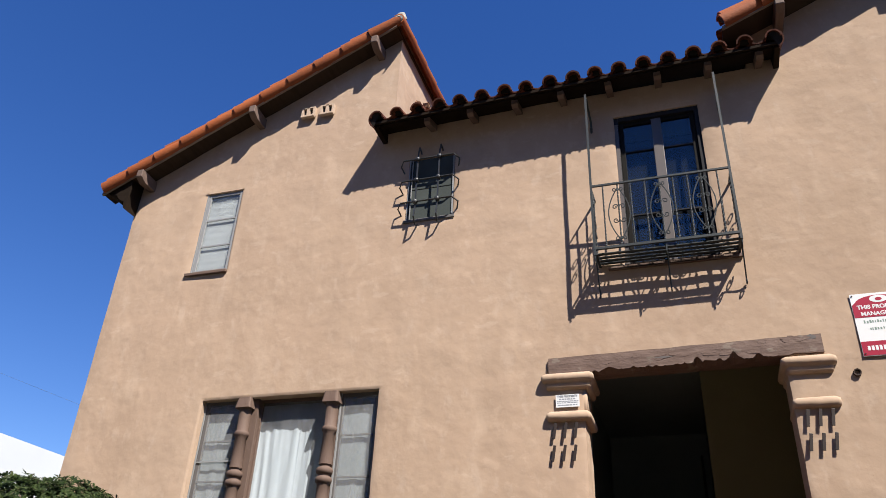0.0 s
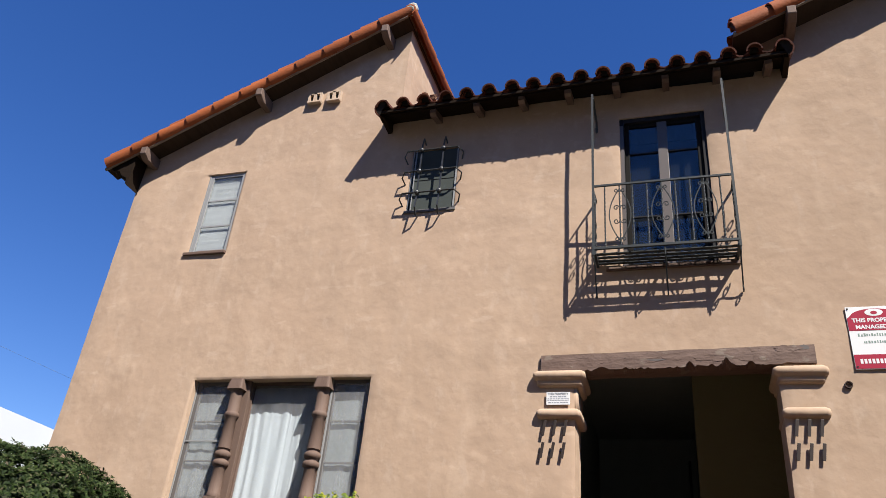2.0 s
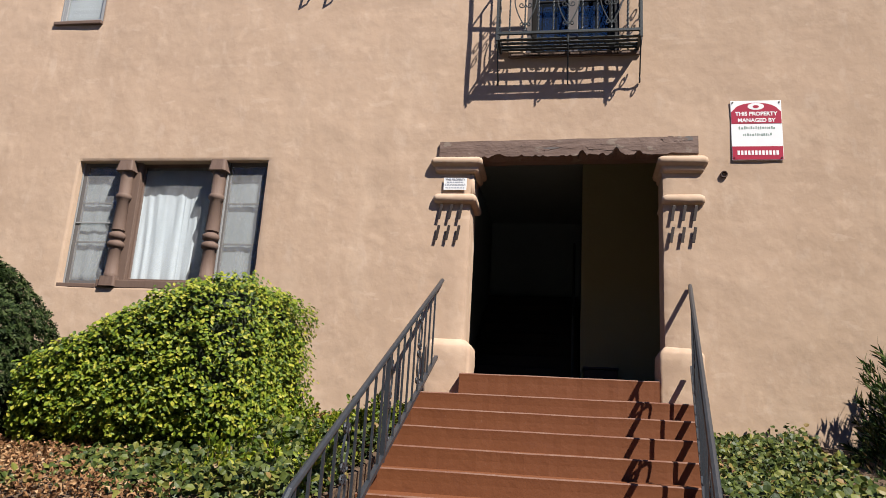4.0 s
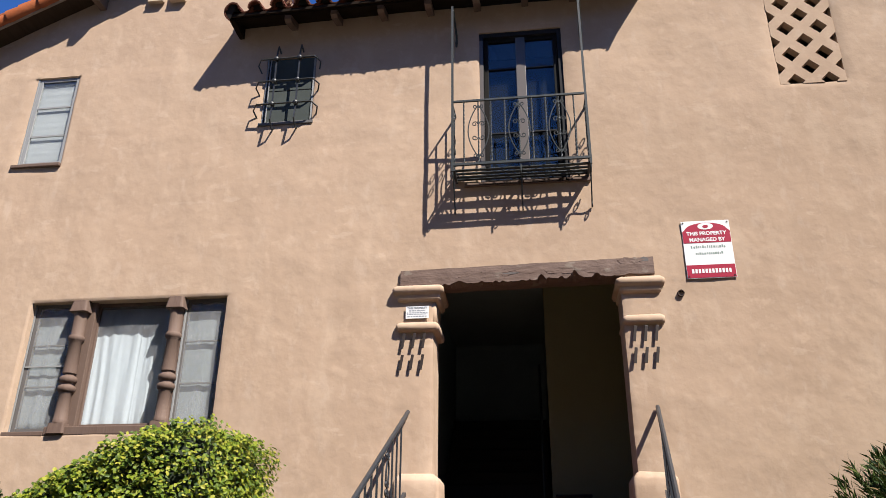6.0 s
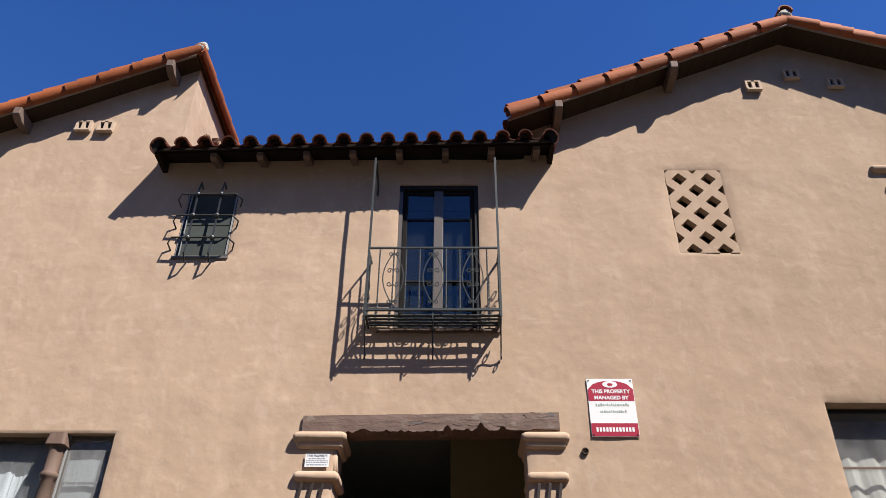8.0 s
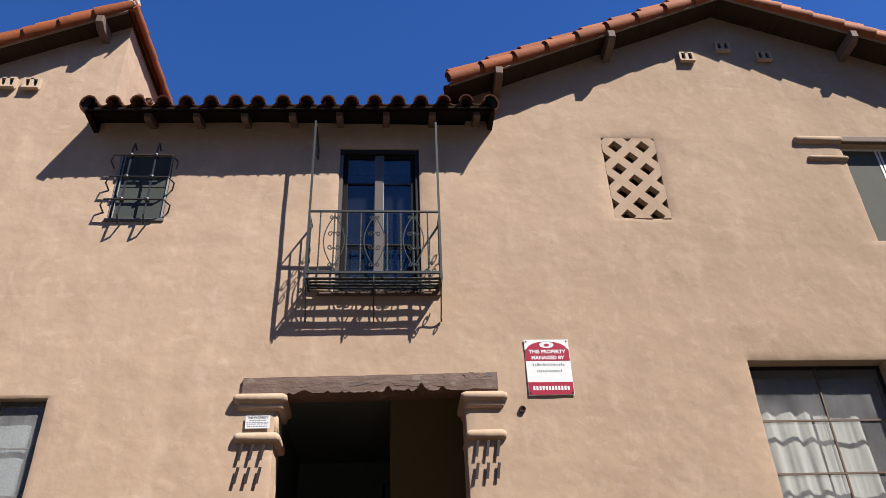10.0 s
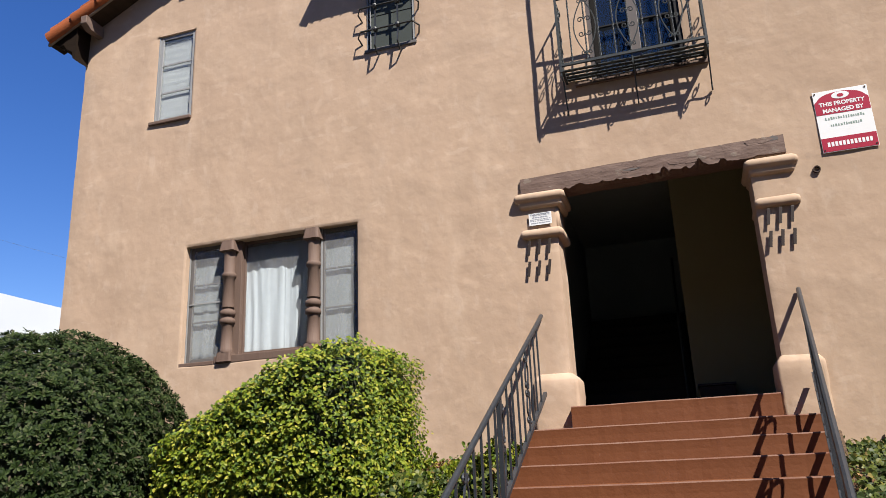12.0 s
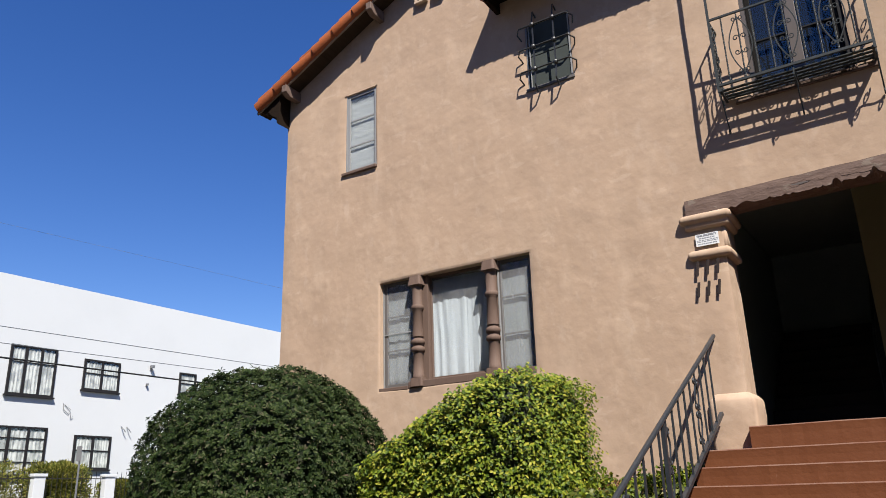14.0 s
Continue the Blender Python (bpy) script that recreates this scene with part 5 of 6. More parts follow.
def balcony():
    b = empty("iron_balcony", "small black wrought-iron balcony with scrolls below french doors", "balcony")
    x0, x1, yo = -0.725, 0.742, -0.31
    zf, zt = 3.49, 4.315
    bm = bmesh.new()
    tube(bm, [(x0, -0.0, zt), (x0, yo, zt), (x1, yo, zt), (x1, 0.0, zt)], 0.011, square=True)
    part("top_rail", bm, IRON, b)
    bm = bmesh.new()
    tube(bm, [(x0, 0.0, zf + 0.02), (x0, yo, zf + 0.02), (x1, yo, zf + 0.02), (x1, 0.0, zf + 0.02)], 0.014, square=True)
    part("bottom_rail", bm, IRON, b)
    for y in (-0.03, -0.090, -0.165, -0.240):
        bm = bmesh.new()
        box(bm, x0, x1, y - 0.022, y + 0.022, zf - 0.022, zf - 0.010, 0.003)
        part("floor_slat", bm, IRON, b)
    for x in (x0 + 0.015, (x0 + x1) / 2, x1 - 0.015):
        bm = bmesh.new()
        box(bm, x - 0.012, x + 0.012, yo, 0.0, zf - 0.05, zf - 0.024)
        part("floor_bearer", bm, IRON, b)
    for t in (0.087, 0.196, 0.290, 0.395, 0.5, 0.597, 0.70, 0.797, 0.908):
        bm = bmesh.new()
        twisted(bm, x0 + (x1 - x0) * t, yo, zf + 0.03, zt - 0.008, 0.0075)
        part("baluster", bm, IRON, b)
    bm = bmesh.new()
    box(bm, x0 + 0.10, x1 + 0.01, -0.03, 0.0, zf - 0.105, zf - 0.06, 0.006)
    part("ledger", bm, TURNED_WOOD, b, "reddish-brown wooden ledger")
    for x in (x0 + (x1 - x0) * 0.196, (x0 + x1) / 2, x0 + (x1 - x0) * 0.797):
        bm = bmesh.new()
        motif(bm, x, zf + 0.07, zt - 0.03, yo, 0.115)
        part("scroll_panel", bm, IRON, b)
    for x in (x0, x1):
        for k in (0.33, 0.66):
            bm = bmesh.new()
            twisted(bm, x, yo * k, zf + 0.03, zt - 0.008, 0.0075)
            part("side_baluster", bm, IRON, b)
        for k in (0.18, 0.5, 0.8):
            for dz, turn, way in ((0.32, 0, 1), (0.46, math.pi, -1)):
                bm = bmesh.new()
                tube(bm, [(x, p[0], p[2]) for p in scroll(yo * k, zf + dz, 0.05, turn, way, 0)], 0.006, 5)
                part("side_scroll", bm, IRON, b)
        bm = bmesh.new()
        tube(bm, [(x, yo, zf - 0.06), (x, yo, 5.66)], 0.0125, square=True)
        post = part("corner_post", bm, IRON, b)
        bm = bmesh.new()
        tube(bm, [(x + 0.01, yo, 5.60), (x + 0.01, yo * 0.5, 5.55), (x + 0.02, -0.05, 5.44), (x + 0.02, -0.015, 5.34), (x + 0.02, -0.05, 5.28), (x + 0.02, -0.08, 5.33)], 0.013, 6)
        part("wall_hook", bm, IRON, post)
    for x in (x0, (x0 + x1) / 2, x1):
        bm = bmesh.new()
        pts = []
        for i in range(15):
            t = i / 14
            pts.append((x, -0.02 + (yo + 0.04) * t, zf - 0.43 + 0.38 * (t ** 0.8) - 0.03 * math.sin(t * math.pi * 2)))
        tube(bm, pts, 0.008, 5)
        tube(bm, [(x, p[0], p[2]) for p in scroll(-0.055, zf - 0.42, 0.04, 0, 1, 0)], 0.007, 5)
        tube(bm, [(x, p[0], p[2]) for p in scroll(yo + 0.06, zf - 0.09, 0.035, math.pi, 1, 0)], 0.007, 5)
        tube(bm, [(x, p[0], p[2]) for p in scroll(yo * 0.5, zf - 0.12, 0.045, 0, -1, 0)], 0.007, 5)
        tube(bm, [(x, yo, zf - 0.02), (x, yo, zf - 0.10)], 0.009, 5)
        part("scroll_bracket", bm, IRON, b)


balcony()

def soil_z(x, y):
    """Height of the planted bank in front of the house."""
    yy = -y
    z = -0.50 - 0.165 * min(yy, 3.4)
    if yy > 3.4:
        z -= (yy - 3.4) * 1.0
    if x < -5.9:
        z -= (-5.9 - x) * 0.8
    z += 0.05 * noise.noise(Vector((x * 0.9, y * 0.9, 2)))
    return z


# ---- entry steps and handrails ----
RISE, RUN = 0.158, 0.338
STEP_X0, STEP_X1 = -1.30, 1.27
N_STEPS = 13
TAPER = 0.117                  # the east side closes in towards the street


def entry_steps():
    st = empty("entry_steps", "flight of worn red-painted concrete steps", "steps", kind="structure", at=(0, 0, 0))
    for k in range(N_STEPS + 1):
        front = -0.15 if k == 0 else -0.60 - RUN * (k - 1)
        a, b = (-0.96, 0.895) if k == 0 else (STEP_X0, STEP_X1 + TAPER * front)
        back = 0.30 if k == 0 else (0.0 if k == 1 else front + RUN + 0.05)
        z = -RISE * k - (0.062 if k else 0)
        bm = bmesh.new()
        nx = 40
        rows = []
        for i in range(nx + 1):
            x = a + (b - a) * i / nx
            wob = 0.006 * noise.noise(Vector((x * 2.5, k * 5.1, 0))) + 0.003 * noise.noise(Vector((x * 11, k * 3, 4)))
            dz = 0.004 * noise.noise(Vector((x * 2.2, k * 2.7, 8)))
            rows.append([bm.verts.new(p) for p in ((x, front + 0.006 + wob, z - RISE - 0.06), (x, front + 0.005 + wob, z - 0.080), (x, front + 0.002 + wob, z - 0.030 + dz), (x, front + wob, z - 0.010 + dz), (x, front + 0.010 + wob, z + dz), (x, back, z), (x, back, z - RISE - 0.06))])
        for p, q in zip(rows, rows[1:]):
            n = len(p)
            for s in range(n):
                f = bm.faces.new((p[s], p[(s + 1) % n], q[(s + 1) % n], q[s]))
                f.material_index = 1 if s in (3,) else 0
        bm.faces.new(rows[0][::-1])
        bm.faces.new(rows[-1])
        ob = part("step", bm, (STEP_RED, STEP_WORN), st)
    for x in (STEP_X0 - 0.004, STEP_X1 + 0.004):
        bm = bmesh.new()
        tops = [(-0.15 * i, max(soil_z(x, -0.15 * i) - 0.01, -0.24 - max(0.0, 0.15 * i - 0.5) * RISE / RUN - 0.12)) for i in range(32)]
        extrude_outline(bm, tops + [(-0.15 * 31, -2.5), (0.0, -2.5)], x, x - 0.05 if x < 0 else x + 0.05, "x")
        if x > 0:
            for v in bm.verts:
                v.co.x += TAPER * v.co.y
        part("cheek_wall", bm, SOIL, st, "earth-stained low edge wall")


entry_steps()


def handrail(x, lean):
    r = empty("stair_handrail", "slate-blue painted iron handrail with scroll panels", "handrail", "handrails")
    top = lambda y: 0.925 + 0.486 * (y + 0.02)
    y_end = -3.92
    bm = bmesh.new()
    pts = [(x, -0.02, top(-0.02)), (x, -1.3, top(-1.3)), (x, y_end + 0.10, top(y_end + 0.10)), (x, y_end + 0.02, top(y_end) - 0.02), (x, y_end - 0.01, top(y_end) - 0.12), (x, y_end, top(y_end) - 0.30)]
    tube(bm, pts, 0.021, 8)
    part("top_rail", bm, RAIL_IRON, r)
    low = lambda y: top(y) - 0.735
    bm = bmesh.new()
    tube(bm, [(x, -0.12, low(-0.12)), (x, y_end, low(y_end))], 0.017, square=True)
    part("bottom_rail", bm, RAIL_IRON, r)
    for i in range(18):
        y = -0.35 - 0.20 * i
        if i % 5 == 3:
            bm = bmesh.new()
            zl, zh = low(y) + 0.05, top(y) - 0.05
            h = zh - zl
            for sgn in (-1, 1):
                pts = [(x, y + sgn * 0.058 * abs(math.sin(2 * math.pi * t / 16)), zl + h * (0.10 + 0.80 * t / 16) + sgn * 0.058 * abs(math.sin(2 * math.pi * t / 16)) * 0.486) for t in range(17)]
                tube(bm, pts, 0.0085, 5)
                for zc, k in ((0.08, 1), (0.45, -1), (0.55, 1), (0.92, -1)):
                    sp = scroll(sgn * 0.036, 0, 0.034, math.pi if sgn > 0 else 0, -sgn * k, 0, 12)
                    tube(bm, [(x, y + p[0], zl + h * zc + p[2]) for p in sp], 0.009, 5)
            panel = part("scroll_panel", bm, RAIL_IRON, r)
            for a, b in ((low(y), zl + 0.06), (zh - 0.06, top(y))):
                bm = bmesh.new()
                tube(bm, [(x, y, a), (x, y, b)], 0.009, 5)
                part("scroll_stub", bm, RAIL_IRON, panel)
            continue
        bm = bmesh.new()
        tube(bm, [(x, y, low(y)), (x, y, top(y))], 0.0078, square=True)
        part("baluster", bm, RAIL_IRON, r)
    for y in (-2.02, y_end):
        bm = bmesh.new()
        k = max(1, math.ceil((-y - 0.55) / RUN) + 1)
        tube(bm, [(x, y, -RISE * (k - 1) - 0.03), (x, y, top(y) - 0.02)], 0.016, square=True)
        part("newel", bm, RAIL_IRON, r)
    for ob in r.children_recursive:
        for v in ob.data.vertices:
            v.co.x += lean * (v.co.y + 0.02)


handrail(-1.2, 0.0)
handrail(1.2, TAPER)

# ---- signs and marks on the front ----


def lettering(text, size, x, y, z, mat, parent, squash=1.0, bold=0.0):
    cu = bpy.data.curves.new("lettering", "FONT")
    cu.body = text
    cu.size = size
    cu.align_x = "CENTER"
    cu.align_y = "CENTER"
    cu.extrude = 0.0006
    cu.offset = bold
    ob = new("lettering", cu)
    ob.data.materials.append(mat)
    ob.parent = parent
    ob.matrix_basis = pose(x, y, z, 90, 0, 0) @ Matrix.Diagonal((squash, 1, 1, 1))
    return ob


def strip(parent, name, x0, x1, z0, z1, mat, y, t=0.002):
    return solid(name, x0, x1, y - t, y, z0, z1, mat, parent)


def big_sign():
    s = empty("wall_sign", "crimson and white metal sign screwed to the stucco", "sign", at=(1.871, -0.016, 2.523))
    w, h = 0.241, 0.3175
    bm = bmesh.new()
    box(bm, -w, w, 0.0, 0.006, -h, h, 0.002)
    part("plate", bm, SIGN_WHITE, s)
    strip(s, "red_band", -w + 0.004, w - 0.004, -h + 0.006, -h + 0.145, SIGN_RED, 0.0)
    # arched crimson head
    bm = bmesh.new()
    pts = [(-w + 0.004, h * 0.22), (w - 0.004, h * 0.22), (w - 0.004, h * 0.62)]
    for i in range(1, 16):
        a = math.pi * i / 16
        pts.append(((w - 0.03) * math.cos(a), h * 0.66 + 0.085 * math.sin(a)))
    pts.append((-w + 0.004, h * 0.62))
    extrude_outline(bm, pts, -0.002, 0.0, "y")
    part("red_head", bm, SIGN_RED, s)
    bm = bmesh.new()
    pts = [(0.078 * math.cos(2 * math.pi * i / 24), h * 0.80 + 0.037 * math.sin(2 * math.pi * i / 24)) for i in range(24)]
    extrude_outline(bm, pts, -0.0035, -0.0022, "y")
    part("emblem", bm, SIGN_WHITE, s, "white oval emblem")
    bm = bmesh.new()
    pts = [(0.03 * math.cos(2 * math.pi * i / 12), h * 0.79 + 0.018 * math.sin(2 * math.pi * i / 12)) for i in range(12)]
    extrude_outline(bm, pts, -0.0048, -0.0036, "y")
    part("emblem_core", bm, SIGN_RED, s)
    lettering("THIS PROPERTY", 0.056, 0, -0.003, h * 0.545, SIGN_WHITE, s, 1.0, 0.0018)
    lettering("MANAGED BY", 0.056, 0, -0.003, h * 0.325, SIGN_WHITE, s, 1.0, 0.0018)
    # script line, unreadable marks
    rnd2 = random.Random(5)
    for zc, n, half in ((h * 0.07, 12, 0.17), (-h * 0.15, 10, 0.13)):
        x = -half
        while x < half:
            wd = rnd2.uniform(0.008, 0.017)
            strip(s, "print_bar", x, x + wd, zc - rnd2.uniform(0.008, 0.014), zc + rnd2.uniform(0.008, 0.02), SIGN_GREEN, -0.0002, 0.0012)
            x += wd + rnd2.uniform(0.006, 0.012)
    x = -0.19
    for i in range(12):
        strip(s, "print_bar", x, x + 0.022, -h + 0.055, -h + 0.10, SIGN_WHITE, -0.0022, 0.0012)
        x += 0.033
    for x, z in ((-w + 0.02, h - 0.02), (w - 0.02, h - 0.02), (-w + 0.02, -h + 0.025), (w - 0.02, -h + 0.025)):
        bm = bmesh.new()
        tube(bm, [(x, -0.006, z), (x, 0.0, z)], 0.008, 8)
        part("screw", bm, HOLE_DARK, s)


big_sign()


def small_sign():
    s = empty("notice_plate", "small white notice with blue print on the pier", "notice", at=(-1.127, -0.020, 1.955))
    bm = bmesh.new()
    box(bm, -0.12, 0.12, 0.0, 0.004, -0.066, 0.066, 0.001)
    part("plate", bm, SIGN_WHITE, s)
    lettering("THIS PROPERTY", 0.030, 0, -0.002, 0.047, SIGN_BLUE, s, 0.98, 0.0008)
    rnd3 = random.Random(9)
    for z, hh, half in ((0.018, 0.012, 0.085), (-0.004, 0.008, 0.108), (-0.020, 0.008, 0.108), (-0.044, 0.010, 0.10)):
        x = -half
        while x < half:
            wd = rnd3.uniform(0.014, 0.035)
            strip(s, "print_bar", x, min(x + wd, half), z - hh / 2, z + hh / 2, SIGN_BLUE, -0.0002, 0.001)
            x += wd + 0.006


small_sign()


def mark_row(x, z, n, group):
    """House number standing off the pier: a plain upright iron bar for each numeral."""
    s = empty("house_number", "dark iron house number on the stucco pier, a plain bar per numeral", "iron bars", "iron bars on the piers", at=(x, -0.03, z))
    for i in range(n):
        bm = bmesh.new()
        xc = (i - (n - 1) / 2) * 0.105
        box(bm, -0.015, 0.015, -0.004, 0.004, -0.080, 0.080, 0.003, Matrix.Translation((xc, 0, 0)) @ Matrix.Rotation(radians(9), 4, "Y"))
        tube(bm, [(xc, 0.0, 0.04), (xc, 0.03, 0.04)], 0.004, 5)
        tube(bm, [(xc, 0.0, -0.04), (xc, 0.03, -0.04)], 0.004, 5)
        part("bar", bm, MARK_IRON, s)


for mx, mz in ((-1.160, 1.648), (-1.176, 1.424), (1.160, 1.650), (1.148, 1.430)):
    mark_row(mx, mz, 3, "")

bm = bmesh.new()
rings = []
for y, r in ((-0.020, 0.024), (-0.022, 0.034), (0.02, 0.037)):
    rings.append([bm.verts.new((1.548 + r * math.cos(2 * math.pi * i / 14), y, 2.06 + r * math.sin(2 * math.pi * i / 14))) for i in range(14)])
hole_ring = [bm.verts.new((1.548 + 0.023 * math.cos(2 * math.pi * i / 14), 0.02, 2.06 + 0.023 * math.sin(2 * math.pi * i / 14))) for i in range(14)]
order = [rings[2], rings[1], rings[0], hole_ring]
for a, b in zip(order, order[1:]):
    for i in range(14):
        bm.faces.new((a[i], a[(i + 1) % 14], b[(i + 1) % 14], b[i]))
bm.faces.new(hole_ring)
tagged(part("pipe_stub", bm, HOLE_DARK), "rusty stub of pipe in the stucco", "pipe")

# ---- ground, road, planting ----


def lie(x):
    """Height of the street ground: flat by the house, rising gently to the west."""
    return -2.2 + max(0.0, -7.5 - x) * 0.0505


def sheet(name, xs, ys, zf, mat, label, cat, kind="structure"):
    bm = bmesh.new()
    grid = [[bm.verts.new((x, y, zf(x, y))) for y in ys] for x in xs]
    for a, b in zip(grid, grid[1:]):
        for j in range(len(ys) - 1):
            bm.faces.new((a[j], b[j], b[j + 1], a[j + 1]))
    ob = part(name, bm, mat, smooth=True)
    return tagged(ob, label, cat, kind=kind)


def spread(a, b, n):
    return [a + (b - a) * i / n for i in range(n + 1)]


sheet("ground", [-900, -300, -120] + spread(-60, -7.5, 24) + [0, 20, 80, 300, 900], [-900, -300, -80] + spread(-30, 60, 20) + [120, 300, 900],
      lambda x, y: lie(max(x, -34)) - 0.03, GROUND_MAT, "dry ground reaching to the horizon", "ground")
KX = -20.0
sheet("road", spread(-19.98, -14.0, 8), spread(-80, 120, 40), lambda x, y: lie(x) - 0.01, ASPHALT, "grey asphalt side street", "road")
sheet("pavement_near", spread(-12.3, -9.6, 3), spread(-60, 60, 30), lambda x, y: lie(x) + 0.05, CONCRETE, "pale concrete pavement", "pavement")
sheet("pavement_far", [-25.6, -22.9], spread(-60, 60, 30), lambda x, y: lie(x) + 0.13, CONCRETE, "pale concrete pavement across the street", "pavement")
sheet("pavement_front", spread(-9.6, 14, 20), [-9.5, -7.6, -5.0], lambda x, y: lie(x) + 0.012, CONCRETE, "pale concrete pavement", "pavement")
sheet("parkway", spread(-14.0, -12.3, 3), spread(-60, 60, 30), lambda x, y: lie(x) + 0.02, PARKWAY, "strip of tan dirt beside the road", "ground")
# Unseen dark asphalt added behind the camera to cut light bounced from the ground.
sheet("unseen_road_front", spread(-14.0, 60.0, 30), [-60, -40, -20, -10.6], lambda x, y: lie(x) - 0.012, ASPHALT, "unseen grey asphalt behind the camera that lowers bounced light", "road")
sheet("planting_strip", [-22.9, -20.14], spread(-60, 60, 40), lambda x, y: lie(x) + 0.13, MULCH, "strip of dark mulch beside the kerb", "ground")


def kerb(y0, y1, mat, label):
    bm = bmesh.new()
    box(bm, KX - 0.15, KX + 0.02, y0, y1, lie(KX) - 0.2, lie(KX) + 0.15, 0.02)
    ob = part("kerb", bm, mat)
    tagged(ob, label, "kerb", kind="structure")


kerb(-60, 5.6, KERB_RED, "faded red painted kerb")
# Added unseen mass behind the camera; keeps low sky light off the front.
plain_wall("horizon_blocker", -60, 70, -27.0, -20.0, -3.2, 12.5, FAR_STUCCO, "unseen brown block behind the camera that cuts low sky light", "building")
kerb(5.605, 60, CONCRETE, "pale concrete kerb")
sheet("bank", spread(-10.2, -1.36, 60), spread(-5.1, 0.0, 34), soil_z, SOIL, "sloping planted bank with dead leaves", "ground")
sheet("bank_east", spread(1.31, 9.5, 55), spread(-5.1, 0.0, 34), soil_z, SOIL, "sloping planted bank with dead leaves", "ground")
for v in bpy.data.objects["bank_east"].data.vertices:
    v.co.x += TAPER * v.co.y * max(0.0, 1 - (v.co.x - 1.31) / 3)

# ---- leaves ----


class Leaves:
    def __init__(self):
        self.v, self.f = [], []

    def add(self, p, out, side, length, width, fold=0.25, curl=0.15):
        """A pointed leaf of two folded halves from p along out."""
        n = out.cross(side)
        if n.length < 1e-5:
            return
        n.normalize()
        side = n.cross(out).normalized()
        b = len(self.v)
        mid = p + out * length * 0.5
        tip = p + out * length - n * length * curl
        self.v += [p, mid + side * width / 2 + n * width * fold, tip, mid - side * width / 2 + n * width * fold, mid]
        self.f += [(b, b + 4, b + 1), (b + 4, b + 2, b + 1), (b, b + 3, b + 4), (b + 4, b + 3, b + 2)]

    def oval(self, p, out, side, length, width, fold=0.1, curl=0.12):
        """A rounded leaf, folded along its middle rib."""
        n = out.cross(side)
        if n.length < 1e-5:
            return
        n.normalize()
        side = n.cross(out).normalized()
        b = len(self.v)
        c1 = p + out * length * 0.32
        c2 = p + out * length * 0.74 - n * length * curl * 0.4
        tip = p + out * length - n * length * curl
        w1, w2, up = side * width * 0.5, side * width * 0.40, n * width * fold
        self.v += [p, c1, c2, tip, c1 + w1 + up, c2 + w2 + up, c1 - w1 + up, c2 - w2 + up]
        self.f += [(b, b + 1, b + 4), (b + 4, b + 1, b + 2, b + 5), (b + 5, b + 2, b + 3), (b, b + 6, b + 1), (b + 1, b + 6, b + 7, b + 2), (b + 2, b + 7, b + 3)]

    def spoon(self, p, out, side, length, width, curl=0.12):
        """A blunt leaf, widest near its tip."""
        n = out.cross(side)
        if n.length < 1e-5:
            return
        n.normalize()
        side = n.cross(out).normalized()
        b = len(self.v)
        c1 = p + out * length * 0.45
        c2 = p + out * length * 0.80 - n * length * curl * 0.5
        tip = p + out * length - n * length * curl
        w1, w2, w3, up = side * width * 0.32, side * width * 0.5, side * width * 0.24, n * width * 0.1
        self.v += [p, c1 + w1 + up, c2 + w2 + up, tip + w3, tip - w3, c2 - w2 + up, c1 - w1 + up, c1, c2]
        self.f += [(b, b + 7, b + 1), (b + 1, b + 7, b + 8, b + 2), (b + 2, b + 8, b + 3), (b + 3, b + 8, b + 4), (b + 4, b + 8, b + 5), (b + 5, b + 8, b + 7, b + 6), (b + 6, b + 7, b)]

    def obj(self, name, mat, parent=None, label=""):
        me = bpy.data.meshes.new(name)
        me.from_pydata([tuple(q) for q in self.v], [], self.f)
        me.materials.append(mat)
        ob = new(name, me)
        if parent:
            ob.parent = parent
        if label:
            tagged(ob, label)
        return ob


def rand_dir(rng):
    while True:
        v = Vector((rng.uniform(-1, 1), rng.uniform(-1, 1), rng.uniform(-1, 1)))
        if 0.05 < v.length < 1:
            return v.normalized()


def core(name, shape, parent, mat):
    """Near-black shell inside a shrub; shade between the leaves is put into its colour."""
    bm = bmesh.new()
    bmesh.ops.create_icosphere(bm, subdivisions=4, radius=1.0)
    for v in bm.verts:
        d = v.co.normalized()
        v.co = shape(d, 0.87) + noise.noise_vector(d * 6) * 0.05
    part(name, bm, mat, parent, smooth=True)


def stems(parent, base, top, n, spread_r, rng):
    for i in range(n):
        a = 2 * math.pi * i / n + rng.uniform(-0.3, 0.3)
        bm = bmesh.new()
        p0 = Vector(base) + Vector((0.12 * math.cos(a), 0.12 * math.sin(a), -0.1))
        p2 = Vector(top) + Vector((spread_r * math.cos(a), spread_r * math.sin(a), 0))
        p1 = p0.lerp(p2, 0.5) + Vector((rng.uniform(-0.1, 0.1), rng.uniform(-0.1, 0.1), 0.1))
        tube(bm, [p0, p1, p2], [0.04, 0.028, 0.012], 6)
        part("stem", bm, BARK, parent)


# Dark green-black that stands for the shade in the leaf gaps.
SHRUB_SHADE = material("shrub_gap_shade", (0.012, 0.018, 0.008), 0.95, layers=[(8, 4, 0.4, 0.7, (0.03, 0.03, 0.015), 0.7)])


def squircle(d, rx, ry, rz, power):
    q = (abs(d.x / rx) ** power + abs(d.y / ry) ** power + abs(d.z / rz) ** power) ** (-1 / power)
    return d * q


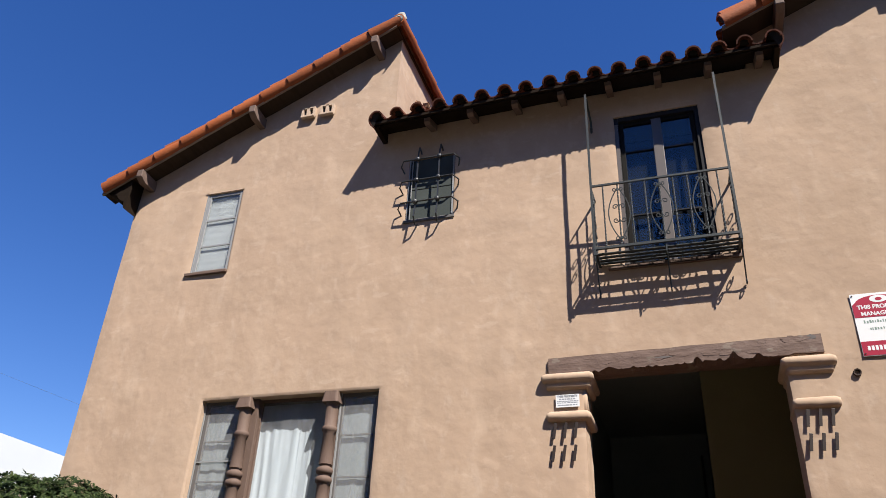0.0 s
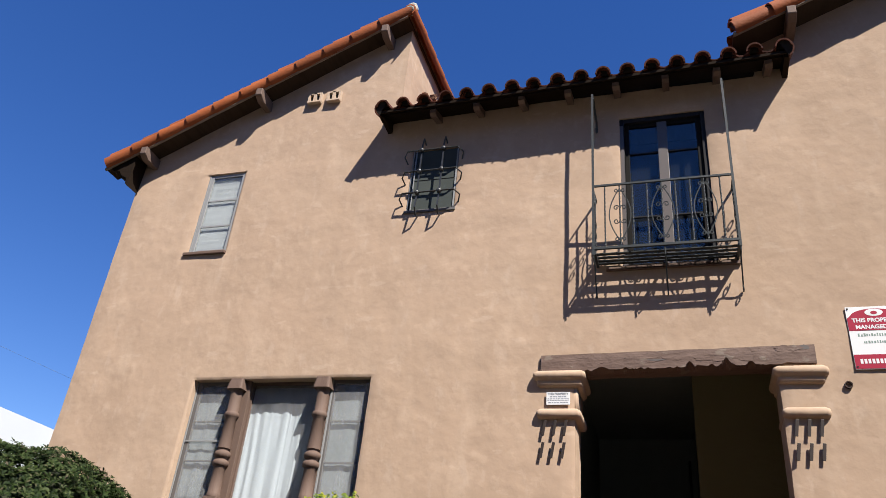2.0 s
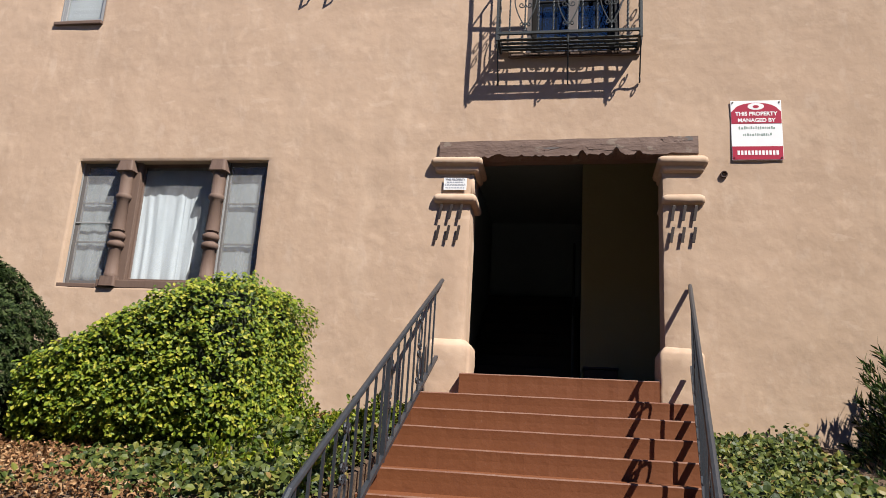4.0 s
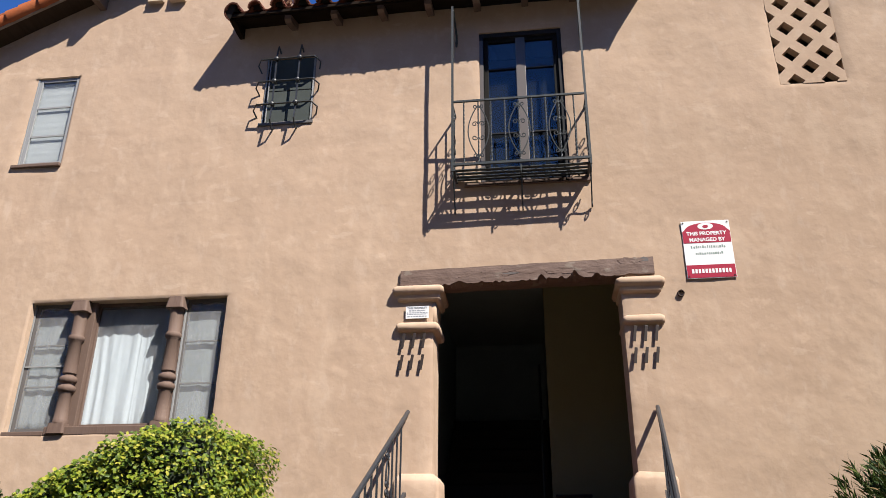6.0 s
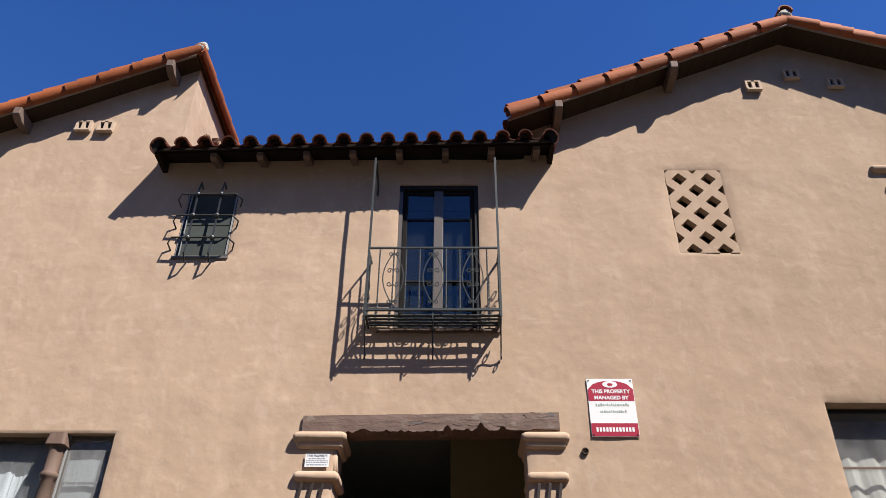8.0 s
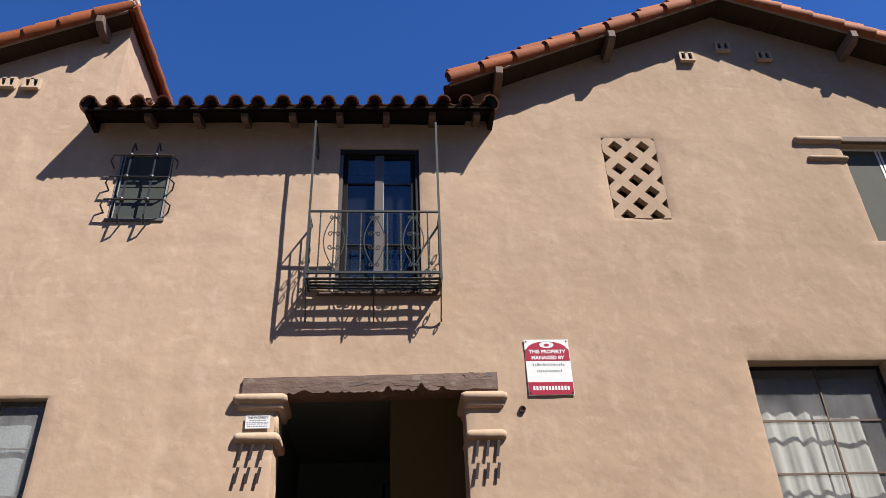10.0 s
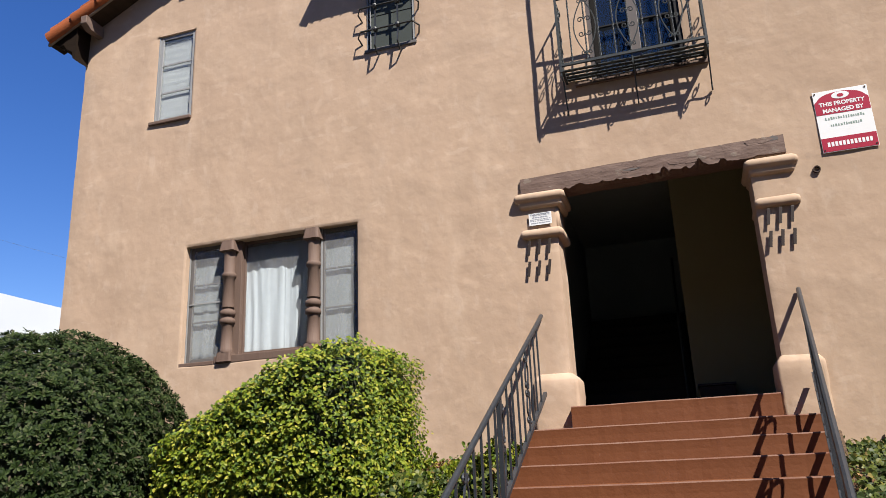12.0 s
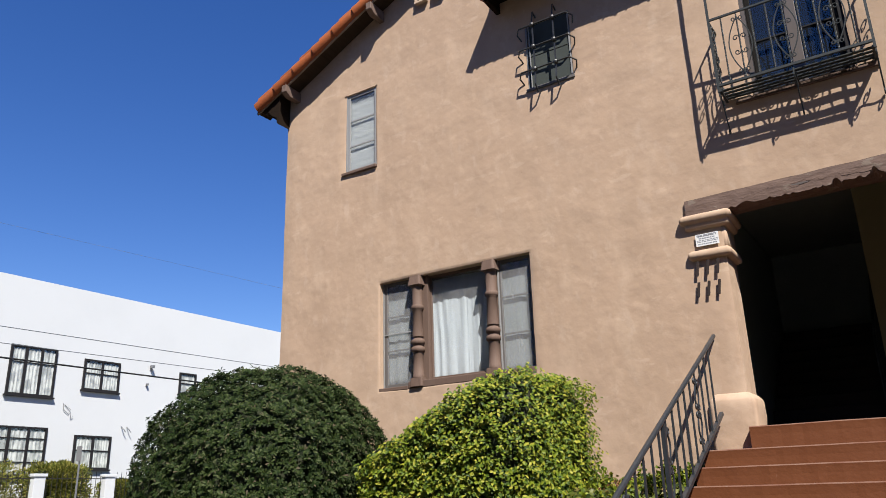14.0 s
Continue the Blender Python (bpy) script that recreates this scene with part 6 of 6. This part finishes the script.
def dark_shrub(centre, rx, ry, rz, seed):
    rng = random.Random(seed)
    s = empty("rounded_shrub", "large clipped round shrub with dark whorled leaves", "shrub", at=(0, 0, 0))
    c = Vector(centre)

    def shape(d, k):
        p = squircle(d, rx, ry, rz, 2.1) * (k + 0.045 * noise.noise(d * 2.6 + Vector((seed, 0, 0))) + 0.035 * noise.noise(d * 9) + 0.028 * noise.noise(d * 19))
        # drawn in below
        if p.z < -0.35 * rz:
            t = min(1.0, (-p.z / rz - 0.35) / 0.55)
            p.x *= 1 - 0.16 * t * t
            p.y *= 1 - 0.20 * t * t
        return c + p
    core("shade_core", shape, s, SHRUB_SHADE)
    stems(s, (c.x, c.y, c.z - rz), (c.x, c.y, c.z), 5, 0.6, rng)
    lv = Leaves()
    n = 16500
    for i in range(n):
        d = rand_dir(rng)
        if d.y > 0.80 or d.z < -0.88:
            continue
        clump = noise.noise(d * 12 + Vector((5, 0, 0))) + 0.7 * noise.noise(d * 26)
        if clump < -0.25 and rng.random() < 0.6:
            continue
        depth = rng.uniform(0.90, 0.97) if rng.random() < 0.45 else rng.uniform(0.975, 1.0) + 0.02 * clump
        p = shape(d, depth)
        axis = (d + Vector((0.08, -0.10, 0.38)) + rand_dir(rng) * 0.42).normalized()
        if rng.random() < 0.012:
            p = p + axis * rng.uniform(0.02, 0.06)
        a = axis.orthogonal().normalized()
        b = axis.cross(a)
        m = rng.randint(6, 10)
        ph = rng.uniform(0, 6.28)
        size = rng.uniform(0.034, 0.054)
        for k in range(m):
            t = ph + 2 * math.pi * k / m + rng.uniform(-0.2, 0.2)
            out = (a * math.cos(t) + b * math.sin(t) + axis * rng.uniform(0.15, 1.0)).normalized()
            lv.spoon(p, out, axis.cross(out), size * rng.uniform(0.7, 1.15), size * 0.36)
    lv.obj("foliage", LEAF_DARK, s, "dark green whorled leaves")
    return s


def lime_shrub(centre, rx, ry, rz, seed):
    rng = random.Random(seed)
    s = empty("clipped_shrub", "boxy clipped shrub with bright yellow-green leaves", "shrub")
    c = Vector(centre)

    def shape(d, k):
        p = squircle(d, rx, ry, rz, 8.5) * (k + 0.02 * noise.noise(d * 3.1 + Vector((seed, 0, 0))) + 0.035 * noise.noise(d * 8) + 0.035 * noise.noise(d * 17))
        # clipped short below, lower towards the west
        if p.z < 0:
            t = min(1.0, -p.z / rz)
            p.z *= 0.84 + 0.18 * max(0.0, -p.x / rx)
            p.y *= 1 - 0.26 * t * t
        if p.x < 0.40 * rx:
            t = (0.40 * rx - p.x) / (1.4 * rx)
            p.z -= 0.80 * rz * t ** 1.3 * max(0.0, min(1.0, p.z / rz * 0.6 + 0.4))
        if p.z > 0:
            p.z += 0.18 * p.x / rx * min(1.0, p.z / rz)
        return c + p
    core("shade_core", shape, s, SHRUB_SHADE)
    stems(s, (c.x, c.y, c.z - rz - 0.05), (c.x, c.y, c.z - 0.2), 5, 0.5, rng)
    lv = Leaves()
    for i in range(72000):
        d = rand_dir(rng)
        if d.y > 0.6 or d.z < -0.78:
            continue
        clump = noise.noise(d * 15 + Vector((0, 3, 0))) + 0.6 * noise.noise(d * 31)
        depth = rng.uniform(0.88, 0.985) + 0.045 * clump
        if clump < -0.12 and rng.random() < 0.45 + 0.35 * max(0.0, -d.z + 0.3):
            continue
        p = shape(d, depth)
        if rng.random() < 0.004:
            p = p + Vector((0, 0, rng.uniform(0.02, 0.07)))
        face = (d * 0.75 + Vector((0.30, -0.32, 0.55)) + rand_dir(rng) * 0.70).normalized()
        out = face.cross(rand_dir(rng)).normalized()
        lv.oval(p, out, face.cross(out), rng.uniform(0.026, 0.044), rng.uniform(0.018, 0.029), 0.12, 0.12)
    lv.obj("foliage", LEAF_LIME, s, "small yellow-green leaves")
    return s


def oleander(centre, rx, ry, rz, seed):
    rng = random.Random(seed)
    s = empty("leafy_shrub", "loose shrub with narrow upright dark green leaves", "shrub")
    c = Vector(centre)

    def shape(d, k):
        p = squircle(d, rx, ry, rz, 4.4) * (k + 0.07 * noise.noise(d * 2.4 + Vector((seed, 0, 0))))
        # hollow and dark below
        if p.z < 0:
            t = min(1.0, -p.z / rz)
            p.y *= 1 - 0.45 * t * (2 - t)
        if d.x < -0.5 and d.z < 0.1:
            p.x -= 0.45 * min(1.0, (-0.5 - d.x) * 3) * min(1.0, (0.1 - d.z) * 2.5)
        return c + p
    core("shade_core", shape, s, SHRUB_SHADE)
    stems(s, (c.x, c.y, c.z - rz), (c.x, c.y, c.z), 6, 0.5, rng)
    lv = Leaves()
    for i in range(6500):
        d = rand_dir(rng)
        if d.y > 0.6 or d.z < -0.9:
            continue
        p = shape(d, rng.uniform(0.84, 1.02) + 0.05 * noise.noise(d * 8))
        axis = (d * 0.7 + Vector((0, 0, 0.9)) + rand_dir(rng) * 0.35).normalized()
        a = axis.orthogonal().normalized()
        b = axis.cross(a)
        m = rng.randint(6, 10)
        for k in range(m):
            t = rng.uniform(0, 6.28)
            out = (a * math.cos(t) * 0.55 + b * math.sin(t) * 0.55 + axis).normalized()
            lv.add(p + axis * rng.uniform(0, 0.12), out, axis.cross(out), rng.uniform(0.075, 0.135), rng.uniform(0.014, 0.022), 0.12, 0.1)
    lv.obj("foliage", LEAF_OLEANDER, s, "narrow dark green leaves")
    return s


dark_shrub((-5.26, -2.2, -0.44), 1.26, 1.30, 1.195, 4)
lime_shrub((-3.03, -1.66, -0.36), 0.93, 0.87, 0.70, 6)
oleander((4.02, -1.0, -0.64), 1.47, 0.92, 1.00, 8)


def ivy(x0, x1, n, seed, edge, hump):
    """Living ivy in humps, dead leaves in the bare patches between."""
    rng = random.Random(seed)
    green, dead = Leaves(), Leaves()
    for i in range(n):
        x = rng.uniform(x0, x1)
        y = -(rng.random() ** 0.9) * 4.4 - 0.03
        if x > 2.15 and y > -2.2:
            continue
        patch = 0.8 * noise.noise(Vector((x * 0.75, y * 0.9, 9))) + 0.6 * noise.noise(Vector((x * 2.1, y * 2.1, 4)))
        # dry gap between the two shrubs
        dry = -3.75 + 1.6 * max(0.0, min(0.65, -y - 2.66))
        patch += 0.06 - 0.50 * math.exp(-((x - dry) / 0.40) ** 2) if edge < 0 else 0.0
        near = max(0.0, 1 - abs(x - edge) / 0.9)
        alive = patch + near * 0.6 + 0.03 > rng.uniform(-0.38, 0.38)
        p = Vector((x + (TAPER * y * max(0.0, 1 - (x - 1.31) / 3) if edge > 0 else 0.0), y, soil_z(x, y)))
        if alive:
            p.z += rng.uniform(0.02, 0.10 + max(0.0, patch) * 0.16 + near * hump)
            face = (Vector((0.1, -0.45, 0.8)) + rand_dir(rng) * 0.85).normalized()
            out = face.cross(rand_dir(rng)).normalized()
            size = rng.uniform(0.028, 0.058)
            green.oval(p, out, face.cross(out), size, size * rng.uniform(0.8, 1.0), 0.10, 0.15)
        else:
            p.z += rng.uniform(0.0, 0.09)
            face = (Vector((0, -0.2, 0.8)) + rand_dir(rng) * 0.9).normalized()
            out = face.cross(rand_dir(rng)).normalized()
            size = rng.uniform(0.024, 0.050)
            dead.add(p, out, face.cross(out), size, size * rng.uniform(0.45, 0.8), 0.3, 0.3)
    tagged(green.obj("ivy_ground_cover", LEAF_IVY), "patchy green ivy trailing over the bank", "ivy", kind="stuff")
    tagged(dead.obj("dead_leaves", LEAF_DEAD), "brown dead leaves lying on the bank", "leaves", kind="stuff")


ivy(-7.4, -1.30, 62000, 21, -1.4, 0.08)
ivy(1.30, 6.2, 32000, 22, 1.5, 0.0)



def sprigs(seed):
    """Leafy shoots that have come up along the edge of the steps."""
    rng = random.Random(seed)
    s = empty("straggling_shrub", "straggling yellow-green shoots beside the steps", "shrub")
    lv = Leaves()
    for i in range(120):
        x = -1.37 - 0.75 * rng.random() ** 1.5
        y = rng.uniform(-3.2, -0.7)
        ht = rng.uniform(0.12, 0.34) * (0.75 + 0.5 * noise.noise(Vector((x * 3, y * 2.2, 1))))
        base = Vector((x, y, soil_z(x, y) - 0.02))
        tip = base + Vector((rng.uniform(-0.06, 0.06), rng.uniform(-0.08, 0.04), ht + 0.05))
        bm = bmesh.new()
        tube(bm, [base, base.lerp(tip, 0.5) + Vector((rng.uniform(-0.02, 0.02), 0, 0)), tip], [0.005, 0.004, 0.002], 4)
        part("shoot", bm, BARK, s)
        for k in range(int(26 + 40 * ht / 0.3)):
            p = base.lerp(tip, rng.uniform(0.15, 1.0))
            out = (rand_dir(rng) + Vector((0.1, -0.2, 0.25))).normalized()
            lv.oval(p + out * 0.015, out, rand_dir(rng), rng.uniform(0.028, 0.052), rng.uniform(0.020, 0.034), 0.12, 0.12)
    lv.obj("foliage", LEAF_LIME, s, "yellow-green leaves")


sprigs(41)

# ---- across the street ----
BX = -27.5


def far_window(parent_wall, y0, y1, z0, z1, lights, bars):
    bm = bmesh.new()
    box(bm, 0.0, 0.07, y0, y1, z0, z0 + 0.07)
    box(bm, 0.0, 0.07, y0, y1, z1 - 0.07, z1)
    box(bm, 0.0, 0.07, y0, y0 + 0.08, z0 + 0.07, z1 - 0.07)
    box(bm, 0.0, 0.07, y1 - 0.08, y1, z0 + 0.07, z1 - 0.07)
    w = part("window", bm, BLACK_FRAME, parent_wall, "black-framed window with white curtains")
    for i in range(1, lights):
        y = y0 + (y1 - y0) * i / lights
        bm = bmesh.new()
        box(bm, 0.0, 0.065, y - 0.045, y + 0.045, z0 + 0.07, z1 - 0.07)
        part("mullion", bm, BLACK_FRAME, w)
    for k in bars:
        z = z0 + (z1 - z0) * k
        bm = bmesh.new()
        box(bm, 0.0, 0.05, y0 + 0.08, y1 - 0.08, z - 0.02, z + 0.02)
        part("glazing_bar", bm, BLACK_FRAME, w)
    bm = bmesh.new()
    box(bm, 0.0, 0.12, y0 - 0.05, y1 + 0.05, z0 - 0.06, z0)
    part("window_sill", bm, BLACK_FRAME, w)
    nx = 60
    bm = bmesh.new()
    rows = []
    for i in range(nx + 1):
        y = y0 + 0.05 + (y1 - y0 - 0.1) * i / nx
        dx = 0.004 + 0.012 * (1 + math.sin(i * 1.3 + 2 * noise.noise(Vector((i * 0.2, y0, 0)))))
        rows.append((bm.verts.new((dx, y, z0 + 0.05)), bm.verts.new((dx, y, z1 - 0.05 - 0.10 * abs(math.sin(i * 0.35))))))
    for a, b in zip(rows, rows[1:]):
        bm.faces.new((a[0], b[0], b[1], a[1]))
    part("curtain", bm, FAR_CURTAIN, w, "white curtain")
    # Thin sheet whose dark colour replaces the dimness of a room behind.
    bm = bmesh.new()
    box(bm, -0.002, 0.002, y0 + 0.02, y1 - 0.02, z0 + 0.02, z1 - 0.02)
    part("dim_room", bm, DIM_ROOM_GREY, w)
    me = bpy.data.meshes.new("pane")
    me.from_pydata([(0.038, y0 + 0.08, z0 + 0.07), (0.038, y1 - 0.08, z0 + 0.07), (0.038, y1 - 0.08, z1 - 0.07), (0.038, y0 + 0.08, z1 - 0.07)], [], [(0, 1, 2, 3)])
    me.materials.append(GLASS)
    p = new("pane", me)
    p.parent = w
    p.visible_shadow = False


def white_building():
    b = empty("white_building", "long white stucco two-storey building across the street", "building", at=(BX, 0, 0.14))
    bm = bmesh.new()
    box(bm, -14, 0.0, -22, 34, -1.8, 7.52)
    part("wall", bm, WHITE_WALL, b)
    bm = bmesh.new()
    box(bm, -0.4, 0.0, -22.0, 34.0, 7.52, 7.60)
    part("parapet", bm, WHITE_WALL, b)
    far_window(b, 6.45, 8.22, 3.24, 5.05, 3, (0.66,))
    far_window(b, 9.36, 10.95, 3.66, 4.87, 2, (0.55,))
    far_window(b, 6.1, 8.2, 0.40, 2.13, 3, (0.28, 0.52, 0.76))
    far_window(b, 9.30, 10.86, 0.67, 1.93, 2, (0.55,))
    far_window(b, 13.9, 14.8, 3.9, 4.84, 1, (0.5,))
    far_window(b, 13.9, 14.8, 0.9, 1.9, 1, (0.5,))
    # camera and lamp brackets
    for y, z, sz in ((12.4, 5.00, 0.10), (12.26, 4.26, 0.06)):
        f = empty("wall_fixture", "small grey fixture on a white wall", "fixture", "wall fixtures", at=(BX, y, z))
        bm = bmesh.new()
        box(bm, 0.0, 0.05, -0.03, 0.03, -0.12 * sz * 8, 0.03, 0.005)
        part("bracket", bm, POLE_GREY, f)
        bm = bmesh.new()
        box(bm, 0.04, 0.28 * sz * 8, -sz * 0.6, sz * 0.6, -0.02, sz, 0.01)
        part("housing", bm, POLE_GREY, f)
    f = empty("wire_coil", "loose grey cable hanging on a white wall", "cable", at=(BX, 8.7, 3.09))
    bm = bmesh.new()
    tube(bm, [(0.03, 0.0, 0.12), (0.05, 0.02, -0.1), (0.04, 0.22, -0.25), (0.05, 0.3, -0.1), (0.03, 0.05, 0.08)], 0.012, 5)
    tube(bm, [(0.03, 0.3, -0.15), (0.05, 0.34, -0.4), (0.04, 0.42, -0.35)], 0.012, 5)
    part("cable", bm, POLE_GREY, f)
    for k, y in enumerate((11.28, 11.52)):
        f = empty("wall_bracket", "short grey metal bar on a white wall", "bracket", "slanted wall brackets", at=(BX, y, 2.49))
        bm = bmesh.new()
        tube(bm, [(0.02, 0.0, 0.0), (0.14, 0.04, -0.12), (0.15, 0.11, -0.22)], 0.018, 5)
        part("bar", bm, POLE_GREY, f)


white_building()


def fence():
    fw = empty("fence_wall", "low white garden wall with square pillars", "garden wall", at=(-25.6, 0.26, 0.12))
    for y0, y1 in ((-6, 4.0), (4.42, 6.58), (7.06, 9.24), (9.74, 12.0), (12.46, 20.0)):
        bm = bmesh.new()
        box(bm, -0.18, -0.02, y0, y1, -1.6, -0.42, 0.01)
        part("panel", bm, WHITE_WALL, fw)
    for y in (4.21, 6.82, 9.49, 12.23):
        bm = bmesh.new()
        box(bm, -0.24, 0.02, y - 0.20, y + 0.20, -1.6, 0.34, 0.01)
        p = part("pillar", bm, WHITE_WALL, fw)
        bm = bmesh.new()
        box(bm, -0.28, 0.06, y - 0.245, y + 0.245, 0.34, 0.44, 0.015)
        part("pillar_cap", bm, WHITE_WALL, p)
    for y0, y1 in ((4.42, 6.58), (7.06, 9.24), (9.74, 12.0)):
        n = 12
        for i in range(n):
            y = y0 + 0.08 + (y1 - y0 - 0.16) * i / (n - 1)
            bm = bmesh.new()
            tube(bm, [(-0.1, y, -0.43), (-0.1, y, 0.52)], 0.012, 4)
            part("picket", bm, BLACK_FRAME, fw)
        bm = bmesh.new()
        tube(bm, [(-0.1, y0, 0.28), (-0.1, y1, 0.28)], 0.014, 4)
        part("fence_rail", bm, BLACK_FRAME, fw)


fence()


def far_hedge(y0, y1, top, seed, leaves):
    rng = random.Random(seed)
    s = empty("garden_bush", "yellow-green garden bush behind a low white wall", "shrub", "garden bushes")
    c = Vector((-26.42, (y0 + y1) / 2, (top - 0.8) / 2))
    half, ht = (y1 - y0) / 2, (top + 0.8) / 2

    def shape(d, k):
        return c + squircle(d, 0.48, half, ht, 4.0) * (k + 0.18 * noise.noise(d * 3 + Vector((seed, 0, 0))))
    core("shade_core", lambda d, k: shape(d, k - (0.14 if leaves > 8000 else 0.5)), s, SHRUB_SHADE)
    lv = Leaves()
    for i in range(leaves):
        d = rand_dir(rng)
        if d.x < -0.6:
            continue
        p = shape(d, rng.uniform(0.84, 1.06))
        lv.add(p, (d + rand_dir(rng) * 0.8 + Vector((0, 0, 0.5))).normalized(), rand_dir(rng), rng.uniform(0.08, 0.17), rng.uniform(0.03, 0.06))
    lv.obj("foliage", LEAF_FAR, s, "yellow-green leaves")


far_hedge(7.05, 9.3, 0.90, 31, 12000)
far_hedge(5.0, 6.6, 0.95, 32, 2600)
far_hedge(9.9, 12.0, 0.3, 33, 8500)


def street_sign():
    s = empty("street_sign", "grey street sign post seen edge on", "street sign", at=(-22.0, 6.2, lie(-22.0) + 0.1))
    bm = bmesh.new()
    tube(bm, [(0, 0, 0), (0, 0, 2.6)], 0.03, 8)
    part("post", bm, POLE_GREY, s)
    bm = bmesh.new()
    box(bm, -0.15, 0.15, -0.045, -0.03, 2.15, 2.6, 0.004, Matrix.Rotation(radians(-4), 4, "Z"))
    part("plate", bm, POLE_GREY, s)


street_sign()


def cable_line(name, pts, r, label, mat):
    bm = bmesh.new()
    tube(bm, pts, r, 5)
    tagged(part(name, bm, mat), label, "cable", "overhead cables")


def sagging(a, b, sag, n=16):
    a, b = Vector(a), Vector(b)
    return [a.lerp(b, i / n) - Vector((0, 0, sag * 4 * (i / n) * (1 - i / n))) for i in range(n + 1)]


for z0, z1, r, what in ((4.10, 4.90, 0.013, "thin grey"), (3.42, 4.58, 0.012, "thin grey"), (3.56, 3.69, 0.028, "thick black"), (6.11, 8.91, 0.004, "thin grey")):
    cable_line("overhead_cable", sagging((-22.0, -40.0, z0), (-22.0, 40.0, z1), 0.0), r, what + " overhead cable along the street", CABLE if what == "thick black" else CABLE_GREY)
